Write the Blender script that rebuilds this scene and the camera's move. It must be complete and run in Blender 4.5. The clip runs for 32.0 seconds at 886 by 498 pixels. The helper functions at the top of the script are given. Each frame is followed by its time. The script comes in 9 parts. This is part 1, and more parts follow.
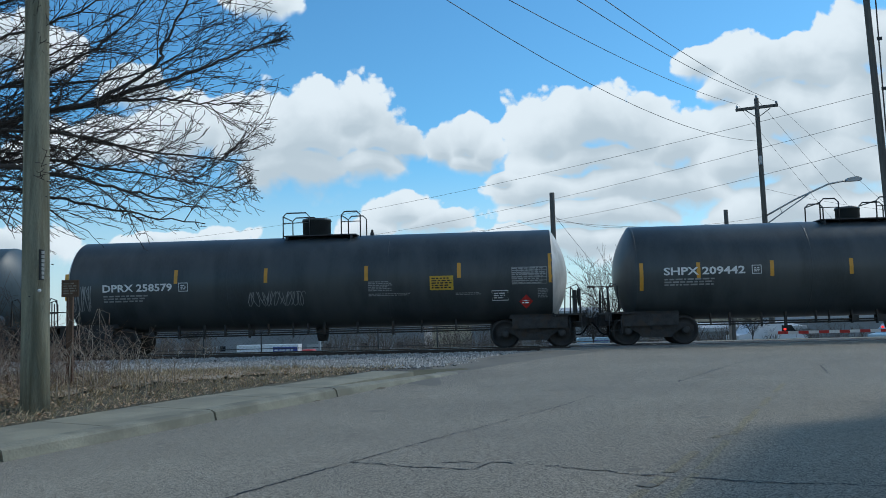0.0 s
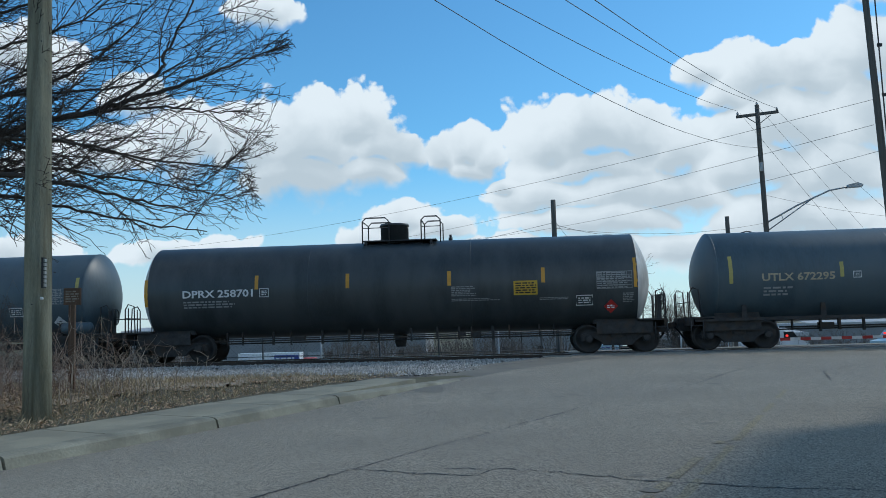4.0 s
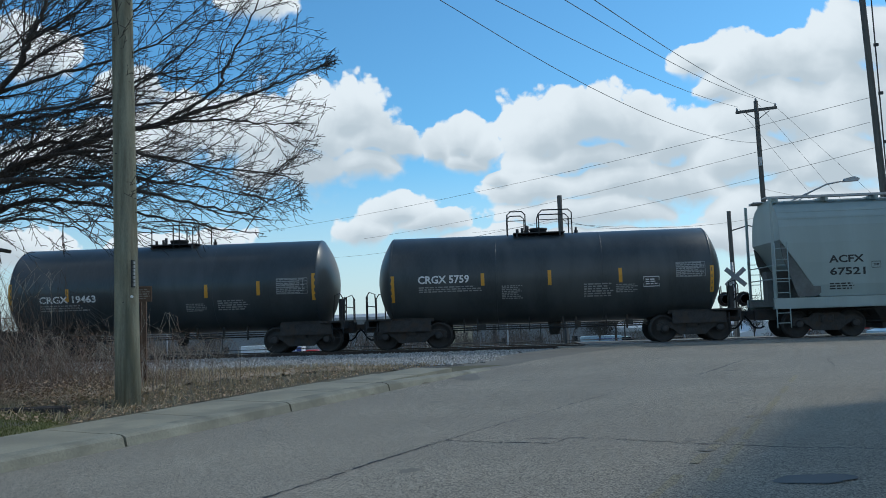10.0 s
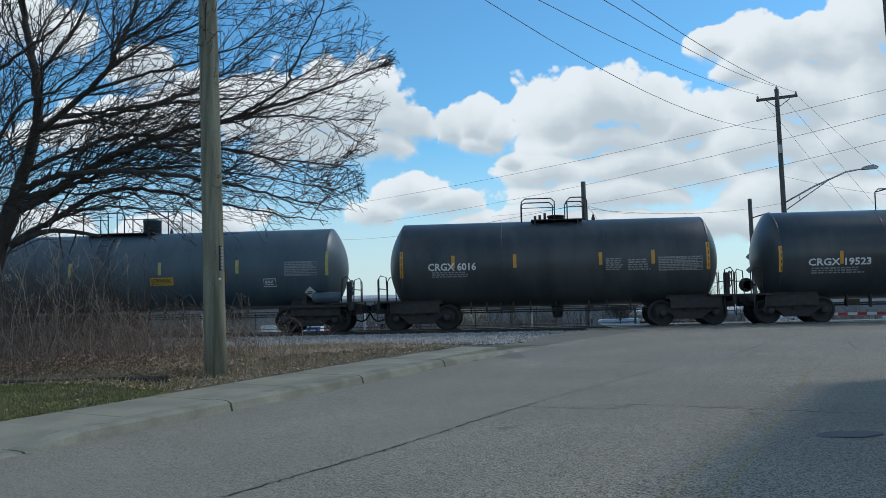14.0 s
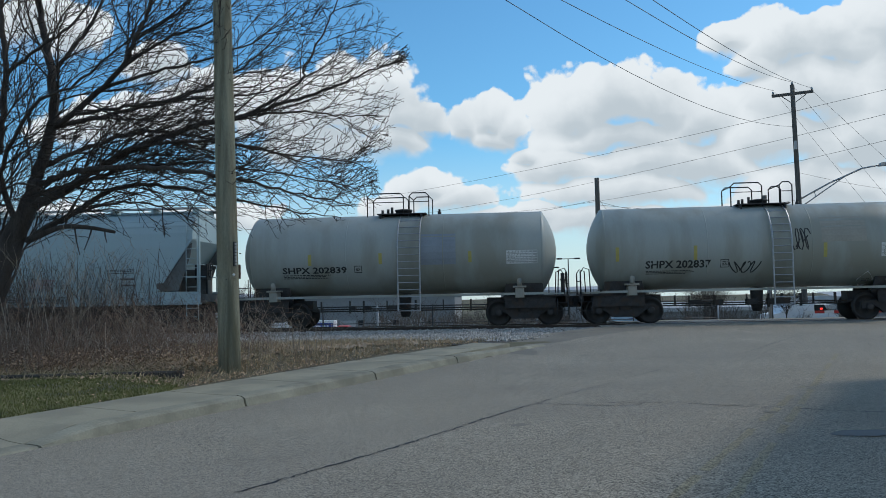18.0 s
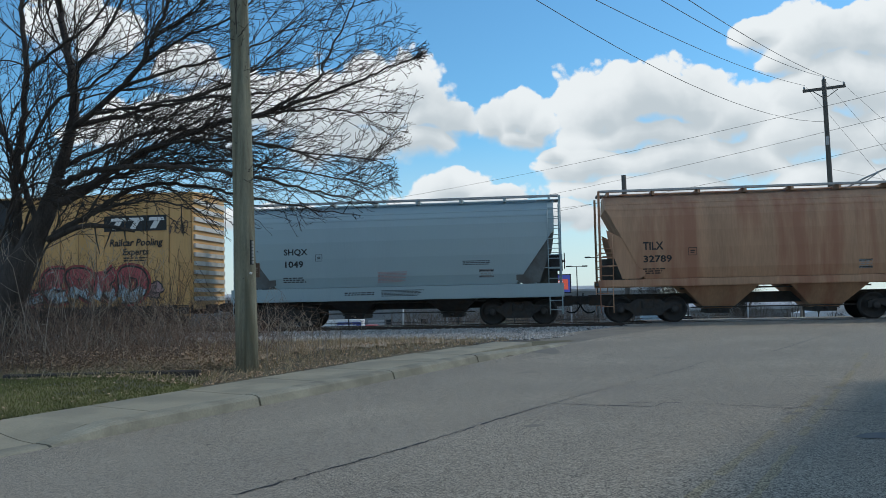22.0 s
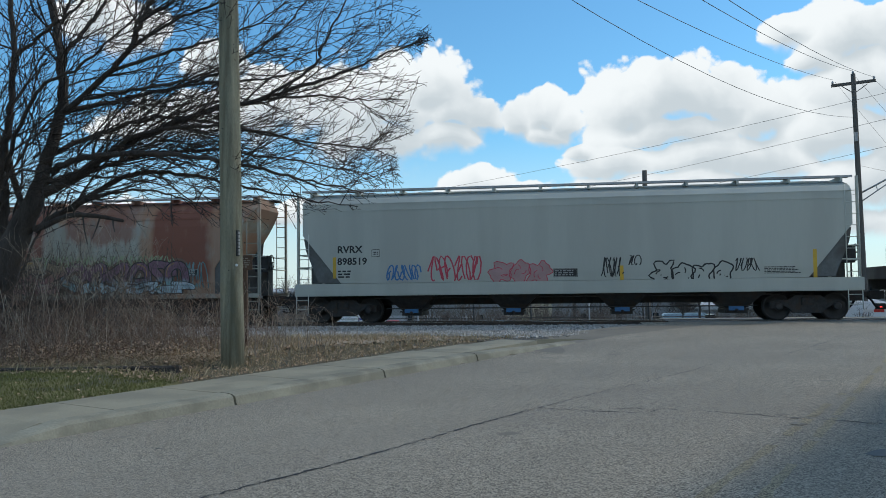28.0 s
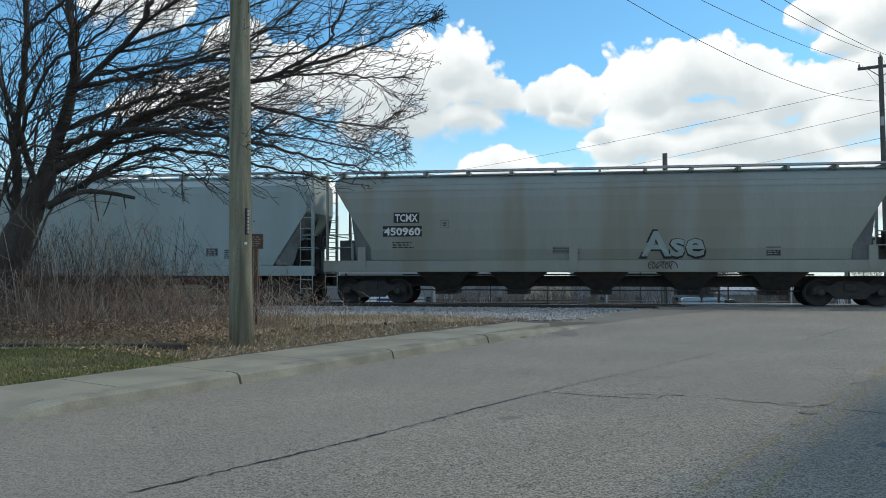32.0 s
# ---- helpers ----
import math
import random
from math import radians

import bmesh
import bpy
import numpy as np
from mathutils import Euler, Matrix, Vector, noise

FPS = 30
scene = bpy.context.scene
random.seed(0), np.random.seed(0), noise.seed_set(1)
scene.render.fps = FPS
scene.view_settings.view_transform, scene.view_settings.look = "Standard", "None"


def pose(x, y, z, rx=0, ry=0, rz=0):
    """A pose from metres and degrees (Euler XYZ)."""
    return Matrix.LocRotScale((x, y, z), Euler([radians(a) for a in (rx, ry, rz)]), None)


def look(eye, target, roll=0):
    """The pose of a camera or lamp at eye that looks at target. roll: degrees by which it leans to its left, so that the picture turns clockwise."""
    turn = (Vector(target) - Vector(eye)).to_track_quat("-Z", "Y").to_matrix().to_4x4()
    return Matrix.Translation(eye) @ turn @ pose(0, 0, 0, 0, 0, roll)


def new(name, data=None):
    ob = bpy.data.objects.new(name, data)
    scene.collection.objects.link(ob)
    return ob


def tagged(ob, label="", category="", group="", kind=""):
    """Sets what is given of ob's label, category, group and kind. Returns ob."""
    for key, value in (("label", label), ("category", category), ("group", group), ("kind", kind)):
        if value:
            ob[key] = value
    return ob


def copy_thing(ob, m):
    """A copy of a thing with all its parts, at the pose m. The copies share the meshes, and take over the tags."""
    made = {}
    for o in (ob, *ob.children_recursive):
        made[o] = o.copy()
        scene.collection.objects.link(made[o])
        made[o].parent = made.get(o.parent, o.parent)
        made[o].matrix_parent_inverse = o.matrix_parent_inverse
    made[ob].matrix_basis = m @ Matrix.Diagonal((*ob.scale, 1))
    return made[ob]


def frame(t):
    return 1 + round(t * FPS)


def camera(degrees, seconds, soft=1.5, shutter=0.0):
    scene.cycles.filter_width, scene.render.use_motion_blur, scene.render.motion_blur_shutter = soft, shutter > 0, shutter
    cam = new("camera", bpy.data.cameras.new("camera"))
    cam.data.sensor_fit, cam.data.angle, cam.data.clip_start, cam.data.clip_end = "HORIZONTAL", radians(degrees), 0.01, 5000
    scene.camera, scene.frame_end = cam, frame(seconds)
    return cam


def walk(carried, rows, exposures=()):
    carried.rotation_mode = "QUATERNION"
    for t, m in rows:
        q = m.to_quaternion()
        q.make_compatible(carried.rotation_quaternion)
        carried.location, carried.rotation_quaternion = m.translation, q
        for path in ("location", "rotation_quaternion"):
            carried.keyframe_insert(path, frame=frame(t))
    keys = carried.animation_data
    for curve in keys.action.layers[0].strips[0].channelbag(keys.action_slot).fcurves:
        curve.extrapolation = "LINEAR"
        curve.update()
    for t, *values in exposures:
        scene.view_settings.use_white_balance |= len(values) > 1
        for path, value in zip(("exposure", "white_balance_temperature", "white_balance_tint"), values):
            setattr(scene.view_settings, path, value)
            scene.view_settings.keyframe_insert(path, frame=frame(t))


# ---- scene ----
cam = camera(53.6, 32.0, soft=0.75)
PATH = [
    (0, look((0.000, 0.000, 1.060), (-0.640, 9.947, 1.862), -1.42)),
    (0.5, look((0.008, 0.024, 1.057), (-0.675, 9.965, 1.895), -1.62)),
    (1, look((0.009, 0.022, 1.051), (-0.684, 9.960, 1.913), -1.67)),
    (1.5, look((0.004, 0.024, 1.051), (-0.680, 9.963, 1.913), -1.66)),
    (2, look((-0.001, 0.013, 1.054), (-0.671, 9.953, 1.915), -1.52)),
    (2.5, look((-0.006, 0.003, 1.055), (-0.669, 9.944, 1.925), -1.57)),
    (3, look((-0.012, -0.005, 1.050), (-0.667, 9.934, 1.932), -1.54)),
    (3.5, look((-0.011, -0.005, 1.049), (-0.662, 9.935, 1.932), -1.54)),
    (5.5, look((-0.012, -0.009, 1.048), (-0.678, 9.926, 1.973), -1.99)),
    (6, look((-0.010, 0.003, 1.052), (-0.682, 9.937, 1.982), -2.14)),
    (6.5, look((-0.015, -0.006, 1.059), (-0.703, 9.929, 1.962), -1.96)),
    (7, look((-0.012, 0.003, 1.058), (-0.704, 9.938, 1.959), -2.14)),
    (7.5, look((-0.050, -0.075, 1.062), (-0.738, 9.862, 1.945), -2.10)),
    (8, look((-0.118, -0.240, 1.065), (-0.809, 9.698, 1.939), -2.05)),
    (8.5, look((-0.229, -0.470, 1.068), (-0.908, 9.470, 1.934), -2.07)),
    (9, look((-0.369, -0.762, 1.080), (-1.024, 9.181, 1.926), -2.06)),
    (9.5, look((-0.518, -1.090, 1.082), (-1.155, 8.856, 1.904), -1.97)),
    (10, look((-0.691, -1.449, 1.099), (-1.295, 8.501, 1.895), -1.85)),
    (10.5, look((-0.863, -1.805, 1.101), (-1.452, 8.147, 1.875), -1.87)),
    (11, look((-1.038, -2.200, 1.114), (-1.597, 7.756, 1.865), -1.80)),
    (11.5, look((-1.192, -2.521, 1.118), (-1.764, 7.435, 1.851), -1.80)),
    (12, look((-1.302, -2.772, 1.119), (-1.925, 7.184, 1.822), -1.64)),
    (12.5, look((-1.358, -2.872, 1.123), (-2.074, 7.080, 1.797), -1.58)),
    (13, look((-1.350, -2.851, 1.117), (-2.092, 7.101, 1.751), -1.53)),
    (13.5, look((-1.354, -2.845, 1.127), (-2.119, 7.107, 1.737), -1.30)),
    (14, look((-1.350, -2.844, 1.131), (-2.107, 7.110, 1.724), -1.28)),
    (14.5, look((-1.347, -2.845, 1.120), (-2.132, 7.106, 1.715), -1.34)),
    (16.5, look((-1.347, -2.863, 1.131), (-2.329, 7.070, 1.738), -1.57)),
    (17, look((-1.343, -2.848, 1.135), (-2.302, 7.089, 1.716), -1.44)),
    (17.5, look((-1.353, -2.844, 1.140), (-2.279, 7.098, 1.688), -1.15)),
    (18, look((-1.353, -2.846, 1.137), (-2.259, 7.097, 1.688), -1.11)),
    (18.5, look((-1.352, -2.842, 1.136), (-2.290, 7.099, 1.687), -1.13)),
    (19, look((-1.345, -2.842, 1.134), (-2.313, 7.095, 1.689), -1.16)),
    (19.5, look((-1.335, -2.833, 1.124), (-2.318, 7.103, 1.692), -1.23)),
    (20, look((-1.337, -2.825, 1.127), (-2.401, 7.103, 1.688), -1.21)),
    (20.5, look((-1.311, -2.803, 1.128), (-2.451, 7.117, 1.682), -1.26)),
    (21, look((-1.281, -2.754, 1.118), (-2.448, 7.162, 1.676), -1.27)),
    (21.5, look((-1.239, -2.680, 1.118), (-2.443, 7.231, 1.668), -1.28)),
    (22, look((-1.210, -2.624, 1.118), (-2.438, 7.286, 1.666), -1.22)),
    (22.5, look((-1.161, -2.525, 1.128), (-2.438, 7.377, 1.681), -1.40)),
    (23, look((-1.128, -2.474, 1.125), (-2.431, 7.425, 1.691), -1.50)),
    (23.5, look((-1.095, -2.414, 1.110), (-2.427, 7.479, 1.699), -1.64)),
    (24, look((-1.066, -2.343, 1.097), (-2.421, 7.547, 1.683), -1.56)),
    (24.5, look((-1.041, -2.270, 1.093), (-2.415, 7.619, 1.655), -1.42)),
    (25, look((-1.002, -2.223, 1.096), (-2.405, 7.663, 1.634), -1.25)),
    (25.5, look((-0.985, -2.165, 1.109), (-2.392, 7.722, 1.628), -1.16)),
    (27.5, look((-0.872, -1.896, 1.093), (-2.356, 7.980, 1.596), -0.77)),
    (28, look((-0.841, -1.827, 1.088), (-2.348, 8.046, 1.600), -0.67)),
    (28.5, look((-0.813, -1.764, 1.084), (-2.357, 8.104, 1.560), -0.51)),
    (29, look((-0.785, -1.744, 1.081), (-2.361, 8.121, 1.537), -0.45)),
    (29.5, look((-0.766, -1.701, 1.081), (-2.386, 8.158, 1.504), -0.29)),
    (30, look((-0.764, -1.668, 1.082), (-2.409, 8.187, 1.485), -0.07)),
    (30.5, look((-0.748, -1.642, 1.089), (-2.425, 8.210, 1.455), 0.05)),
    (31, look((-0.732, -1.654, 1.076), (-2.435, 8.194, 1.426), 0.06)),
    (31.5, look((-0.729, -1.637, 1.081), (-2.452, 8.208, 1.413), 0.06)),
    (32, look((-0.723, -1.635, 1.079), (-2.455, 8.209, 1.383), 0.05)),
]
walk(cam, PATH, [(0, 0.0, 6050, 7), (10, 0.0, 6150, 8), (18, 0.0, 6400, 10), (25, 0.10, 6550, 10), (29, 0.20, 6620, 10), (32, 0.31, 6800, 10)])

# ---- world, sun, exposure ----
SUN_DIR = Vector((0.66, 0.40, 0.64)).normalized()
SKY_LIFT = 0.080


def build_world():
    w = bpy.data.worlds.new("sky")
    scene.world = w
    w.use_nodes = True
    nt = w.node_tree
    nt.nodes.clear()
    N, L = nt.nodes.new, nt.links.new

    def math_(op, a, b=None, clamp=False):
        n = N("ShaderNodeMath")
        n.operation, n.use_clamp = op, clamp
        for i, v in enumerate((a, b)):
            if v is None:
                continue
            if isinstance(v, (int, float)):
                n.inputs[i].default_value = v
            else:
                L(v, n.inputs[i])
        return n.outputs[0]

    def vec(op, a, b):
        n = N("ShaderNodeVectorMath")
        n.operation = op
        for i, v in enumerate((a, b)):
            if v is None:
                continue
            if isinstance(v, (tuple, list)):
                n.inputs[i].default_value = v
            else:
                L(v, n.inputs[i])
        return n

    def ramp(v, lo, hi):
        n = N("ShaderNodeMapRange")
        n.interpolation_type = "SMOOTHSTEP"
        L(v, n.inputs[0])
        n.inputs[1].default_value, n.inputs[2].default_value = lo, hi
        return n.outputs[0]

    def noise_(v, scale, detail, rough=0.55):
        n = N("ShaderNodeTexNoise")
        n.inputs["Scale"].default_value, n.inputs["Detail"].default_value, n.inputs["Roughness"].default_value = scale, detail, rough
        L(v, n.inputs["Vector"])
        return n

    sky = N("ShaderNodeTexSky")
    sky.sky_type, sky.sun_disc = "NISHITA", False
    sky.sun_elevation = math.asin(SUN_DIR.z)
    sky.sun_rotation = math.atan2(SUN_DIR.x, SUN_DIR.y)
    sky.air_density, sky.dust_density, sky.ozone_density = 1.0, 0.4, 2.5
    tint = N("ShaderNodeMix")
    tint.data_type, tint.blend_type = "RGBA", "MULTIPLY"
    tint.inputs[0].default_value = 1.0
    L(sky.outputs[0], tint.inputs[6])
    tint.inputs[7].default_value = (SKY_LIFT * 0.86, SKY_LIFT * 1.52, SKY_LIFT * 1.74, 1)

    tc = N("ShaderNodeTexCoord")
    d = tc.outputs["Generated"]
    sep = N("ShaderNodeSeparateXYZ")
    L(d, sep.inputs[0])
    dy = math_("MAXIMUM", sep.outputs[1], 0.12)
    comb = N("ShaderNodeCombineXYZ")
    L(math_("DIVIDE", sep.outputs[0], dy), comb.inputs[0])
    L(math_("DIVIDE", sep.outputs[2], dy), comb.inputs[1])
    p0 = comb.outputs[0]
    warp = noise_(p0, 9.0, 3.0)
    off = vec("MULTIPLY", vec("SUBTRACT", warp.outputs["Color"], (0.5, 0.5, 0.5)).outputs[0], (0.060, 0.045, 0))
    p = vec("ADD", p0, off.outputs[0]).outputs[0]

    # heaps of cumulus: centre and half size on a plane one metre ahead, u to the right, v up
    heaps = []

    def heap(*ellipses):
        heaps.extend(ellipses)

    # the long heap behind the tree
    heap((-0.215, 0.222, 0.090, 0.046), (-0.285, 0.222, 0.075, 0.046), (-0.140, 0.212, 0.042, 0.030), (-0.112, 0.204, 0.030, 0.022), (-0.150, 0.184, 0.046, 0.022), (-0.170, 0.240, 0.055, 0.030), (-0.240, 0.185, 0.085, 0.032), (-0.355, 0.232, 0.060, 0.040))
    # the small one beside it
    heap((-0.038, 0.204, 0.034, 0.021), (-0.012, 0.192, 0.026, 0.017), (-0.064, 0.200, 0.022, 0.024), (-0.030, 0.182, 0.040, 0.014))
    # the dome and the shelf under it
    heap((0.108, 0.218, 0.072, 0.040), (0.160, 0.216, 0.066, 0.036), (0.060, 0.205, 0.044, 0.026), (0.210, 0.200, 0.050, 0.036))
    heap((0.110, 0.180, 0.085, 0.024), (0.050, 0.146, 0.056, 0.020), (0.130, 0.150, 0.080, 0.025), (0.210, 0.146, 0.080, 0.027), (0.120, 0.115, 0.100, 0.020), (0.012, 0.160, 0.020, 0.010))
    # the bank over the far road
    heap((0.232, 0.284, 0.026, 0.015), (0.300, 0.272, 0.056, 0.028), (0.360, 0.272, 0.056, 0.034), (0.425, 0.298, 0.060, 0.042), (0.335, 0.222, 0.085, 0.044), (0.445, 0.230, 0.090, 0.060))
    heap((0.290, 0.170, 0.085, 0.034), (0.380, 0.160, 0.100, 0.040), (0.340, 0.115, 0.110, 0.030), (0.262, 0.250, 0.030, 0.014), (0.470, 0.370, 0.050, 0.026), (0.620, 0.300, 0.120, 0.120))
    # low ones near the ground, and those seen through the branches
    heap((-0.110, 0.122, 0.040, 0.018), (-0.075, 0.108, 0.046, 0.015), (-0.145, 0.104, 0.036, 0.013), (0.000, 0.090, 0.060, 0.012), (0.100, 0.085, 0.100, 0.014), (0.230, 0.080, 0.130, 0.018))
    heap((-0.370, 0.098, 0.060, 0.012), (-0.580, 0.100, 0.070, 0.020), (-0.430, 0.290, 0.036, 0.022), (-0.540, 0.330, 0.045, 0.028), (-0.590, 0.350, 0.045, 0.030), (-0.275, 0.384, 0.046, 0.014), (-0.480, 0.215, 0.070, 0.026))
    F = G = None
    for u, v, a, b in heaps:
        for k, (cv, s) in enumerate(((v, 1.0), (v - 0.45 * b, 1.0))):
            q = vec("MULTIPLY", vec("SUBTRACT", p, (u, cv, 0)).outputs[0], (0.76 / (a * s), 0.72 / (b * s), 0))
            m = math_("SUBTRACT", 1.0, vec("LENGTH", q.outputs[0], None).outputs["Value"])
            if k == 0:
                F = m if F is None else math_("SMOOTH_MAX", F, m)
            else:
                G = m if G is None else math_("SMOOTH_MAX", G, m)
            if m.node.operation == "SUBTRACT" and (F is not m and G is not m):
                (F if k == 0 else G).node.inputs[2].default_value = 0.10
    # billows with round heads
    puff = N("ShaderNodeTexVoronoi")
    puff.feature = "SMOOTH_F1"
    puff.inputs["Scale"].default_value, puff.inputs["Detail"].default_value, puff.inputs["Roughness"].default_value = 17.0, 3.0, 0.55
    puff.inputs["Smoothness"].default_value = 0.45
    L(p, puff.inputs["Vector"])
    fine = noise_(p0, 30.0, 8.0, 0.62)
    wob = math_("ADD", math_("MULTIPLY", math_("SUBTRACT", 0.62, puff.outputs["Distance"]), 0.70), math_("MULTIPLY", math_("SUBTRACT", fine.outputs[0], 0.5), 0.52))
    # crisp heads, frayed and thin undersides
    under = math_("MAXIMUM", math_("SUBTRACT", G, F), 0.0)
    soft_edge = math_("ADD", math_("MULTIPLY", under, 1.9), 0.13)
    near = ramp(math_("DIVIDE", math_("ADD", math_("ADD", F, wob), 0.34), soft_edge), 0.0, 1.0)
    wide = noise_(d, 3.0, 6.0)
    around = ramp(wide.outputs[0], 0.50, 0.62)
    ahead = ramp(sep.outputs[1], 0.45, 0.70)
    mask_mix = N("ShaderNodeMix")
    L(ahead, mask_mix.inputs[0])
    L(around, mask_mix.inputs[2])
    L(near, mask_mix.inputs[3])
    mass = noise_(p, 11.0, 5.0, 0.5)
    grey = ramp(math_("ADD", math_("ADD", math_("MULTIPLY", G, 0.8), math_("MULTIPLY", under, 0.9)), math_("ADD", math_("MULTIPLY", math_("SUBTRACT", mass.outputs[0], 0.5), 1.3), math_("MULTIPLY", wob, -0.35))), 0.05, 0.95)
    cloud = N("ShaderNodeMix")
    cloud.data_type = "RGBA"
    L(grey, cloud.inputs[0])
    cloud.inputs[6].default_value = (0.80, 0.85, 0.875, 1)
    cloud.inputs[7].default_value = (0.52, 0.59, 0.635, 1)
    # pale air low over the ground
    low = N("ShaderNodeMix")
    low.data_type = "RGBA"
    L(math_("MULTIPLY", math_("SUBTRACT", 1.0, ramp(sep.outputs[2], 0.0, 0.20)), 0.72), low.inputs[0])
    L(tint.outputs[2], low.inputs[6])
    low.inputs[7].default_value = (0.68, 0.75, 0.79, 1)
    mix = N("ShaderNodeMix")
    mix.data_type = "RGBA"
    L(mask_mix.outputs[0], mix.inputs[0])
    L(low.outputs[2], mix.inputs[6])
    L(cloud.outputs[2], mix.inputs[7])
    bg = N("ShaderNodeBackground")
    L(mix.outputs[2], bg.inputs[0])
    bg.inputs[1].default_value = 1.0
    out = N("ShaderNodeOutputWorld")
    L(bg.outputs[0], out.inputs[0])


build_world()
sun = new("sun", bpy.data.lights.new("sun", "SUN"))
sun.data.energy, sun.data.angle, sun.data.color = 1.45, radians(6.5), (1.0, 0.92, 0.79)
sun.matrix_world = look(SUN_DIR * 50, (0, 0, 0))
scene.view_settings.exposure = 0.0


# ---- materials ----
def mat(name, base, rough=0.6, metal=0.0, dark=0.75, scale=6.0, fine=60.0, bump=0.0, streak=(1, 1, 1), spot=None, spot_amt=0.5, spot_scale=1.5, spec=0.5, vary=0.0, rough_var=0.1):
    """A paint or earth with variation at two scales; spot: a second colour in patches; vary: spread from piece to piece."""
    m = bpy.data.materials.new(name)
    m.use_nodes = True
    nt = m.node_tree
    N, L = nt.nodes.new, nt.links.new
    bsdf = nt.nodes["Principled BSDF"]
    tc = N("ShaderNodeTexCoord")
    mp = N("ShaderNodeMapping")
    mp.inputs["Scale"].default_value = streak
    L(tc.outputs["Object"], mp.inputs[0])

    def noise_(sc, det):
        n = N("ShaderNodeTexNoise")
        n.inputs["Scale"].default_value, n.inputs["Detail"].default_value = sc, det
        L(mp.outputs[0], n.inputs["Vector"])
        return n.outputs[0]

    a, b = noise_(scale, 4.0), noise_(fine, 3.0)
    add = N("ShaderNodeMath")
    add.operation = "MULTIPLY_ADD"
    L(a, add.inputs[0])
    add.inputs[1].default_value = 0.6
    half = N("ShaderNodeMath")
    half.operation = "MULTIPLY"
    L(b, half.inputs[0])
    half.inputs[1].default_value = 0.4
    L(half.outputs[0], add.inputs[2])
    cr = N("ShaderNodeValToRGB")
    cr.color_ramp.elements[0].position, cr.color_ramp.elements[1].position = 0.32, 0.68
    cr.color_ramp.elements[0].color = (*[c * dark for c in base], 1)
    cr.color_ramp.elements[1].color = (*[min(1, c * (2 - dark) ** 0.6) for c in base], 1)
    L(add.outputs[0], cr.inputs[0])
    col = cr.outputs[0]
    if spot:
        s = noise_(spot_scale, 6.0)
        r = N("ShaderNodeMapRange")
        L(s, r.inputs[0])
        r.inputs[1].default_value, r.inputs[2].default_value = 0.62 - 0.3 * spot_amt, 0.72 - 0.2 * spot_amt
        mx = N("ShaderNodeMix")
        mx.data_type = "RGBA"
        L(r.outputs[0], mx.inputs[0])
        L(col, mx.inputs[6])
        mx.inputs[7].default_value = (*spot, 1)
        col = mx.outputs[2]
    if vary:
        oi = N("ShaderNodeObjectInfo")
        gi = N("ShaderNodeNewGeometry")
        sm = N("ShaderNodeMath")
        sm.operation = "ADD"
        L(oi.outputs["Random"], sm.inputs[0])
        L(gi.outputs["Random Per Island"], sm.inputs[1])
        mr = N("ShaderNodeMapRange")
        L(sm.outputs[0], mr.inputs[0])
        mr.inputs[2].default_value = 2.0
        mr.inputs[3].default_value, mr.inputs[4].default_value = 1 - vary, 1 + vary
        mx = N("ShaderNodeMix")
        mx.data_type, mx.blend_type = "RGBA", "MULTIPLY"
        mx.inputs[0].default_value = 1.0
        L(col, mx.inputs[6])
        L(mr.outputs[0], mx.inputs[7])
        col = mx.outputs[2]
    L(col, bsdf.inputs["Base Color"])
    rr = N("ShaderNodeMapRange")
    L(add.outputs[0], rr.inputs[0])
    rr.inputs[3].default_value, rr.inputs[4].default_value = max(0, rough - rough_var), min(1, rough + rough_var)
    L(rr.outputs[0], bsdf.inputs["Roughness"])
    bsdf.inputs["Metallic"].default_value = metal
    bsdf.inputs["Specular IOR Level"].default_value = spec
    if bump:
        bp = N("ShaderNodeBump")
        bp.inputs["Strength"].default_value, bp.inputs["Distance"].default_value = min(1, bump * 20), 0.02
        L(b, bp.inputs["Height"])
        L(bp.outputs[0], bsdf.inputs["Normal"])
    return m


def glow(name, color, strength):
    m = mat(name, color)
    b = m.node_tree.nodes["Principled BSDF"]
    b.inputs["Emission Color"].default_value, b.inputs["Emission Strength"].default_value = (*color, 1), strength
    return m


def glass(name):
    m = mat(name, (0.02, 0.025, 0.03), 0.05, rough_var=0.02)
    return m


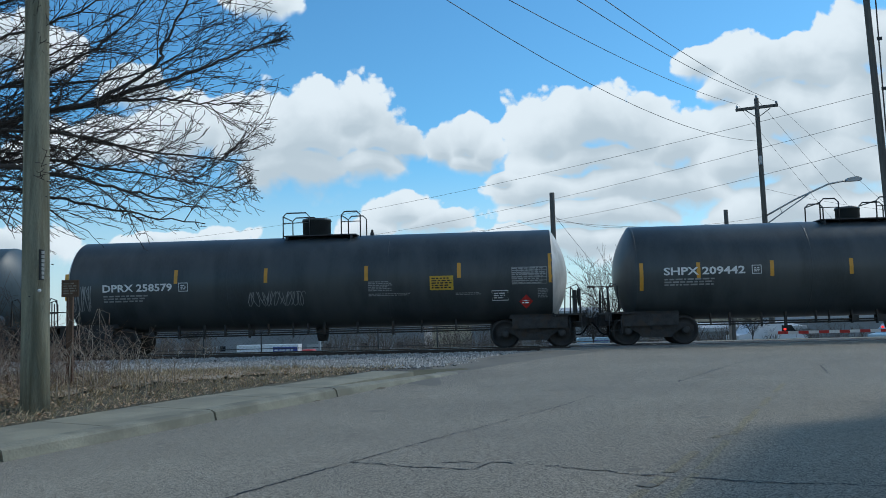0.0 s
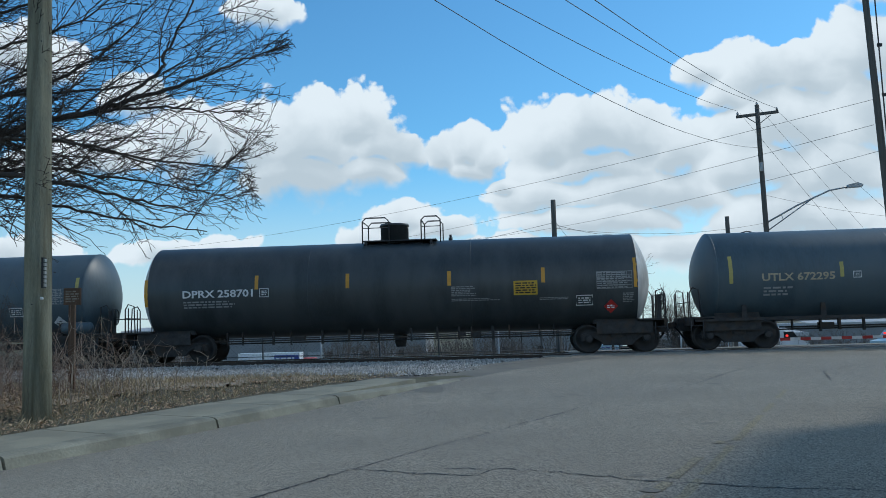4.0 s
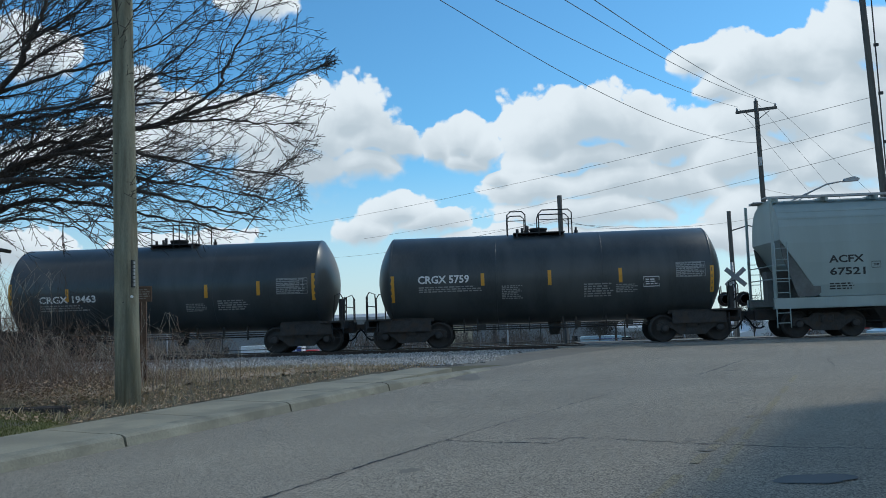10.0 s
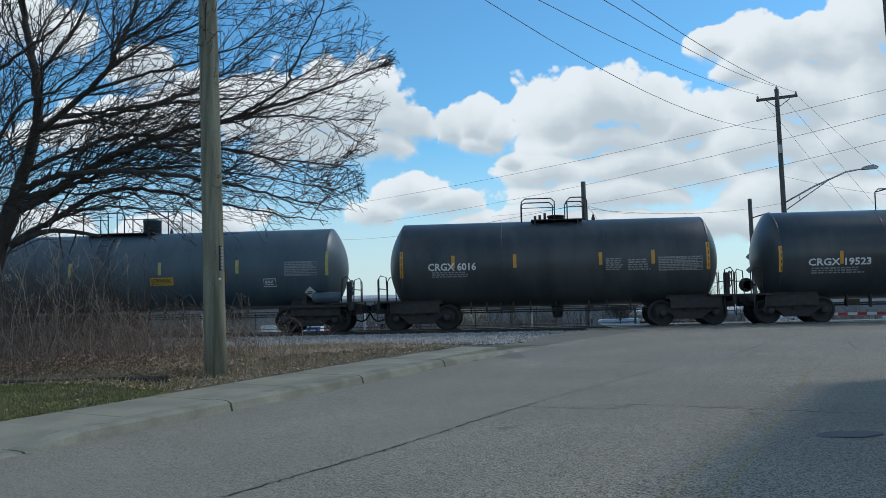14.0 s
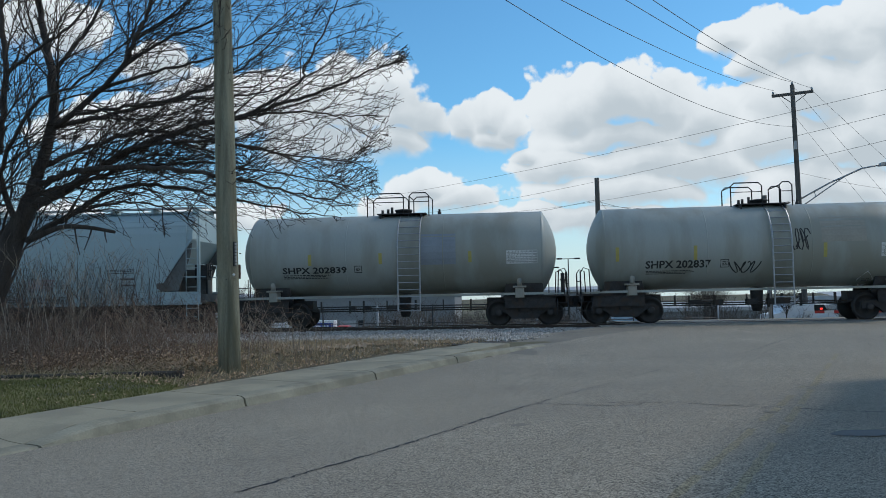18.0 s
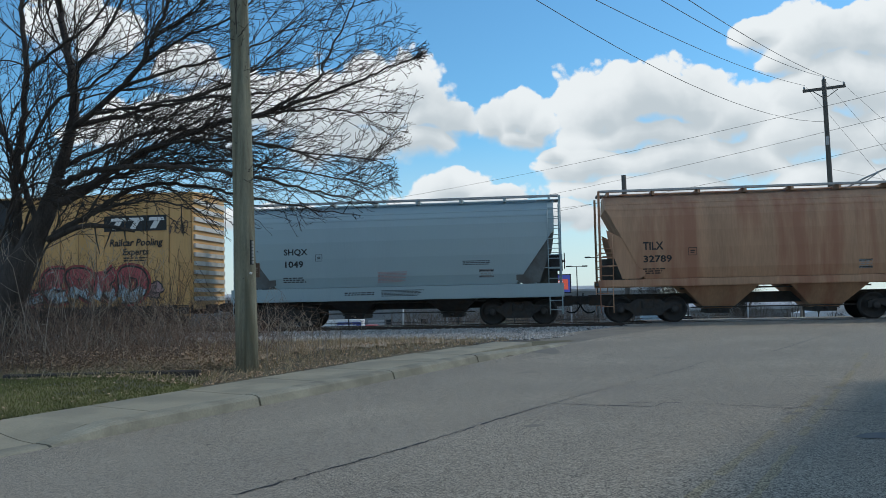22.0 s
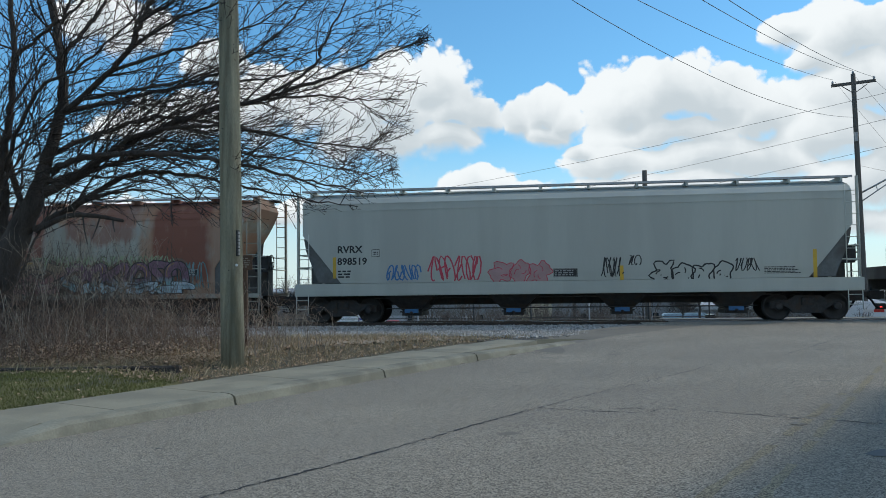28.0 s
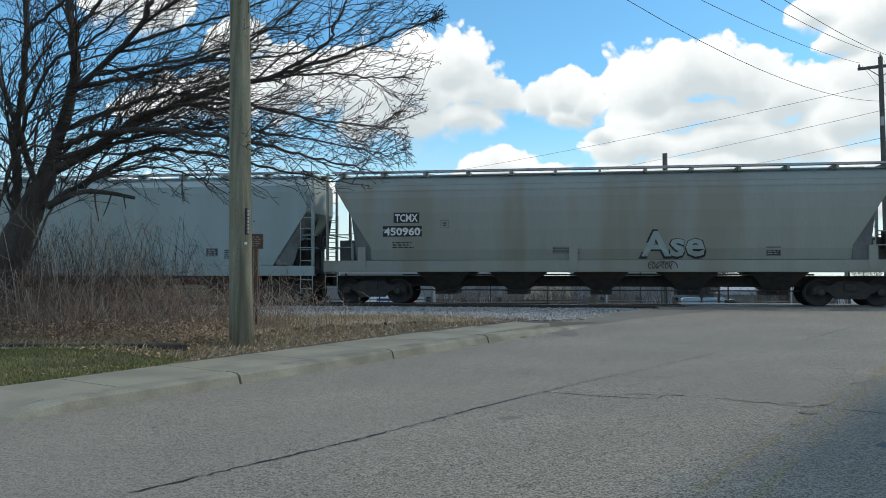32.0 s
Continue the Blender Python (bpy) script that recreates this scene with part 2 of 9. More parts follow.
def paving(name, light, dark, stone):
    """Worn asphalt: pale chips in a dark binder, faint large stains and wheel-worn patches."""
    m = mat(name, light, 0.85, dark=0.82, scale=0.5, fine=26, bump=0.0, spec=0.25)
    nt = m.node_tree
    N, L = nt.nodes.new, nt.links.new
    bsdf = nt.nodes["Principled BSDF"]
    base = bsdf.inputs["Base Color"].links[0].from_socket
    tc = N("ShaderNodeTexCoord")
    chips = N("ShaderNodeTexVoronoi")
    chips.inputs["Scale"].default_value = stone
    L(tc.outputs["Object"], chips.inputs["Vector"])
    bw = N("ShaderNodeSeparateColor")
    L(chips.outputs["Color"], bw.inputs[0])
    cr = N("ShaderNodeValToRGB")
    cr.color_ramp.elements[0].position, cr.color_ramp.elements[1].position = 0.05, 0.95
    cr.color_ramp.elements[0].color = (0.20, 0.20, 0.20, 1)
    cr.color_ramp.elements[1].color = (1.92, 1.88, 1.81, 1)
    L(bw.outputs[0], cr.inputs[0])
    mx = N("ShaderNodeMix")
    mx.data_type, mx.blend_type = "RGBA", "MULTIPLY"
    mx.inputs[0].default_value = 1.0
    L(base, mx.inputs[6])
    L(cr.outputs[0], mx.inputs[7])
    big = N("ShaderNodeTexNoise")
    big.inputs["Scale"].default_value, big.inputs["Detail"].default_value = 0.22, 5.0
    L(tc.outputs["Object"], big.inputs["Vector"])
    r = N("ShaderNodeMapRange")
    L(big.outputs[0], r.inputs[0])
    r.inputs[1].default_value, r.inputs[2].default_value, r.inputs[3].default_value, r.inputs[4].default_value = 0.40, 0.65, 0.0, 0.45
    mz = N("ShaderNodeMix")
    mz.data_type = "RGBA"
    L(r.outputs[0], mz.inputs[0])
    L(mx.outputs[2], mz.inputs[6])
    mz.inputs[7].default_value = (*dark, 1)
    L(mz.outputs[2], bsdf.inputs["Base Color"])
    bp = N("ShaderNodeBump")
    bp.inputs["Strength"].default_value, bp.inputs["Distance"].default_value = 0.55, 0.006
    L(bw.outputs[0], bp.inputs["Height"])
    L(bp.outputs[0], bsdf.inputs["Normal"])
    return m


ASPHALT = paving("asphalt", (0.274, 0.248, 0.203), (0.218, 0.197, 0.163), 125.0)
ASPHALT_PATCH = mat("asphalt_patch", (0.205, 0.188, 0.156), 0.88, dark=0.8, scale=1.0, fine=60, bump=0.02, spec=0.3)
OIL = mat("oil_stain", (0.06, 0.06, 0.058), 0.6, dark=0.8, scale=8, fine=40)
TAR = mat("tar_crack", (0.02, 0.02, 0.02), 0.7, dark=0.6)
CONCRETE = mat("concrete", (0.312, 0.287, 0.212), 0.85, dark=0.8, scale=1.3, fine=45, bump=0.01, spot=(0.24, 0.225, 0.172), spot_amt=0.5, spot_scale=1.2, spec=0.3)
KERBSTONE = mat("kerb_concrete", (0.3, 0.286, 0.222), 0.9, dark=0.72, scale=1.8, fine=38, bump=0.02, spot=(0.20, 0.19, 0.148), spot_amt=0.55, spot_scale=1.6, spec=0.25)
SOIL = mat("dry_verge", (0.45, 0.37, 0.28), 0.95, dark=0.55, scale=1.2, fine=18, bump=0.05, spot=(0.15, 0.12, 0.09), spot_amt=0.6, spot_scale=0.6, spec=0.1)
FIELD = mat("field", (0.17, 0.15, 0.11), 0.95, dark=0.6, scale=0.12, fine=2.0, spot=(0.10, 0.11, 0.06), spot_amt=0.5, spot_scale=0.05, spec=0.1)
LITTER = mat("leaf_litter", (0.54, 0.378, 0.243), 0.9, dark=0.6, scale=30, fine=90, vary=0.5, spec=0.2)
STRAW = mat("dry_grass", (0.508, 0.405, 0.254), 0.9, dark=0.7, scale=8, fine=40, vary=0.4, spec=0.2)
GRASS = mat("green_grass", (0.195, 0.195, 0.072), 0.85, dark=0.6, scale=3, fine=20, vary=0.5, spec=0.2)
LAWN = mat("lawn_soil", (0.190, 0.175, 0.085), 0.95, dark=0.55, scale=2, fine=25, bump=0.04, spec=0.1)
STEM = mat("bush_stem", (0.20, 0.138, 0.104), 0.85, dark=0.6, scale=6, fine=40, vary=0.45, spec=0.2)
STEM_GREY = mat("dead_stem", (0.34, 0.285, 0.225), 0.85, dark=0.6, scale=6, fine=40, vary=0.4, spec=0.2)
BARK = mat("bark", (0.082, 0.070, 0.062), 0.9, dark=0.55, scale=5, fine=40, bump=0.04, streak=(1, 1, 0.35), spec=0.2)
TWIG = mat("twig_bark", (0.056, 0.047, 0.042), 0.9, dark=0.7, scale=3, fine=20, vary=0.25, spec=0.2)
BRUSH = mat("brush_stem", (0.105, 0.082, 0.068), 0.85, dark=0.6, scale=6, fine=40, vary=0.45, spec=0.2)
BALLAST = mat("ballast_stone", (0.34, 0.32, 0.29), 0.9, dark=0.6, scale=5, fine=40, vary=0.8, spec=0.3)
BALLAST_BED = mat("ballast_bed", (0.13, 0.124, 0.113), 0.95, dark=0.35, scale=14, fine=45, bump=0.06, spec=0.2)
POLE_WOOD = mat("treated_pole", (0.300, 0.284, 0.205), 0.85, dark=0.55, scale=3.5, fine=55, bump=0.05, streak=(4, 4, 0.22), spot=(0.15, 0.145, 0.10), spot_amt=0.45, spot_scale=1.4, spec=0.2)
POLE_DARK = mat("weathered_pole", (0.125, 0.118, 0.108), 0.9, dark=0.7, scale=3, fine=30, streak=(4, 4, 0.3), spec=0.2)
WIRE = mat("wire", (0.03, 0.03, 0.03), 0.6)
STEEL = mat("dark_steel", (0.045, 0.045, 0.046), 0.65, metal=0.2, dark=0.6, scale=4, fine=30, spec=0.4)
RUNNING = mat("running_gear", (0.052, 0.049, 0.047), 0.8, dark=0.55, scale=5, fine=30, spot=(0.06, 0.045, 0.035), spot_amt=0.4, spot_scale=3, spec=0.3)
WHEEL = mat("wheel_steel", (0.045, 0.041, 0.038), 0.65, metal=0.2, dark=0.7, scale=5, fine=30)
RAIL = mat("rail_steel", (0.075, 0.055, 0.045), 0.6, metal=0.4, dark=0.7, scale=4, fine=30)
RAIL_HEAD = mat("rail_head", (0.45, 0.44, 0.43), 0.25, metal=0.9, dark=0.8, scale=8, fine=60)
TIE = mat("tie_wood", (0.07, 0.058, 0.048), 0.9, dark=0.6, scale=3, fine=25, vary=0.3, spec=0.2)
PANEL = mat("crossing_panel", (0.20, 0.195, 0.185), 0.85, dark=0.8, scale=1.5, fine=40, bump=0.01, spec=0.3)
BLACK_TANK = mat("black_tank_paint", (0.047, 0.054, 0.056), 0.38, dark=0.7, scale=1.2, fine=14, streak=(1.5, 1, 0.4), spot=(0.064, 0.070, 0.070), spot_amt=0.5, spot_scale=0.8, spec=0.45)
GLOSS_TANK = mat("gloss_black_tank_paint", (0.042, 0.050, 0.053), 0.32, dark=0.75, scale=1.0, fine=14, streak=(1.5, 1, 0.4), spot=(0.058, 0.065, 0.068), spot_amt=0.4, spot_scale=0.7, spec=0.5)
BLUE_TANK = mat("navy_tank_paint", (0.066, 0.096, 0.114), 0.45, dark=0.75, scale=1.2, fine=12, streak=(1.5, 1, 0.35), spot=(0.080, 0.106, 0.120), spot_amt=0.5, spot_scale=0.8, spec=0.45)
HEAD_AND_SUNLIT_WHITE = mat("white_head_and_sunlit_end", (0.62, 0.60, 0.56), 0.5, dark=0.8, scale=1.5, fine=14, streak=(1, 1, 0.5), spot=(0.42, 0.40, 0.36), spot_amt=0.4, spot_scale=1.2)
GREY_TANK = mat("grey_tank_paint", (0.345, 0.365, 0.335), 0.5, dark=0.93, scale=1.0, fine=12, streak=(1.4, 1, 0.3), spot=(0.265, 0.265, 0.22), spot_amt=0.5, spot_scale=0.55)
GREY_PATCH = mat("grey_blue_patch", (0.24, 0.27, 0.30), 0.5, dark=0.85, scale=1.5, fine=14)
TAN_PATCH = mat("tan_patch", (0.31, 0.29, 0.24), 0.55, dark=0.85, scale=1.5, fine=14)
HOP_GREY = mat("hopper_grey_paint", (0.285, 0.345, 0.335), 0.5, dark=0.95, scale=0.9, fine=12, streak=(1.6, 1, 0.25), spot=(0.26, 0.315, 0.30), spot_amt=0.5, spot_scale=0.5)
HOP_BLUE = mat("hopper_blue_grey_paint", (0.315, 0.405, 0.425), 0.45, dark=0.95, scale=0.9, fine=12, streak=(1.6, 1, 0.25), spot=(0.315, 0.41, 0.425), spot_amt=0.4, spot_scale=0.6)
HOP_PALE = mat("hopper_pale_grey_paint", (0.42, 0.435, 0.385), 0.5, dark=0.96, scale=0.9, fine=12, streak=(1.6, 1, 0.25), spot=(0.38, 0.39, 0.345), spot_amt=0.45, spot_scale=0.5)
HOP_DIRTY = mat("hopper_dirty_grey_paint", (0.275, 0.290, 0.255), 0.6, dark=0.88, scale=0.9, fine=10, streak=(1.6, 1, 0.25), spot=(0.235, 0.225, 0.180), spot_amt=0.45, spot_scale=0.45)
HOP_TAN = mat("hopper_orange_tan_paint", (0.46, 0.265, 0.155), 0.65, dark=0.75, scale=0.9, fine=10, streak=(1.8, 1, 0.22), spot=(0.35, 0.160, 0.092), spot_amt=0.42, spot_scale=0.8)
RUST = mat("rust_red", (0.19, 0.062, 0.036), 0.8, dark=0.7, scale=2.0, fine=12, streak=(1.6, 1, 0.3), spot=(0.16, 0.055, 0.035), spot_amt=0.5, spot_scale=1.0, spec=0.2)
BOX_YELLOW = mat("boxcar_yellow_paint", (0.644, 0.373, 0.143), 0.55, dark=0.84, scale=0.8, fine=10, streak=(1.8, 1, 0.22), spot=(0.54, 0.305, 0.10), spot_amt=0.45, spot_scale=0.7)
SEAM = mat("dark_yellow_seam", (0.30, 0.165, 0.06), 0.7, dark=0.8, scale=2, fine=14)
BOX_BLACK = mat("boxcar_black_paint", (0.034, 0.034, 0.037), 0.6, dark=0.7, scale=1.0, fine=10, spot=(0.040, 0.036, 0.032), spot_amt=0.5, spot_scale=0.8)
COIL_BROWN = mat("coil_hood_brown", (0.20, 0.155, 0.125), 0.7, dark=0.75, scale=0.9, fine=10, streak=(1.8, 1, 0.25), spot=(0.14, 0.10, 0.08), spot_amt=0.5, spot_scale=0.6)
COIL_FRAME = mat("coil_frame_grey", (0.145, 0.125, 0.11), 0.75, dark=0.7, scale=1.0, fine=10, streak=(1.5, 1, 0.4), spot=(0.09, 0.07, 0.06), spot_amt=0.5, spot_scale=0.8)
# dark grey that carries the shade under the hoppers' end slopes
SLOPE_SHADE = mat("slope_sheet_shade", (0.13, 0.137, 0.132), 0.8, dark=0.7, scale=1.5, fine=14, spot=(0.09, 0.085, 0.075), spot_amt=0.5, spot_scale=1.0)
G_TAN = mat("faded_tan_spray", (0.25, 0.205, 0.165), 0.6, dark=0.8, scale=3, fine=20)
INK_WHITE = mat("white_lettering", (0.72, 0.72, 0.70), 0.6, dark=0.85, scale=6, fine=40)
INK_FAINT = mat("faded_white_lettering", (0.30, 0.30, 0.29), 0.6, dark=0.75, scale=6, fine=40)
INK_BLACK = mat("black_lettering", (0.02, 0.02, 0.02), 0.6, dark=0.8, scale=6, fine=40)
INK_CREAM = mat("faded_cream_lettering", (0.42, 0.35, 0.235), 0.6, dark=0.7, scale=6, fine=40)
INK_OCHRE = mat("ochre_lettering", (0.40, 0.235, 0.06), 0.6, dark=0.8, scale=6, fine=40)
STRIPE_AMBER = mat("amber_reflector", (0.62, 0.30, 0.03), 0.4, dark=0.85, scale=6, fine=60)
STRIPE_YELLOW = mat("yellow_reflector", (0.43, 0.36, 0.10), 0.4, dark=0.85, scale=6, fine=60)
SIGN_YELLOW = mat("yellow_sign", (0.56, 0.35, 0.03), 0.5, dark=0.9, scale=6, fine=40)
ROAD_YELLOW = paving("worn_road_paint", (0.280, 0.244, 0.168), (0.215, 0.192, 0.150), 125.0)
WHITE_PAINT = mat("white_vehicle_paint", (0.75, 0.76, 0.77), 0.3, dark=0.95, scale=2, fine=20)
BLUE_VAN = mat("pale_blue_vehicle_paint", (0.36, 0.52, 0.62), 0.3, dark=0.95, scale=2, fine=20)
BLUE_PAINT = mat("blue_panel_paint", (0.05, 0.07, 0.30), 0.4, dark=0.9, scale=2, fine=20)
TYRE = mat("tyre_rubber", (0.02, 0.02, 0.02), 0.9, dark=0.7, scale=6, fine=40, spec=0.2)
GLASS = glass("dark_glass")
GALV = mat("galvanised_steel", (0.36, 0.37, 0.38), 0.5, metal=0.5, dark=0.8, scale=6, fine=40)
FENCE_DARK = mat("fence_black", (0.03, 0.032, 0.034), 0.6, dark=0.8, scale=6, fine=40)
SIGN_WHITE = mat("white_sign_sheet", (0.75, 0.75, 0.74), 0.4, dark=0.92, scale=5, fine=40)
SIGN_RED = mat("red_sheet", (0.50, 0.035, 0.03), 0.4, dark=0.9, scale=5, fine=40)
SIGN_BROWN = mat("weathered_brown_board", (0.13, 0.075, 0.045), 0.8, dark=0.65, scale=6, fine=30)
BRICK_WALL = mat("far_building_grey", (0.24, 0.25, 0.26), 0.8, dark=0.85, scale=0.6, fine=6)
ROOF_PALE = mat("pale_roof", (0.40, 0.41, 0.42), 0.7, dark=0.9, scale=0.6, fine=6)
SCRUB = mat("scrub_stem", (0.13, 0.11, 0.095), 0.9, dark=0.7, scale=2, fine=12, vary=0.4, spec=0.1)
G_TEAL = mat("pale_blue_spray", (0.42, 0.55, 0.62), 0.5, dark=0.8, scale=3, fine=20, spot=(0.25, 0.40, 0.45), spot_amt=0.5, spot_scale=2)
G_GREEN = mat("teal_spray", (0.07, 0.16, 0.17), 0.5, dark=0.7, scale=3, fine=20, spot=(0.16, 0.28, 0.28), spot_amt=0.5, spot_scale=2)
G_LEAF = mat("pale_green_spray", (0.24, 0.30, 0.17), 0.5, dark=0.8, scale=3, fine=20)
G_PURPLE = mat("purple_spray", (0.22, 0.10, 0.24), 0.5, dark=0.75, scale=3, fine=20, spot=(0.35, 0.14, 0.22), spot_amt=0.5, spot_scale=2)
G_BROWN = mat("brown_spray", (0.15, 0.09, 0.06), 0.5, dark=0.75, scale=3, fine=20)
G_RED = mat("red_spray", (0.50, 0.05, 0.08), 0.5, dark=0.85, scale=3, fine=20)
G_BLUE = mat("blue_spray", (0.04, 0.16, 0.36), 0.5, dark=0.85, scale=3, fine=20)
G_ROSE = mat("faded_rose_spray", (0.40, 0.25, 0.24), 0.55, dark=0.85, scale=3, fine=20)
EMBLEM_RED = mat("orange_red_emblem", (0.60, 0.10, 0.05), 0.5, dark=0.85, scale=3, fine=20)
G_RED_HALO = mat("dull_red_spray", (0.36, 0.05, 0.05), 0.55, dark=0.8, scale=3, fine=20)
G_BLACK = mat("black_spray", (0.015, 0.015, 0.015), 0.5, dark=0.8, scale=3, fine=20)
G_SILVER = mat("silver_spray", (0.42, 0.43, 0.44), 0.45, dark=0.85, scale=3, fine=20)


def fade(name, upper, lower, z, width=0.35, ragged=0.5):
    """Sprayed colours that change at a height, with a ragged border."""
    m = mat(name, upper, 0.5, dark=0.85, scale=3, fine=20)
    nt = m.node_tree
    N, L = nt.nodes.new, nt.links.new
    bsdf = nt.nodes["Principled BSDF"]
    base = bsdf.inputs["Base Color"].links[0].from_socket
    tc, sp, ns = N("ShaderNodeTexCoord"), N("ShaderNodeSeparateXYZ"), N("ShaderNodeTexNoise")
    L(tc.outputs["Object"], sp.inputs[0])
    L(tc.outputs["Object"], ns.inputs["Vector"])
    ns.inputs["Scale"].default_value, ns.inputs["Detail"].default_value = 2.2, 4.0
    ad = N("ShaderNodeMath")
    ad.operation = "MULTIPLY_ADD"
    L(ns.outputs[0], ad.inputs[0])
    ad.inputs[1].default_value = ragged * 2
    L(sp.outputs[2], ad.inputs[2])
    r = N("ShaderNodeMapRange")
    L(ad.outputs[0], r.inputs[0])
    r.inputs[1].default_value, r.inputs[2].default_value = z + ragged - width / 2, z + ragged + width / 2
    mx = N("ShaderNodeMix")
    mx.data_type = "RGBA"
    L(r.outputs[0], mx.inputs[0])
    mx.inputs[6].default_value = (*lower, 1)
    L(base, mx.inputs[7])
    L(mx.outputs[2], bsdf.inputs["Base Color"])
    return m


FADE_RED = fade("red_to_pale_blue_spray", (0.44, 0.085, 0.090), (0.40, 0.53, 0.60), 1.62, 0.05, 0.75)
FADE_TEAL = fade("black_to_teal_spray", (0.03, 0.06, 0.075), (0.07, 0.16, 0.18), 1.30)
FADE_MAUVE = fade("tan_to_mauve_spray", (0.27, 0.20, 0.13), (0.28, 0.12, 0.13), 1.75)
FADE_SEA = fade("purple_to_sea_blue_spray", (0.17, 0.09, 0.13), (0.19, 0.33, 0.35), 1.55)


def rusted(name, paint, stains):
    """Faded paint with rust in upright ragged blocks: each stain has its ends along the car, its foot, and its colour."""
    m = mat(name, paint, 0.7, dark=0.72, scale=1.0, fine=10, streak=(2.0, 1, 0.16), spot=(0.25, 0.235, 0.19), spot_amt=0.5, spot_scale=0.8)
    nt = m.node_tree
    N, L = nt.nodes.new, nt.links.new
    bsdf = nt.nodes["Principled BSDF"]
    colour = bsdf.inputs["Base Color"].links[0].from_socket
    tc, sp = N("ShaderNodeTexCoord"), N("ShaderNodeSeparateXYZ")
    L(tc.outputs["Object"], sp.inputs[0])

    def fray(scale, stretch, offset):
        mp, ns = N("ShaderNodeMapping"), N("ShaderNodeTexNoise")
        mp.inputs["Scale"].default_value, mp.inputs["Location"].default_value = stretch, (offset, 0, offset)
        L(tc.outputs["Object"], mp.inputs[0])
        L(mp.outputs[0], ns.inputs["Vector"])
        ns.inputs["Scale"].default_value, ns.inputs["Detail"].default_value, ns.inputs["Roughness"].default_value = scale, 6.0, 0.6
        return ns.outputs[0]

    def sum_(a, k, b):
        n = N("ShaderNodeMath")
        n.operation = "MULTIPLY_ADD"
        L(a, n.inputs[0])
        n.inputs[1].default_value = k
        L(b, n.inputs[2])
        return n.outputs[0]

    def edge(v, lo, hi):
        n = N("ShaderNodeMapRange")
        n.interpolation_type = "SMOOTHSTEP"
        L(v, n.inputs[0])
        n.inputs[1].default_value, n.inputs[2].default_value = lo, hi
        return n.outputs[0]

    def times(a, b):
        n = N("ShaderNodeMath")
        n.operation = "MULTIPLY"
        L(a, n.inputs[0])
        if isinstance(b, float):
            n.inputs[1].default_value = b
        else:
            L(b, n.inputs[1])
        return n.outputs[0]

    for k, (x0, x1, foot, rust, strength) in enumerate(stains):
        x = sum_(fray(1.6, (1, 1, 0.5), 3.1 * k), 0.5, sp.outputs[0])
        z = sum_(fray(2.2, (2.2, 1, 0.12), 1.7 * k), 1.5, sp.outputs[2])
        mask = times(times(edge(x, x0 + 0.20, x0 + 0.42), edge(x, x1 + 0.42, x1 + 0.10)), edge(z, foot + 0.60, foot + 0.95))
        mask = times(times(mask, edge(fray(1.1, (1.2, 1, 0.6), 5.3 * k), 0.25, 0.48)), strength)
        mx = N("ShaderNodeMix")
        mx.data_type = "RGBA"
        L(mask, mx.inputs[0])
        L(colour, mx.inputs[6])
        mx.inputs[7].default_value = (*rust, 1)
        colour = mx.outputs[2]
    L(colour, bsdf.inputs["Base Color"])
    return m


RED_RUST, ORANGE_RUST, BROWN_RUST = (0.185, 0.062, 0.036), (0.31, 0.155, 0.085), (0.20, 0.095, 0.060)
HOP_RUST = rusted("hopper_rust_grey_paint", (0.345, 0.345, 0.295),
                  ((-8.6, 8.6, 3.75, ORANGE_RUST, 0.75), (-8.6, -6.5, 1.0, BROWN_RUST, 0.85), (-5.2, -1.9, 2.0, ORANGE_RUST, 0.35), (-4.55, -2.5, 2.25, RED_RUST, 0.95), (-1.7, -0.05, 2.25, RED_RUST, 0.9), (0.75, 3.5, 3.05, RED_RUST, 0.7),
                   (3.7, 7.6, 0.9, ORANGE_RUST, 0.75), (4.25, 6.5, 1.5, RED_RUST, 0.95)))
LAMP_RED = glow("red_lamp_lit", (0.9, 0.03, 0.02), 1.6)
LED_RED = glow("led_board_red", (0.60, 0.10, 0.06), 0.5)
LED_BLUE = glow("led_board_blue", (0.05, 0.07, 0.30), 0.5)
LED_WHITE = glow("led_board_white", (0.7, 0.7, 0.75), 0.6)

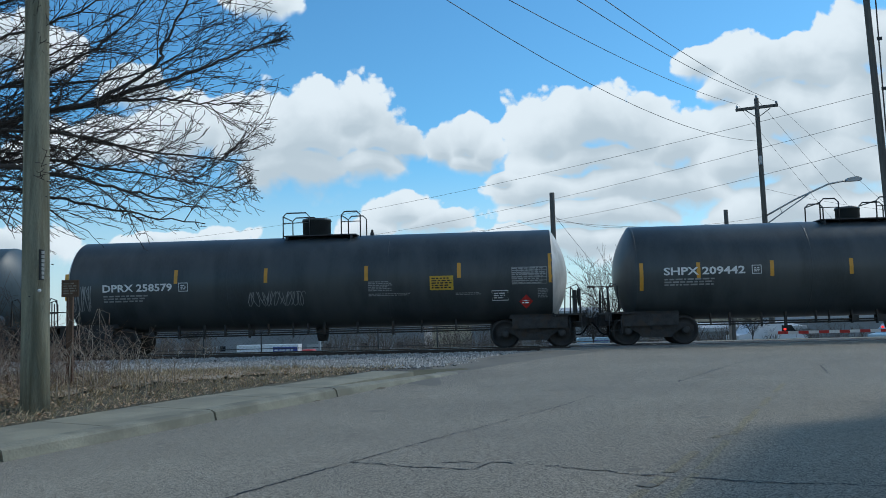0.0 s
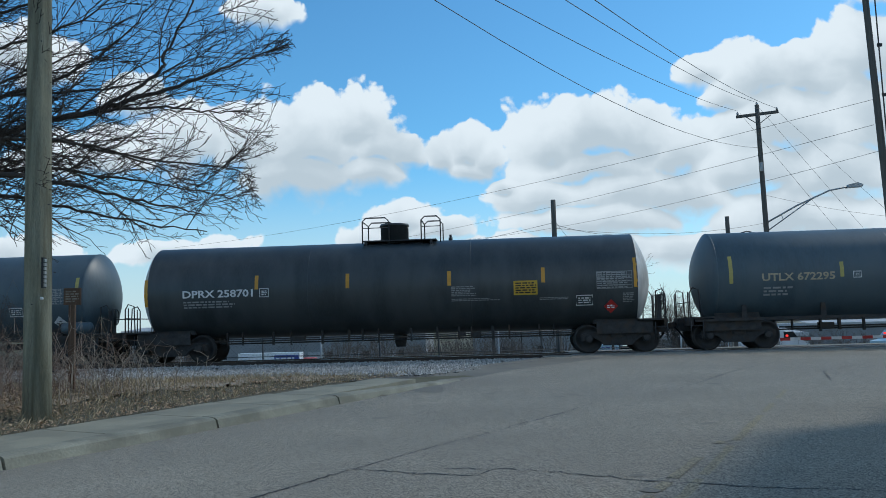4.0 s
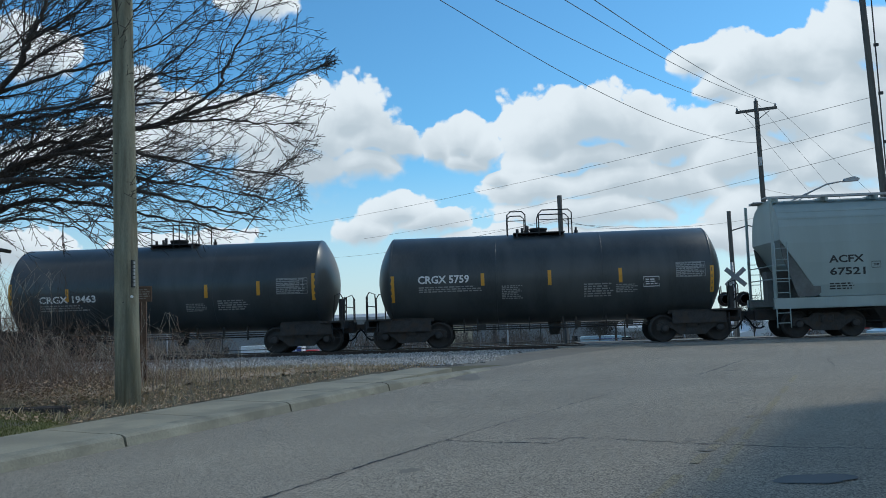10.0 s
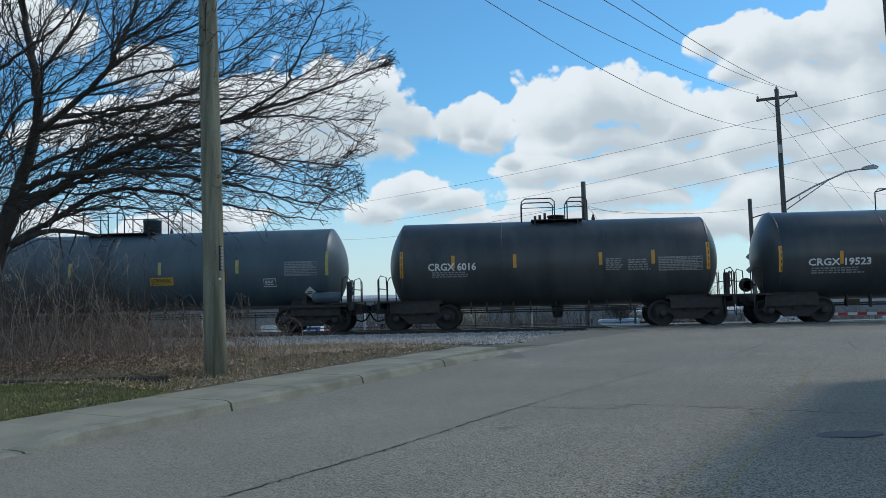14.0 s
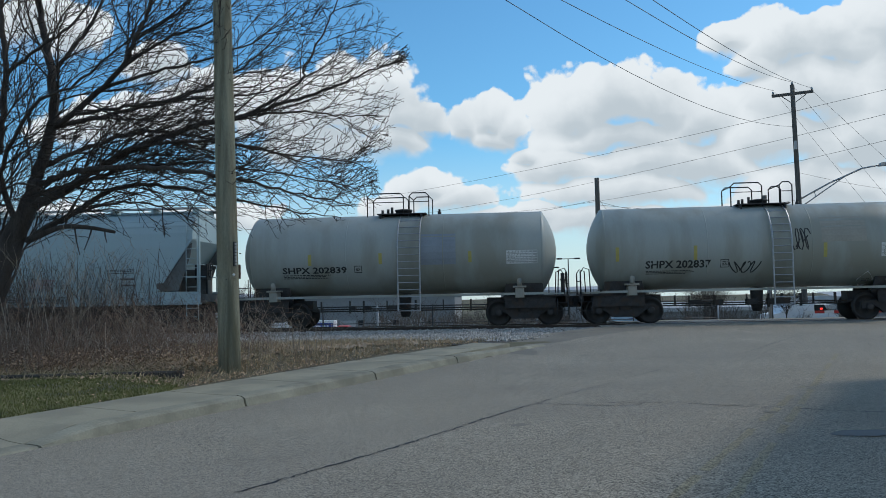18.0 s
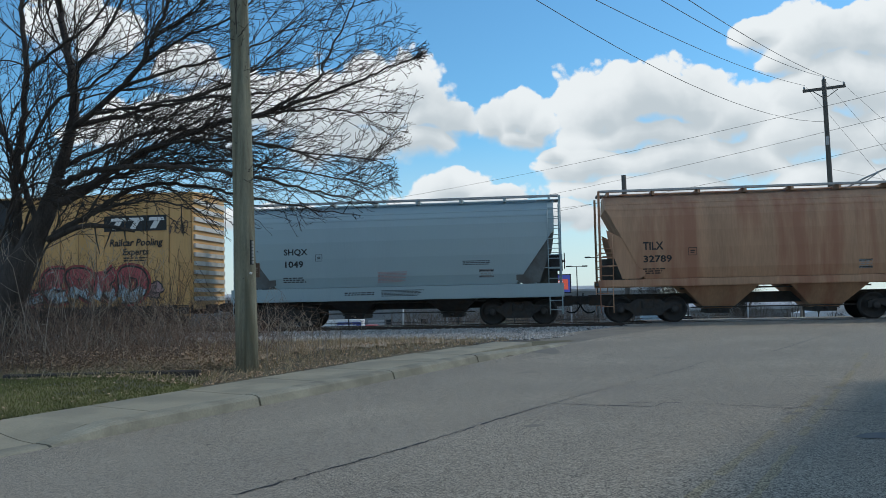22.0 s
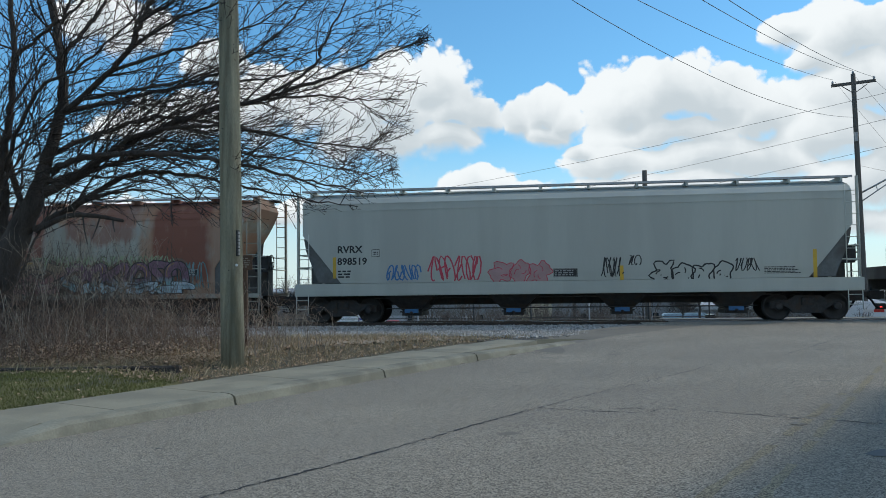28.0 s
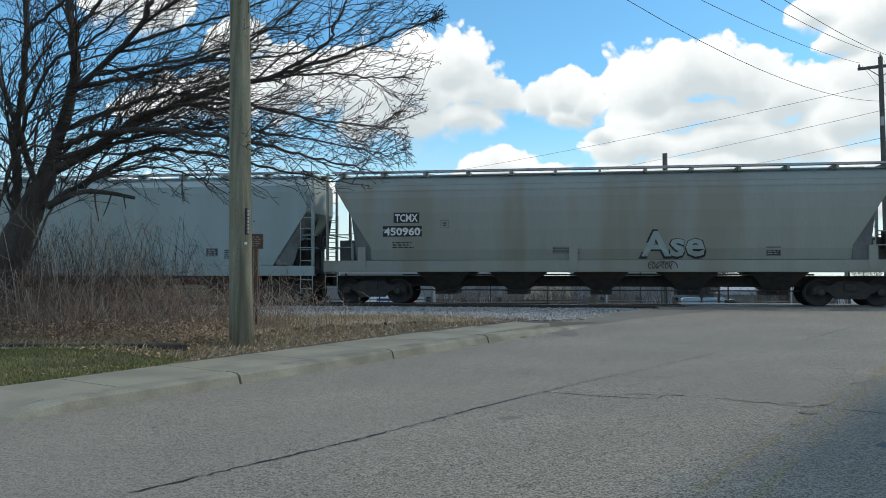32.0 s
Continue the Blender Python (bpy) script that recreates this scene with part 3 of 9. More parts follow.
# ---- mesh helpers ----
class Shape:
    """Vertices and faces of one mesh."""

    def __init__(self):
        self.v, self.f, self.smooth = [], [], []

    def add(self, vs, fs, smooth=False):
        o = len(self.v)
        self.v += [tuple(map(float, p)) for p in vs]
        self.f += [tuple(i + o for i in f) for f in fs]
        self.smooth += [smooth] * len(fs)
        return self

    def box(self, x0, x1, y0, y1, z0, z1):
        return self.add([(x, y, z) for x in (x0, x1) for y in (y0, y1) for z in (z0, z1)],
                        [(0, 1, 3, 2), (4, 6, 7, 5), (0, 4, 5, 1), (2, 3, 7, 6), (0, 2, 6, 4), (1, 5, 7, 3)])

    def cbox(self, x0, x1, y0, y1, z0, z1, c=0.02):
        """A box with its upright and upper edges taken off."""
        ring = [(x0 + c, y0), (x1 - c, y0), (x1, y0 + c), (x1, y1 - c), (x1 - c, y1), (x0 + c, y1), (x0, y1 - c), (x0, y0 + c)]
        mx, my = (x0 + x1) / 2, (y0 + y1) / 2
        kx, ky = 1 - 2 * c / max(x1 - x0, 1e-6), 1 - 2 * c / max(y1 - y0, 1e-6)
        vs = [(x, y, z0) for x, y in ring] + [(x, y, z1 - c) for x, y in ring] + [(mx + (x - mx) * kx, my + (y - my) * ky, z1) for x, y in ring]
        fs = [tuple(range(7, -1, -1)), tuple(range(16, 24))]
        for k in (0, 8):
            fs += [(k + i, k + (i + 1) % 8, k + 8 + (i + 1) % 8, k + 8 + i) for i in range(8)]
        return self.add(vs, fs)

    def tube(self, pts, r, n=6, r1=None, caps=True):
        pts = [Vector(p) for p in pts]
        r1 = r if r1 is None else r1
        vs, fs = [], []
        ref = None
        for i, p in enumerate(pts):
            d = (pts[min(i + 1, len(pts) - 1)] - pts[max(i - 1, 0)]).normalized()
            if ref is None:
                ref = d.orthogonal().normalized()
            ref = (ref - d * ref.dot(d))
            ref = ref.normalized() if ref.length > 1e-6 else d.orthogonal().normalized()
            q = d.cross(ref)
            rad = r + (r1 - r) * i / max(1, len(pts) - 1)
            for k in range(n):
                a = 2 * math.pi * k / n
                vs.append(p + ref * (rad * math.cos(a)) + q * (rad * math.sin(a)))
        for i in range(len(pts) - 1):
            for k in range(n):
                fs.append((i * n + k, i * n + (k + 1) % n, (i + 1) * n + (k + 1) % n, (i + 1) * n + k))
        if caps:
            fs += [tuple(range(n - 1, -1, -1)), tuple(range((len(pts) - 1) * n, len(pts) * n))]
        return self.add(vs, fs, n > 5)

    def lathe(self, prof, n=32, axis="x", at=(0, 0, 0)):
        """prof: (place along the axis, radius)."""
        vs, fs = [], []
        for a, r in prof:
            for k in range(n):
                c, s = r * math.cos(2 * math.pi * k / n), r * math.sin(2 * math.pi * k / n)
                p = {"x": (a, c, s), "y": (c, a, s), "z": (c, s, a)}[axis]
                vs.append((p[0] + at[0], p[1] + at[1], p[2] + at[2]))
        for i in range(len(prof) - 1):
            for k in range(n):
                fs.append((i * n + k, i * n + (k + 1) % n, (i + 1) * n + (k + 1) % n, (i + 1) * n + k))
        self.add(vs, fs, True)
        if prof[0][1] > 1e-4:
            self.add([vs[k] for k in range(n)], [tuple(range(n))])
        if prof[-1][1] > 1e-4:
            self.add(vs[-n:], [tuple(range(n))])
        return self

    def prism(self, poly, y0, y1):
        """A side outline in x and z, drawn out along y."""
        n = len(poly)
        vs = [(x, y0, z) for x, z in poly] + [(x, y1, z) for x, z in poly]
        fs = [tuple(range(n)), tuple(range(2 * n - 1, n - 1, -1))] + [(i, i + n, (i + 1) % n + n, (i + 1) % n) for i in range(n)]
        return self.add(vs, fs)

    def sheet(self, xs, ys, fn):
        vs = [(x, y, fn(x, y)) for y in ys for x in xs]
        w = len(xs)
        return self.add(vs, [(j * w + i, j * w + i + 1, (j + 1) * w + i + 1, (j + 1) * w + i) for j in range(len(ys) - 1) for i in range(w - 1)], True)

    def mesh(self, name, material):
        me = bpy.data.meshes.new(name)
        me.from_pydata(self.v, [], self.f)
        if any(self.smooth):
            me.polygons.foreach_set("use_smooth", self.smooth)
        bm = bmesh.new()
        bm.from_mesh(me)
        if len(self.f) < 60000:
            bmesh.ops.recalc_face_normals(bm, faces=bm.faces)
        bm.to_mesh(me)
        bm.free()
        me.materials.append(material)
        return me


def part(name, shape, material, parent=None, label="", at=None):
    """One mesh object, under a thing or a part."""
    me = shape.mesh(name, material) if isinstance(shape, Shape) else shape
    ob = new(name, me)
    if parent:
        ob.parent = parent
    if at:
        ob.location = at
    return tagged(ob, label)


def thing(name, label, category, at=(0, 0, 0), group="", kind="", rz=0.0):
    ob = new(name)
    ob.empty_display_size = 0.2
    ob.location = at
    ob.rotation_euler = (0, 0, rz)
    return tagged(ob, label, category, group, kind)


def letters(text, size, bold=0.0, space=1.0):
    """A flat Shape of the built-in font, left foot at the origin, in x and y, and its width."""
    cu = bpy.data.curves.new("letters", "FONT")
    cu.body, cu.size, cu.resolution_u, cu.offset, cu.space_character = text, size, 2, bold, space
    ob = bpy.data.objects.new("letters", cu)
    me = bpy.data.meshes.new_from_object(ob)
    s = Shape()
    s.v = [tuple(v.co) for v in me.vertices]
    s.f = [tuple(p.vertices) for p in me.polygons]
    s.smooth = [False] * len(s.f)
    bpy.data.objects.remove(ob)
    bpy.data.curves.remove(cu)
    bpy.data.meshes.remove(me)
    return s, (max(v[0] for v in s.v) if s.v else 0)


def lettering(name, parent, text, x0, x1, z0, z1, material, surf, proud=0.006, slant=0.0, label=""):
    """Letters on a side that faces -y, from x0 to x1 and z0 to z1; surf(z): how far the side stands out."""
    s, w = letters(text, 1.0, 0.026)
    h = max(v[1] for v in s.v)
    kx, kz = (x1 - x0) / w, (z1 - z0) / h
    s.v = [(x0 + v[0] * kx + slant * v[1] * kz, -surf(z0 + v[1] * kz) - proud, z0 + v[1] * kz) for v in s.v]
    return part(name, s, material, parent, label)


def patch(s, x0, x1, z0, z1, surf, proud=0.005):
    n = max(1, int((z1 - z0) / 0.2))
    zs = [z0 + (z1 - z0) * i / n for i in range(n + 1)]
    vs = [(x, -surf(z) - proud, z) for z in zs for x in (x0, x1)]
    return s.add(vs, [(2 * i, 2 * i + 1, 2 * i + 3, 2 * i + 2) for i in range(n)])


def bars(s, x0, x1, z0, z1, surf, rows, rng, proud=0.005):
    """Rows of short bars in place of small print."""
    rows = int(rows * 1.5 + 0.5)
    h = (z1 - z0) / rows
    for r in range(rows):
        x, z = x0, z0 + h * r
        end = x1 - rng.random() * 0.25 * (x1 - x0)
        while x < end:
            w = min(end - x, h * (0.8 + 1.8 * rng.random()))
            patch(s, x, x + w, z + 0.2 * h, z + 0.75 * h, surf, proud)
            x += w + h * 0.5
    return s


def ribbon(s, pts, w, surf, proud, closed=False):
    """A stroke of width w along points in x and z."""
    n = len(pts)
    out = []
    for i in range(n):
        a = pts[i - 1] if (i or closed) else pts[0]
        b = pts[(i + 1) % n] if (i < n - 1 or closed) else pts[-1]
        dx, dz = b[0] - a[0], b[1] - a[1]
        l = math.hypot(dx, dz) or 1
        ox, oz = -dz / l * w / 2, dx / l * w / 2
        for k in (1, -1):
            x, z = pts[i][0] + k * ox, pts[i][1] + k * oz
            out.append((x, -surf(z) - proud - 0.00002 * i, z))
    m = n if closed else n - 1
    return s.add(out, [(2 * i, 2 * i + 1, 2 * ((i + 1) % n) + 1, 2 * ((i + 1) % n)) for i in range(m)])


def bubble_letters(parent, x0, x1, z0, z1, count, fills, outline, surf, seed, width=0.05):
    """A sprayed piece: swollen letter shapes with a heavy outline and inner strokes."""
    rng = random.Random(seed)
    fs = [Shape() for _ in fills]
    line = Shape()
    step = (x1 - x0) / count
    for i in range(count):
        cx, cz = x0 + step * (i + 0.5), (z0 + z1) / 2 + rng.uniform(-0.06, 0.06) * (z1 - z0)
        rx, rz = step * rng.uniform(0.50, 0.66), (z1 - z0) / 2 * rng.uniform(0.85, 1.0)
        ph, lob, amp = rng.random() * 6.3, rng.choice((3, 4, 5)), rng.uniform(0.10, 0.22)
        ring = []
        for k in range(28):
            a = 2 * math.pi * k / 28
            sq = 1 / max(abs(math.cos(a)), abs(math.sin(a))) ** 0.55
            r = sq * (0.86 + amp * math.sin(lob * a + ph) + 0.5 * amp * math.sin((lob + 3) * a + 2 * ph))
            ring.append((cx + rx * r * math.cos(a) + 0.18 * rz * math.sin(a), min(z1, max(z0, cz + rz * r * math.sin(a)))))
        for j, s in enumerate(fs):
            if j == 0:
                s.add([(cx, -surf(cz) - 0.004 - 0.0012 * i, cz)] + [(x, -surf(z) - 0.004 - 0.0012 * i, z) for x, z in ring],
                      [(0, 1 + k, 1 + (k + 1) % 28) for k in range(28)])
            else:
                lim = cz + rz * rng.uniform(-0.35, 0.25)
                sub = [(cx + (x - cx) * 0.9, min(lim + 0.08 * math.sin(9 * x), cz + (z - cz) * 0.9)) for x, z in ring]
                s.add([(cx, -surf(cz) - 0.0045 - 0.0012 * i - 0.0004 * j, cz - 0.3 * rz)] + [(x, -surf(z) - 0.0045 - 0.0012 * i - 0.0004 * j, z) for x, z in sub],
                      [(0, 1 + k, 1 + (k + 1) % 28) for k in range(28)])
        ribbon(line, ring, width, surf, 0.006 + 0.0012 * i, True)
        for _ in range(3):
            a, b = rng.random() * 6.3, rng.uniform(0.5, 1.6)
            st = [(cx + rx * 0.6 * math.cos(a + b * q / 6) * (0.4 + 0.1 * q), cz + rz * 0.6 * math.sin(a + b * q / 6) * (0.4 + 0.1 * q)) for q in range(7)]
            ribbon(line, st, width * 0.8, surf, 0.0065 + 0.0012 * i)
    for s, m in zip(fs, fills):
        part("graffiti_fill", s, m, parent)
    part("graffiti_outline", line, outline, parent)


def smooth_path(pts, per):
    """Points of a Catmull-Rom curve."""
    P = [Vector(p) for p in pts]
    P = [P[0] * 2 - P[1]] + P + [P[-1] * 2 - P[-2]]
    out = []
    for i in range(1, len(P) - 2):
        for k in range(per):
            t = k / per
            a, b, c, d = P[i - 1], P[i], P[i + 1], P[i + 2]
            out.append(0.5 * ((2 * b) + (c - a) * t + (2 * a - 5 * b + 4 * c - d) * t * t + (3 * b - a - 3 * c + d) * t ** 3))
    return out + [P[-2]]


GLYPHS = (((0.0, 0.90), (0.5, 0.98), (1.0, 0.92), (0.55, 0.5), (0.05, 0.10), (0.5, 0.02), (1.05, 0.08)),
          ((0.95, 0.85), (0.5, 1.0), (0.1, 0.72), (0.55, 0.50), (0.92, 0.28), (0.5, 0.0), (0.0, 0.15)),
          ((0.05, 0.0), (0.10, 0.6), (0.15, 1.0), (0.5, 0.45), (0.85, 0.02), (0.92, 0.5), (0.95, 1.0)),
          ((0.5, 1.0), (0.08, 0.75), (0.05, 0.25), (0.5, 0.0), (0.92, 0.25), (0.92, 0.72), (0.5, 1.0)),
          ((0.0, 0.0), (0.22, 0.5), (0.45, 1.0), (0.75, 0.5), (1.0, 0.0), (0.8, 0.38), (0.2, 0.36)),
          ((1.0, 0.95), (0.4, 0.92), (0.08, 0.6), (0.6, 0.52), (0.1, 0.42), (0.3, 0.05), (1.0, 0.02)),
          ((0.0, 1.0), (0.1, 0.3), (0.4, 0.0), (0.8, 0.2), (0.9, 1.0)))


def piece(parent, x0, x1, z0, z1, count, fill, outline, halo, surf, seed, weight=0.26, proud=0.005, edge=0.13, shine_mat=None):
    """A sprayed piece: interlocking swollen strokes with a heavy outline, a halo behind and arrow ends."""
    rng = random.Random(seed)
    back, line, body, shine = Shape(), Shape(), Shape(), Shape()
    H, step = z1 - z0, (x1 - x0) / count
    w = weight * H
    for i in range(count):
        g = GLYPHS[rng.randrange(len(GLYPHS))]
        fx, fz = rng.random() < 0.5, rng.random() < 0.5
        g = [(1 - px if fx else px, 1 - pz if fz else pz) for px, pz in g]
        lean, sx = rng.uniform(-0.25, 0.3) * H, rng.uniform(1.05, 1.5)
        ca, sa = math.cos(rng.uniform(-0.9, 0.9)), math.sin(rng.uniform(-0.9, 0.9))
        g = [(0.5 + (px - 0.5) * ca - (pz - 0.5) * sa, 0.5 + (px - 0.5) * sa + (pz - 0.5) * ca) for px, pz in g]
        pts = [(x0 + step * (i + 0.04 + sx * (0.08 + 0.84 * px) + rng.uniform(-0.10, 0.10)) + lean * (pz - 0.5), z0 + w * 0.55 + (H - 1.1 * w) * min(1, max(0, pz + rng.uniform(-0.14, 0.14)))) for px, pz in g]
        curve = [(q.x, q.z) for q in smooth_path([(x, 0, z) for x, z in pts], 4)]
        d = proud + 0.0016 * i
        if halo:
            ribbon(back, curve, w * 1.95, surf, proud - 0.0015)
        ribbon(line, curve, w + edge, surf, d)
        ribbon(body, curve, w, surf, d + 0.0006)
        ribbon(shine, [(x - 0.2 * w, z + 0.22 * w) for x, z in curve[2:9]], 0.025, surf, d + 0.0012)
        # arrow ends
        for (ax, az), (bx, bz) in ((curve[1], curve[0]), (curve[-2], curve[-1])):
            if rng.random() < 0.6:
                l = math.hypot(bx - ax, bz - az) or 1
                ux, uz = (bx - ax) / l, (bz - az) / l
                for sh, k, dd in ((line, 1.0 + 1.3 * edge / w, d), (body, 1.0, d + 0.0006)):
                    tri = [(bx - uz * w * 0.62 * k, bz + ux * w * 0.62 * k), (bx + uz * w * 0.62 * k, bz - ux * w * 0.62 * k), (bx + ux * w * 0.55 * k, bz + uz * w * 0.55 * k)]
                    sh.add([(x, -surf(z) - dd, z) for x, z in tri], [(0, 1, 2)])
        # a bar that ties the letter to the next
        if rng.random() < 0.5:
            zz = z0 + H * rng.uniform(0.3, 0.75)
            bar = [(x0 + step * (i + 0.55), zz), (x0 + step * (i + 0.95), zz + rng.uniform(-0.1, 0.1) * H), (x0 + step * (i + 1.15), zz + rng.uniform(-0.15, 0.15) * H)]
            if i < count - 1:
                ribbon(line, bar, w * 0.6 + 0.11, surf, d - 0.0004)
                ribbon(body, bar, w * 0.6, surf, d + 0.0002)
    if halo:
        part("graffiti_halo", back, halo, parent)
    part("graffiti_outline", line, outline, parent)
    part("graffiti_fill", body, fill, parent)
    part("graffiti_highlight", shine, shine_mat or G_SILVER, parent)


STROKES = {
    "L": (((0.20, 1.0), (0.10, 0.5), (0.14, 0.08), (0.50, 0.02), (1.0, 0.16)),),
    "E": (((1.0, 0.95), (0.35, 0.92), (0.08, 0.5), (0.35, 0.06), (1.0, 0.08)), ((0.2, 0.5), (0.5, 0.56), (0.8, 0.5))),
    "R": (((0.05, -0.02), (0.18, 0.5), (0.12, 0.97), (0.75, 0.98), (0.85, 0.68), (0.25, 0.5)), ((0.4, 0.5), (0.62, 0.25), (1.05, -0.02))),
    "K": (((0.08, -0.02), (0.2, 0.5), (0.15, 1.02)), ((0.98, 1.0), (0.55, 0.72), (0.28, 0.5), (0.6, 0.3), (1.05, -0.02))),
    "D": (((0.15, 0.03), (0.2, 0.5), (0.12, 0.97), (0.75, 0.92), (1.0, 0.5), (0.75, 0.06), (0.15, 0.03)),),
    "S": (((0.98, 0.85), (0.5, 1.0), (0.12, 0.75), (0.5, 0.5), (0.92, 0.25), (0.5, 0.0), (0.02, 0.14)),),
    "M": (((-0.02, -0.02), (0.12, 0.5), (0.14, 1.0), (0.5, 0.4), (0.86, 1.0), (0.88, 0.5), (1.05, -0.02)),),
    "P": (((0.10, -0.02), (0.2, 0.5), (0.10, 0.97), (0.8, 0.98), (0.92, 0.68), (0.25, 0.46)),),
}


def throw_up(parent, text, x0, x1, z0, z1, fill, outline, halo, surf, seed, proud, widths):
    """A sprayed piece: fat overlapping letters, each with a halo, an outline, a fill and a shine. widths: how broad each layer's stroke is, of the height."""
    rng = random.Random(seed)
    H, step = z1 - z0, (x1 - x0) / len(text)
    pad = widths[1] * H / 2
    for i, ch in enumerate(text):
        lean, wid = rng.uniform(-0.10, 0.16), step * rng.uniform(0.80, 0.95)
        lo, hi = z0 + pad + rng.uniform(0, 0.06) * H, z1 - pad - rng.uniform(0, 0.08) * H
        curves = []
        for st in STROKES[ch]:
            pts = [(x0 + step * i + pad * 0.5 + px * wid + lean * (pz - 0.5) * H + rng.uniform(-0.03, 0.03), 0, lo + (hi - lo) * pz + rng.uniform(-0.03, 0.03)) for px, pz in st]
            curves.append([(q.x, q.z) for q in smooth_path(pts, 5)])
        for k, (nm, m) in enumerate((("graffiti_halo", halo), ("graffiti_outline", outline), ("graffiti_fill", fill))):
            s = Shape()
            for c, line in enumerate(curves):
                ribbon(s, line, widths[k] * H, surf, proud + 0.0042 * i + 0.0012 * k + 0.0002 * c)
            part(nm, s, m, parent)
        shine = Shape()
        for line in curves:
            ribbon(shine, [(x - 0.2 * widths[2] * H, z + 0.22 * widths[2] * H) for x, z in line[3:9]], 0.03, surf, proud + 0.0042 * i + 0.0040)
        part("graffiti_highlight", shine, G_SILVER, parent)


def scrawl(parent, x0, x1, z0, z1, count, material, surf, seed, width=0.035):
    """A hand tag: loose strokes side by side."""
    rng = random.Random(seed)
    s = Shape()
    step = (x1 - x0) / count
    for i in range(count):
        x, st = x0 + step * i, []
        ph, tw = rng.random() * 6.3, rng.uniform(0.8, 1.7)
        for q in range(14):
            u = q / 13
            st.append((x + step * (0.1 + 0.9 * u) + step * 0.35 * math.sin(ph + 7 * u * tw), (z0 + z1) / 2 + (z1 - z0) * 0.48 * math.sin(ph * 2 + 6.3 * u * tw)))
        ribbon(s, st, width, surf, 0.006)
        if rng.random() < 0.6:
            a, b = rng.uniform(0, 0.5), rng.uniform(0.5, 1)
            ribbon(s, [(x + step * 0.2, z0 + (z1 - z0) * a), (x + step * rng.uniform(0.4, 1.0), z0 + (z1 - z0) * b)], width, surf, 0.0065)
    return part("graffiti_tag", s, material, parent)

# ---- the ground ----
# road axis: s runs along the road to the track, n across it to the right; x runs along the track
RS, RN = Vector((0.427, 0.904)), Vector((0.904, -0.427))
KERB_N = -8.50
RAIL_Z, TRACK_Y = 0.08, 30.0


def sn(x, y):
    return x * RS.x + y * RS.y, x * RN.x + y * RN.y


def step_(v, lo, hi):
    u = min(1, max(0, (v - lo) / (hi - lo)))
    return u * u * (3 - 2 * u)


def road_z(x, y):
    s, n = sn(x, y)
    s = min(max(s, -10), 18) - 6
    a = min(1.3, max(0, (-1.6 - n) / 6.8))
    z = (1 - a) * (0.05 + 0.004 * s) + a * (-0.27 + 0.026 * s) - 0.02 * max(0, n + 1.6)
    z = z + (0.045 - z) * step_(y, 18, 27)
    if y > 33:
        z -= 1.15 * step_(y, 33, 46) + 5.4 * step_(y, 46, 120)
    return z


def verge_z(x, y):
    s, n = sn(x, y)
    base = road_z(*(RS * s + RN * KERB_N)) + 0.13
    z = base + 0.16 * step_(-n, 9.9, 11.5)
    z = z + (-0.05 - z) * step_(y, 14, 22)
    if y > 26:
        z = -0.16
    if y > 33.2:
        z = -0.16 - 0.95 * step_(y, 33.2, 40) - 5.6 * step_(y, 48, 120)
    return z


def ground_z(x, y):
    s, n = sn(x, y)
    if y < 33 and (y > 26.2 or (y > 19.4 and n < KERB_N + 8.5)):
        return -0.42
    if y < 13 and KERB_N - (2.3 if s < 4.6 else 1.7) < n < KERB_N:
        return road_z(*(RS * s + RN * KERB_N)) - (0.30 if s < 4.6 else 0.02)
    if n > KERB_N - 0.16 and y < 30:
        return road_z(x, y) - 0.10
    if y >= 33 and n > -6:
        return min(verge_z(x, y), road_z(x, y) - 0.1)
    return verge_z(x, y) - 0.004


def spread(lo, hi, near_lo, near_hi, fine, coarse):
    out, v = [], lo
    while v < hi:
        out.append(v)
        if near_lo <= v < near_hi:
            v += fine
        else:
            far = max(near_lo - v, v - near_hi)
            v += max(fine, coarse * (0.06 + far / 60))
    return out + [hi]


ground = part("ground", Shape().sheet(spread(-1500, 1500, -26, 26, 0.8, 14), spread(-400, 2500, -6, 48, 0.8, 14), ground_z), FIELD)
tagged(ground, "dry winter field of brown and grey grass", "ground", kind="structure")


def road_strip(n0, n1, s0, s1, lift, dn=0.7, ds=0.7, rough=0.0, seed=1):
    rng = random.Random(seed)
    a, b = max(1, int((n1 - n0) / dn)), max(1, int((s1 - s0) / ds))
    vs = []
    for j in range(b + 1):
        for i in range(a + 1):
            n, s = n0 + (n1 - n0) * i / a, s0 + (s1 - s0) * j / b
            p = RS * s + RN * n
            vs.append((p.x, p.y, road_z(p.x, p.y) + lift + rng.uniform(-rough, rough)))
    return Shape().add(vs, [(j * (a + 1) + i, j * (a + 1) + i + 1, (j + 1) * (a + 1) + i + 1, (j + 1) * (a + 1) + i) for j in range(b) for i in range(a)], True)


road = part("road", road_strip(KERB_N + 0.10, 5.6, -14, 29.3, 0.0, 0.3, 0.3), ASPHALT)
tagged(road, "worn grey asphalt road with cracks leading to a rail crossing", "road", kind="structure")
far_road = part("road", road_strip(-6.0, 7.0, 35.2, 120, 0.0, 1.2, 1.2), ASPHALT)
tagged(far_road, "grey asphalt road running on beyond the rail crossing", "road", kind="structure")
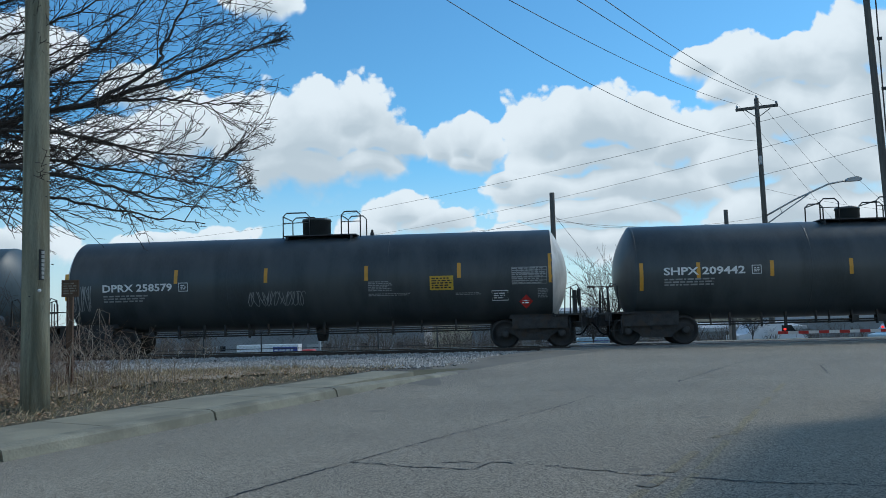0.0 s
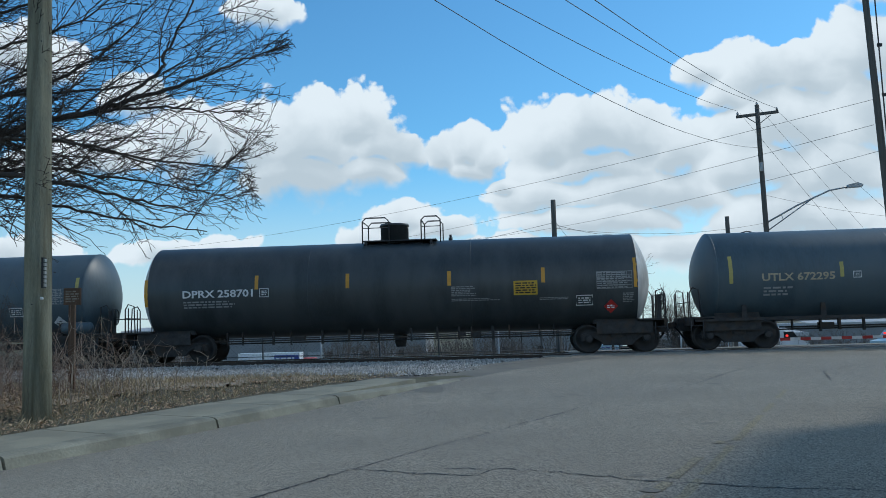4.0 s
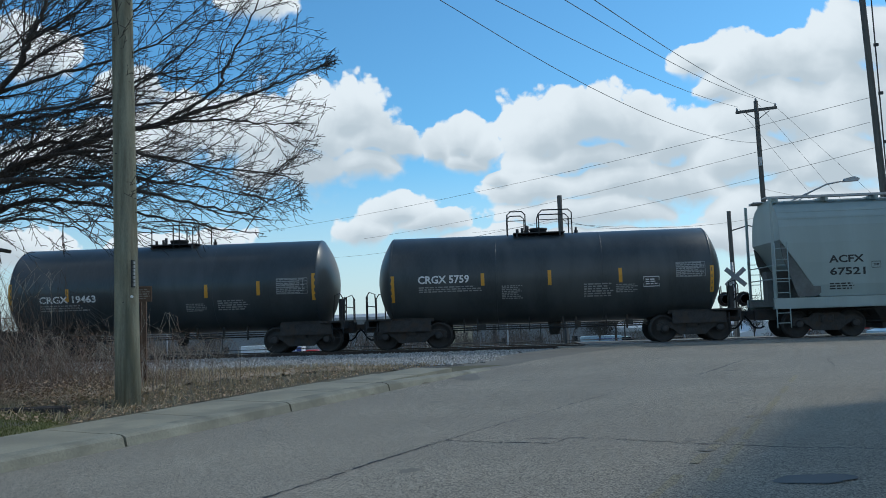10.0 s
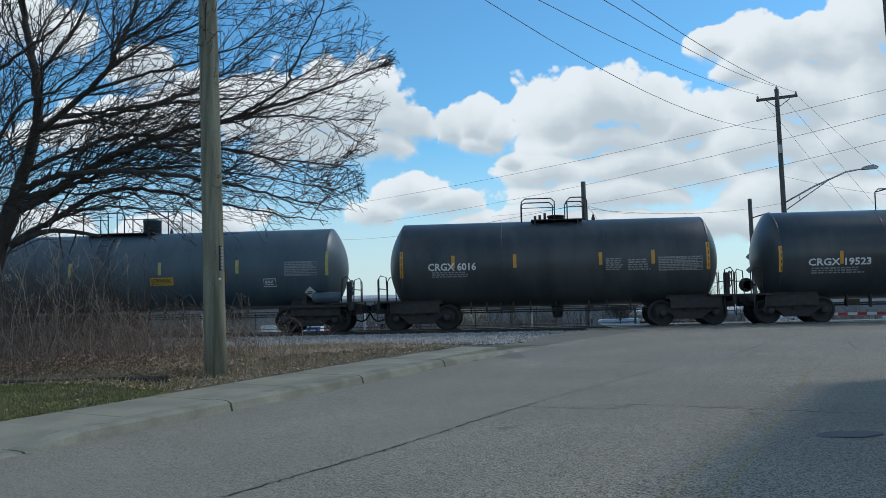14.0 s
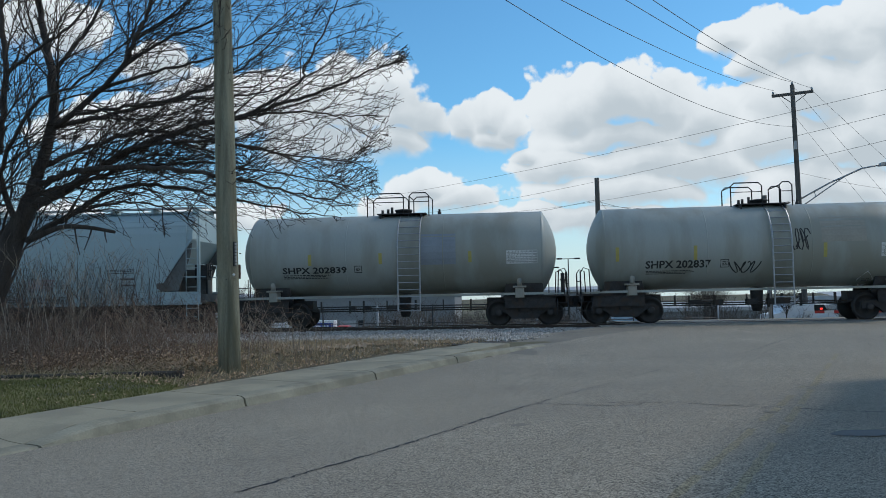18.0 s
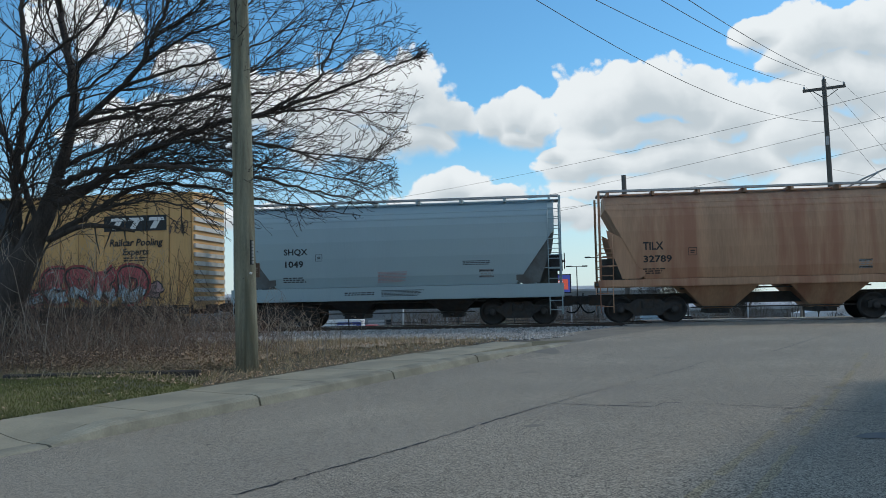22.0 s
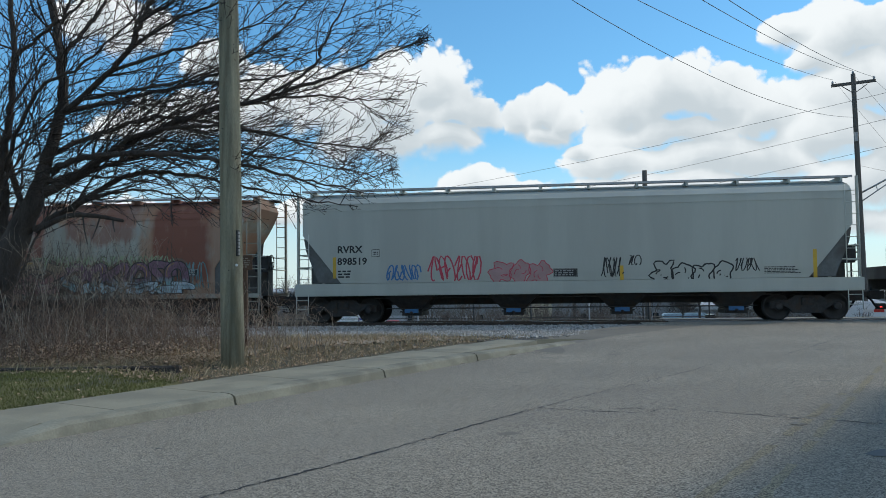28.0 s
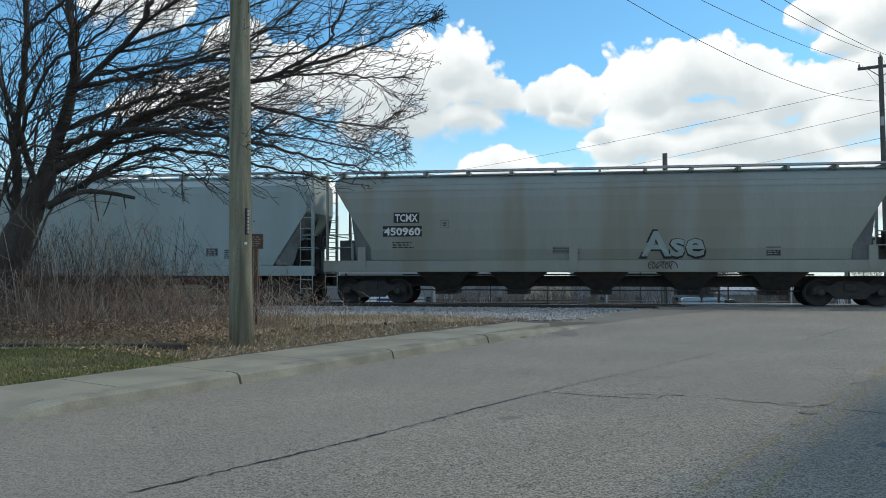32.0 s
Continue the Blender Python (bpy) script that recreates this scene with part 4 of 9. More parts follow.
# the wide mouth of the crossing where the kerb has ended
mouth = Shape().add([(p[0], p[1], road_z(p[0], p[1]) + 0.004) for p in ((-2.2, 16.6), (-1.2, 15.0), (4.0, 26.9), (1.2, 27.0), (-0.2, 24.0), (-1.3, 20.6), (-1.9, 18.6))], [(0, 1, 2, 3, 4, 5, 6)])
tagged(part("road_shoulder", mouth, ASPHALT_PATCH), "patched asphalt road edge beside the track ballast", "road edge", kind="structure")


def crack(pts, width, seed):
    """A wandering crack in the road; pts in x and y."""
    rng = random.Random(seed)
    line = []
    for (x0, y0), (x1, y1) in zip(pts, pts[1:]):
        k = max(2, int(math.hypot(x1 - x0, y1 - y0) / 0.06))
        for i in range(k):
            u = i / k
            line.append((x0 + (x1 - x0) * u + rng.uniform(-0.024, 0.024), y0 + (y1 - y0) * u + rng.uniform(-0.034, 0.034)))
    vs, fs = [], []
    for i, (x, y) in enumerate(line):
        w = width * rng.uniform(0.08, 1.35) / 2
        x2, y2 = line[min(i + 1, len(line) - 1)]
        dx, dy = x2 - x, y2 - y
        l = math.hypot(dx, dy) or 1
        for k in (1, -1):
            px, py = x - dy / l * w * k, y + dx / l * w * k
            vs.append((px, py, road_z(px, py) + 0.003))
        if i:
            fs.append((2 * i - 2, 2 * i - 1, 2 * i + 1, 2 * i))
    return Shape().add(vs, fs)


cracks = Shape()
for pts, w, sd in (([(-3.3, 2.9), (-2.9, 3.65), (-2.4, 4.6), (-1.75, 6.1), (-1.25, 7.15)], 0.036, 1), ([(-1.25, 7.15), (-0.75, 8.15), (-0.1, 9.3), (0.75, 10.9), (1.26, 12.1)], 0.022, 2),
                   ([(-1.25, 7.15), (-0.6, 6.6), (-0.25, 6.4), (-0.1, 6.65), (0.3, 6.35), (0.9, 5.7), (1.5, 5.5), (3.0, 5.3), (4.6, 5.6)], 0.03, 3), ([(-0.5, 6.85), (-0.1, 6.65)], 0.02, 4),
                   ([(-0.6, 21.4), (0.6, 20.4), (1.5, 19.7), (3.0, 18.3)], 0.03, 5), ([(-0.4, 22.2), (0.9, 24.7), (1.6, 26.6)], 0.05, 6), ([(1.1, 25.0), (3.0, 25.1), (5.6, 24.5), (9, 24.2)], 0.06, 7),
                   ([(-4.5, 5.4), (-4.3, 5.46)], 0.05, 8), ([(-1.62, 9.75), (-1.5, 9.85)], 0.06, 9), ([(-6.2, 9.6), (-5.2, 11.6), (-3.4, 15.4)], 0.02, 10), ([(2.6, 13.5), (4.4, 17.2), (6.2, 20.4)], 0.03, 11),
                   ([(-2.5, 12.5), (-0.5, 13.2), (1.8, 13.0)], 0.015, 12), ([(5.0, 14.0), (5.6, 16.0), (7.4, 18.5)], 0.025, 13)):
    part("crack", crack(pts, w, sd), TAR, road)
spots = Shape()
rng = random.Random(5)
for _ in range(60):
    n, s = rng.uniform(KERB_N + 0.5, 3), rng.uniform(1, 24)
    p, r = RS * s + RN * n, rng.uniform(0.03, 0.13)
    ring = [(p.x + r * rng.uniform(0.6, 1.2) * math.cos(k * 0.785), p.y + r * rng.uniform(0.6, 1.2) * math.sin(k * 0.785)) for k in range(8)]
    spots.add([(x, y, road_z(x, y) + 0.002) for x, y in ring], [tuple(range(8))])
part("asphalt_stain", spots, ASPHALT_PATCH, road)
dark = Shape()
for k in range(5):
    p, r = (1.06 + 0.08 * k, 4.2 + 0.03 * k), 0.10 + 0.05 * (k % 3)
    dark.add([(p[0] + r * math.cos(q * 0.698), p[1] + r * math.sin(q * 0.698) * 0.8, road_z(p[0], p[1]) + 0.0035 + 0.0004 * k) for q in range(9)], [tuple(range(9))])
part("oil_stain", dark, OIL, road, "dark oil stain")


def paint(s0, s1, n0, n1, w, seed):
    """A worn stripe of paint with a ragged edge and gaps."""
    rng = random.Random(seed)
    sh = Shape()
    k = int((s1 - s0) / 0.15)
    row = []
    for i in range(k + 1):
        u = i / k
        s, n = s0 + (s1 - s0) * u, n0 + (n1 - n0) * u
        row.append([RS * s + RN * (n + e * w / 2 * rng.uniform(0.55, 1)) for e in (-1, 1)])
    gap = 0
    for a, b in zip(row, row[1:]):
        gap = gap - 1 if gap > 0 else (rng.randint(1, 5) if rng.random() < 0.10 else 0)
        if gap == 0:
            sh.add([(q.x, q.y, road_z(q.x, q.y) + 0.0018) for q in (a[0], a[1], b[1], b[0])], [(0, 1, 2, 3)])
    return sh


part("road_marking", paint(1.5, 13.0, -1.10, -1.85, 0.085, 1), ROAD_YELLOW, road, "worn yellow centre line")
part("road_marking", paint(1.5, 7.5, -1.40, -1.60, 0.085, 2), ROAD_YELLOW, road, "worn yellow centre line")

# kerb in cast lengths, with dark joints; the last one dies out towards the track
def kerb_piece(s0, s1, h0, h1):
    prof = [(-0.15, -0.25), (-0.15, 1.0), (-0.02, 1.0), (0.07, 0.93), (0.12, 0.75), (0.15, 0.1), (0.155, 0.0), (0.155, -0.25)]
    k = max(2, int((s1 - s0) / 0.5))
    sh, w = Shape(), len(prof)
    vs = []
    for j in range(k + 1):
        u = j / k
        s, h = s0 + (s1 - s0) * u, h0 + (h1 - h0) * u
        for dn, v in prof:
            e = RS * s + RN * KERB_N
            g = RS * s + RN * (KERB_N + dn)
            vs.append((g.x, g.y, road_z(e.x, e.y) + (v * h if v > 0 else v)))
    fs = [(j * w + i, j * w + i + 1, (j + 1) * w + i + 1, (j + 1) * w + i) for j in range(k) for i in range(w - 1)]
    sh.add(vs, fs)
    return sh.add([vs[i] for i in range(w)] + vs[-w:], [tuple(range(w)), tuple(range(2 * w - 1, w - 1, -1))])


kerb = thing("kerb", "pale concrete kerb with dark joints beside the road", "kerb", kind="structure")
joints = [-9.6, -6.5, -3.4, -0.38, 2.67, 5.72, 8.78, 11.50, 15.6]
for a, b in zip(joints, joints[1:]):
    if b < 2.7:
        part("kerb_stone", kerb_piece(a + 0.018, b - 0.018, 0.035, 0.035), KERBSTONE, kerb, "lowered kerb length")
    elif a < 2.7:
        st_ = kerb_piece(a + 0.018, a + 0.75, 0.035, 0.15)
        rest = kerb_piece(a + 0.75, b - 0.018, 0.15, 0.15)
        part("kerb_stone", st_.add(rest.v, rest.f), KERBSTONE, kerb, "kerb length with a sloping end")
    else:
        part("kerb_stone", kerb_piece(a + 0.018, b - 0.018, 0.15, 0.15 if b < 15 else 0.03), KERBSTONE, kerb)
pavement = thing("pavement", "pale concrete footpath behind the kerb", "pavement", kind="structure")
slabs = [-9.6, -8.1, -6.5, -4.9, -3.4, -1.9, -0.38, 1.15, 2.67, 4.2, 5.72, 7.25, 8.78, 10.2, 11.5, 13.0, 14.4]
for a, b in zip(slabs, slabs[1:]):
    sh = Shape()
    wid = 1.35 if b < 11 else 1.35 - 0.30 * (b - 11) / 3.5
    k = 5 if 1.0 < a < 4.0 else 1
    top, low = [], []
    for u in range(k + 1):
        for v in range(k + 1):
            s, n = a + 0.008 + (b - a - 0.016) * u / k, KERB_N - 0.172 - (wid - 0.172) * v / k
            e, g = RS * s + RN * KERB_N, RS * s + RN * n
            dip = 0.112 * step_(3.45 - s, 0, 0.8) * step_(n, KERB_N - 1.3, KERB_N - 0.2)
            z = road_z(e.x, e.y) - dip + 0.012 * (KERB_N - n)
            top.append((g.x, g.y, z + 0.141))
            low.append((g.x, g.y, z - 0.1))
    w = k + 1
    fs = [(u * w + v, (u + 1) * w + v, (u + 1) * w + v + 1, u * w + v + 1) for u in range(k) for v in range(k)]
    rim = [u * w for u in range(w)] + [k * w + v for v in range(1, w)] + [u * w + k for u in range(k - 1, -1, -1)] + [v for v in range(k - 1, 0, -1)]
    walls = [(p, p + w * w, q + w * w, q) for p, q in zip(rim, rim[1:] + rim[:1])]
    sh.add(top + low, fs + [tuple(q + w * w for q in reversed(f)) for f in fs] + walls)
    part("paving_slab", sh, CONCRETE, pavement)

# verge: soil, leaf litter, lawn
def verge_patch(name, outline, material, lift, label, cat):
    """Fine ground cover inside a polygon of s and n."""
    sh = Shape()
    xs = [p[0] for p in outline]
    ys = [p[1] for p in outline]
    st = 0.35
    nx, ny = int((max(xs) - min(xs)) / st) + 1, int((max(ys) - min(ys)) / st) + 1
    idx = {}
    rng = random.Random(3)

    def inside(x, y):
        c = False
        for (x0, y0), (x1, y1) in zip(outline, outline[1:] + outline[:1]):
            if (y0 > y) != (y1 > y) and x < (x1 - x0) * (y - y0) / (y1 - y0) + x0:
                c = not c
        return c

    vs, fs = [], []
    for j in range(ny):
        for i in range(nx):
            x, y = min(xs) + i * st, min(ys) + j * st
            if inside(x + st / 2, y + st / 2):
                q = []
                for a, b in ((0, 0), (1, 0), (1, 1), (0, 1)):
                    key = (i + a, j + b)
                    if key not in idx:
                        px, py = min(xs) + key[0] * st + rng.uniform(-0.12, 0.12), min(ys) + key[1] * st + rng.uniform(-0.12, 0.12)
                        idx[key] = len(vs)
                        vs.append((px, py, verge_z(px, py) + lift + rng.uniform(0, 0.035)))
                    q.append(idx[key])
                fs.append(tuple(q))
    sh.add(vs, fs, True)
    return tagged(part(name, sh, material), label, cat, kind="structure")


SOIL_OUT = [(-26, 8), (-13, 9.6), (-7.6, 10.6), (-5.9, 13.8), (-4.4, 16.0), (-2.9, 18.2), (-5, 18.9), (-9, 19.3), (-26, 19.8)]
verge = verge_patch("verge", SOIL_OUT, SOIL, 0.012, "bare brown verge strewn with dead leaves", "verge")
LAWN_OUT = [(-26, -6), (-13.5, -5.23), (-7.29, 7.86), (-6.52, 9.27), (-6.45, 10.0), (-7.6, 10.9), (-13, 10.2), (-26, 9)]
lawn = verge_patch("lawn", LAWN_OUT, LAWN, -0.02, "short green and brown lawn beside the footpath", "lawn")


def scatter_blades(name, count, region, size, material, label, cat, seed, lean=0.5, flat=False, wide=0.012, pile=0.0):
    """Many blades, stems or leaves on the verge; region(rng) gives x and y."""
    rng = random.Random(seed)
    vs, fs = [], []
    for _ in range(count):
        x, y = region(rng)
        z = verge_z(x, y) + 0.01 + pile * rng.random() ** 2
        h = size * rng.uniform(0.5, 1.3)
        a = rng.random() * 6.283
        if flat:
            c, s2, t = math.cos(a), math.sin(a), rng.uniform(-0.5, 0.5)
            o = len(vs)
            for px, py in ((-0.5, -0.3), (0.5, -0.3), (0.6, 0.1), (0, 0.5), (-0.6, 0.1)):
                vs.append((x + h * (px * c - py * s2), y + h * (px * s2 + py * c), z + 0.02 + h * (t * px + 0.3 * abs(py))))
            fs.append((o, o + 1, o + 2, o + 3, o + 4))
        else:
            dx, dy = math.cos(a) * lean * h * rng.random(), math.sin(a) * lean * h * rng.random()
            w = wide * rng.uniform(0.6, 1.4)
            o = len(vs)
            vs += [(x - w, y, z), (x + w, y, z), (x + dx * 0.4 + w * 0.7, y + dy * 0.4, z + h * 0.6), (x + dx, y + dy, z + h), (x + dx * 0.4 - w * 0.7, y + dy * 0.4, z + h * 0.6)]
            fs.append((o, o + 1, o + 2, o + 3, o + 4))
    return tagged(part(name, Shape().add(vs, fs), material), label, cat, kind="stuff")


def on_verge(rng):
    while True:
        x, y = rng.uniform(-15, -2.0), rng.uniform(9.5, 20.3)
        n = sn(x, y)[1]
        if n < KERB_N - 1.45 and y > 9.6 + 0.05 * (x + 13) and y < 19.2 + 0.5 * math.sin(2.1 * x) + 0.3 * rng.random() and rng.random() < 1.25 - 0.09 * (y - 10):
            return x, y


def on_lawn(rng):
    while True:
        x, y = rng.uniform(-15, -6.5), rng.uniform(1.0, 10.8)
        n = sn(x, y)[1]
        if n < KERB_N - 1.42:
            return x, y


scatter_blades("leaf_litter", 24000, on_verge, 0.042, LITTER, "brown fallen leaves lying on the verge", "leaves", 11, flat=True)
scatter_blades("dry_grass", 15000, on_verge, 0.11, STRAW, "dry straw-coloured grass on the verge", "grass", 12, lean=1.8, wide=0.005)
scatter_blades("grass", 80000, on_lawn, 0.036, GRASS, "short green lawn grass", "grass", 13, lean=1.0, wide=0.005)
scatter_blades("leaf_litter", 9000, lambda r: (r.uniform(-13, -6.6), 10.3 + 1.6 * r.random() + 0.25 * r.random()), 0.038, LITTER, "red-brown dead leaves caught at the foot of the thicket", "leaves", 15, flat=True, pile=0.32)
scatter_blades("leaf_litter", 1500, on_lawn, 0.032, LITTER, "brown leaves lying on the lawn", "leaves", 14, flat=True)


# ---- the track ----
bed = Shape()
def bed_z(x, y):
    if y > 31.8:
        return -0.07 - 0.35 * step_(y, 31.8, 33.6)
    # the near shoulder falls away to the verge, and is wide and low
    return -0.07 - 0.05 * step_(28.2 - y, 0, 2.5) - 0.03 * step_(26 - y, 0, 5)


bed.sheet([-70 + 1.0 * i for i in range(50)] + [-20 + 0.4 * i for i in range(58)], [17.15 + 0.45 * i for i in range(38)], lambda x, y: max(bed_z(x, y), verge_z(x, y) + 0.02 if y < 22 else -9) if x < -1.9 + (y - 18) * 0.36 or y > 27 else min(road_z(x, y), bed_z(x, y)) - 0.06)
bed.sheet([20.5 + 1.5 * i for i in range(40)], [27.2 + 0.45 * i for i in range(15)], bed_z)
tagged(part("ballast_bed", bed, BALLAST_BED), "grey crushed-stone railway ballast", "ballast", kind="structure")
rng = random.Random(21)
vs, fs = [], []
for _ in range(24000):
    x, y = rng.uniform(-22, 1.5), 18.4 + 10.7 * rng.random()
    if x > -1.9 + (y - 18) * 0.36 - 0.3 * rng.random():
        continue
    if y < 19.9 and rng.random() < 0.9 - 0.5 * (y - 18.4):
        continue
    z = max(bed_z(x, y), verge_z(x, y) + 0.02 if y < 22 else -9) + 0.01
    r = rng.uniform(0.025, 0.07)
    o = len(vs)
    for dx, dy, dz in ((1, 0, 0), (0, 1, 0), (-1, 0, 0), (0, -1, 0), (0, 0, 1), (0, 0, -1)):
        k = r * rng.uniform(0.65, 1.25)
        vs.append((x + dx * k + rng.uniform(-0.01, 0.01), y + dy * k, z + dz * k * 0.8 + 0.01))
    fs += [(o + a, o + b, o + 4) for a, b in ((0, 1), (1, 2), (2, 3), (3, 0))] + [(o + b, o + a, o + 5) for a, b in ((0, 1), (1, 2), (2, 3), (3, 0))]
tagged(part("ballast", Shape().add(vs, fs), BALLAST), "loose grey ballast stones beside the rails", "gravel", kind="stuff")


def rail_shape(x0, x1):
    sec = [(-0.075, -0.16), (0.075, -0.16), (0.075, -0.145), (0.012, -0.125), (0.012, -0.045), (0.036, -0.035), (0.036, -0.004), (-0.036, -0.004), (-0.036, -0.035), (-0.012, -0.045), (-0.012, -0.125), (-0.075, -0.145)]
    n = len(sec)
    vs = [(x, y, z) for x in (x0, x1) for y, z in sec]
    return Shape().add(vs, [tuple(range(n)), tuple(range(2 * n - 1, n - 1, -1))] + [(i, (i + 1) % n, (i + 1) % n + n, i + n) for i in range(n)])


for dy in (-0.755, 0.755):
    r = part("rail", rail_shape(-400, 90), RAIL, None, "", at=(0, TRACK_Y + dy, RAIL_Z))
    tagged(r, "rusty steel rail with a bright worn head", "rail", "rails of the track", kind="structure")
    part("rail_head", Shape().box(-400, 90, -0.030, 0.030, -0.0045, 0), RAIL_HEAD, r)
tie = Shape().cbox(-0.115, 0.115, -1.3, 1.3, -0.2, 0, 0.015).mesh("tie", TIE)
ties = thing("railway_ties", "dark timber ties under the rails", "railway tie", kind="structure")
for i in range(110):
    x = -48 + 0.52 * i
    if 1.0 < x < 21:
        continue
    part("tie", tie, None, ties, at=(x, TRACK_Y, RAIL_Z - 0.155))
crossing = thing("crossing_surface", "grey concrete and asphalt level crossing surface between the rails", "crossing", kind="structure")
for i in range(8):
    x = 2.2 + 2.44 * i
    for y0, y1 in ((TRACK_Y - 0.66, TRACK_Y + 0.66), (TRACK_Y - 1.75, TRACK_Y - 0.85), (TRACK_Y + 0.85, TRACK_Y + 1.75)):
        part("crossing_panel", Shape().cbox(x + 0.01, x + 2.43, y0, y1, -0.2, RAIL_Z - 0.012, 0.012), PANEL, crossing)
apron = Shape().sheet([1.2 + 1.5 * i for i in range(15)], [26.2, 27.0, 27.8, 28.24], lambda x, y: 0.052 + 0.012 * step_(y, 26.2, 28.2))
part("apron", apron, ASPHALT, crossing)
apron = Shape().sheet([2.2 + 1.5 * i for i in range(14)], [31.76, 32.6, 33.4, 34.4, 35.4, 37], lambda x, y: 0.064 - 0.26 * step_(y, 32.5, 37.5))
part("apron", apron, ASPHALT, crossing)



# ---- near things: pole, board, tree, thicket ----
def pole_shape(base, top, r0, r1, n=16):
    b, t = Vector(base), Vector(top)
    return Shape().tube([b + (t - b) * (k / 10) for k in range(11)], r0, n, r1)


utility_pole = thing("utility_pole", "greenish weathered wooden utility pole standing in the leafy verge", "utility pole", (-6.27, 11.5, 0.0))
part("pole", pole_shape((0.005, -0.01, -0.3), (-0.31, 0.43, 10.2), 0.186, 0.138), POLE_WOOD, utility_pole)
s = Shape()
for k in range(7):
    s.box(0.135, 0.160, -0.16, -0.10, 1.74 + 0.055 * k, 1.78 + 0.055 * k)
part("number_strip", Shape().box(0.12, 0.145, -0.175, -0.085, 1.72, 2.13), TAR, utility_pole, "dark strip with small marks")
part("number_marks", s, INK_FAINT, utility_pole)
part("reflector_button", Shape().lathe([(-0.02, 0.0), (-0.02, 0.022), (0.0, 0.02), (0.0, 0.0)], 10, "y", (0.135, -0.165, 1.58)), SIGN_WHITE, utility_pole)
for k in range(14):
    a, z = k * 2.4, 0.6 + 0.45 * k
    part("nail", Shape().tube([(0.2 * math.cos(a), 0.2 * math.sin(a), z), (0.225 * math.cos(a), 0.225 * math.sin(a), z)], 0.008, 5), STEEL, utility_pole)

board = thing("marker_board", "weathered brown marker board on a thin steel post in the thicket", "sign", (-7.03, 13.97, 0.0))
part("post", Shape().box(-0.035, 0.035, -0.02, 0.03, -0.2, 1.75).box(-0.13, -0.10, 0.1, 0.13, -0.2, 1.60), SIGN_BROWN, board)
part("panel", Shape().cbox(-0.15, 0.15, -0.04, -0.015, 1.58, 1.86, 0.01), SIGN_BROWN, board)
part("panel_print", bars(Shape(), -0.11, 0.12, 1.62, 1.82, lambda z: 0.041, 3, random.Random(2), 0.003), STEM_GREY, board)

TREE_LIMBS = []


def limb(points, r0, r1):
    TREE_LIMBS.append((points, r0, r1))


# the trunk and its leaders, then the limbs that reach out over the road
limb(((-11.92, 13.3, -0.06), (-11.76, 13.3, 1.02), (-11.43, 13.3, 1.99), (-11.03, 13.3, 2.75), (-10.72, 13.3, 3.61)), 0.42, 0.15)
limb(((-10.72, 13.3, 3.61), (-10.44, 13.3, 4.48), (-10.39, 13.3, 5.36), (-10.61, 13.4, 6.29), (-10.84, 13.5, 7.24), (-10.94, 13.5, 8.28)), 0.15, 0.045)
limb(((-11.58, 13.3, 2.00), (-11.55, 13.3, 2.77), (-11.55, 13.2, 3.63), (-11.33, 13.1, 4.49), (-11.19, 13.0, 5.55), (-11.27, 13.0, 6.66), (-11.35, 13.0, 7.89)), 0.12, 0.045)
limb(((-11.05, 13.3, 2.53), (-11.78, 13.5, 4.13), (-12.47, 13.7, 5.46), (-12.86, 13.8, 6.79)), 0.08, 0.03)
limb(((-10.93, 13.3, 2.36), (-10.53, 13.4, 2.66), (-10.11, 13.6, 2.93), (-9.69, 13.8, 3.29), (-9.02, 14.0, 3.51), (-8.23, 14.2, 3.44), (-7.37, 14.4, 3.26), (-6.12, 14.5, 2.97), (-5.00, 14.6, 2.79)), 0.09, 0.01)
limb(((-10.76, 13.3, 3.06), (-10.23, 13.5, 3.39), (-9.81, 13.8, 3.80), (-8.84, 14.0, 4.32), (-7.86, 14.2, 4.71), (-7.07, 14.3, 4.85), (-6.20, 14.5, 5.14), (-5.17, 14.6, 5.46), (-4.39, 14.8, 5.83), (-3.79, 15.0, 6.08)), 0.125, 0.008)
limb(((-6.72, 14.3, 4.94), (-5.81, 14.4, 5.51), (-5.64, 14.4, 5.90), (-5.33, 14.4, 6.45), (-5.03, 14.4, 7.12), (-4.84, 14.4, 7.68)), 0.04, 0.01)
limb(((-7.07, 14.3, 4.86), (-5.85, 14.5, 4.97), (-4.95, 14.6, 4.88), (-4.01, 14.8, 4.87)), 0.035, 0.007)
limb(((-10.58, 13.2, 3.48), (-9.77, 13.0, 3.65), (-8.71, 12.8, 3.66), (-7.79, 12.7, 3.60), (-6.79, 12.6, 3.42), (-5.85, 12.6, 3.19), (-5.03, 12.6, 2.98), (-4.25, 12.7, 2.81)), 0.085, 0.007)
limb(((-10.17, 13.4, 3.32), (-9.02, 13.2, 4.00), (-7.81, 13.0, 4.17), (-6.57, 12.9, 4.04), (-5.52, 12.9, 3.73), (-4.61, 13.0, 3.31)), 0.06, 0.007)
limb(((-10.46, 13.3, 4.48), (-9.59, 13.0, 4.97), (-8.76, 12.7, 5.49), (-8.38, 12.5, 5.98), (-8.05, 12.4, 6.55), (-7.79, 12.3, 7.33)), 0.08, 0.03)
limb(((-9.26, 12.9, 5.19), (-8.21, 12.7, 5.40), (-7.15, 12.5, 5.54), (-6.16, 12.4, 5.80), (-5.42, 12.4, 6.31)), 0.045, 0.008)
limb(((-10.45, 13.4, 5.72), (-10.15, 13.8, 6.43), (-9.84, 14.0, 7.11), (-9.63, 14.2, 8.10)), 0.055, 0.025)
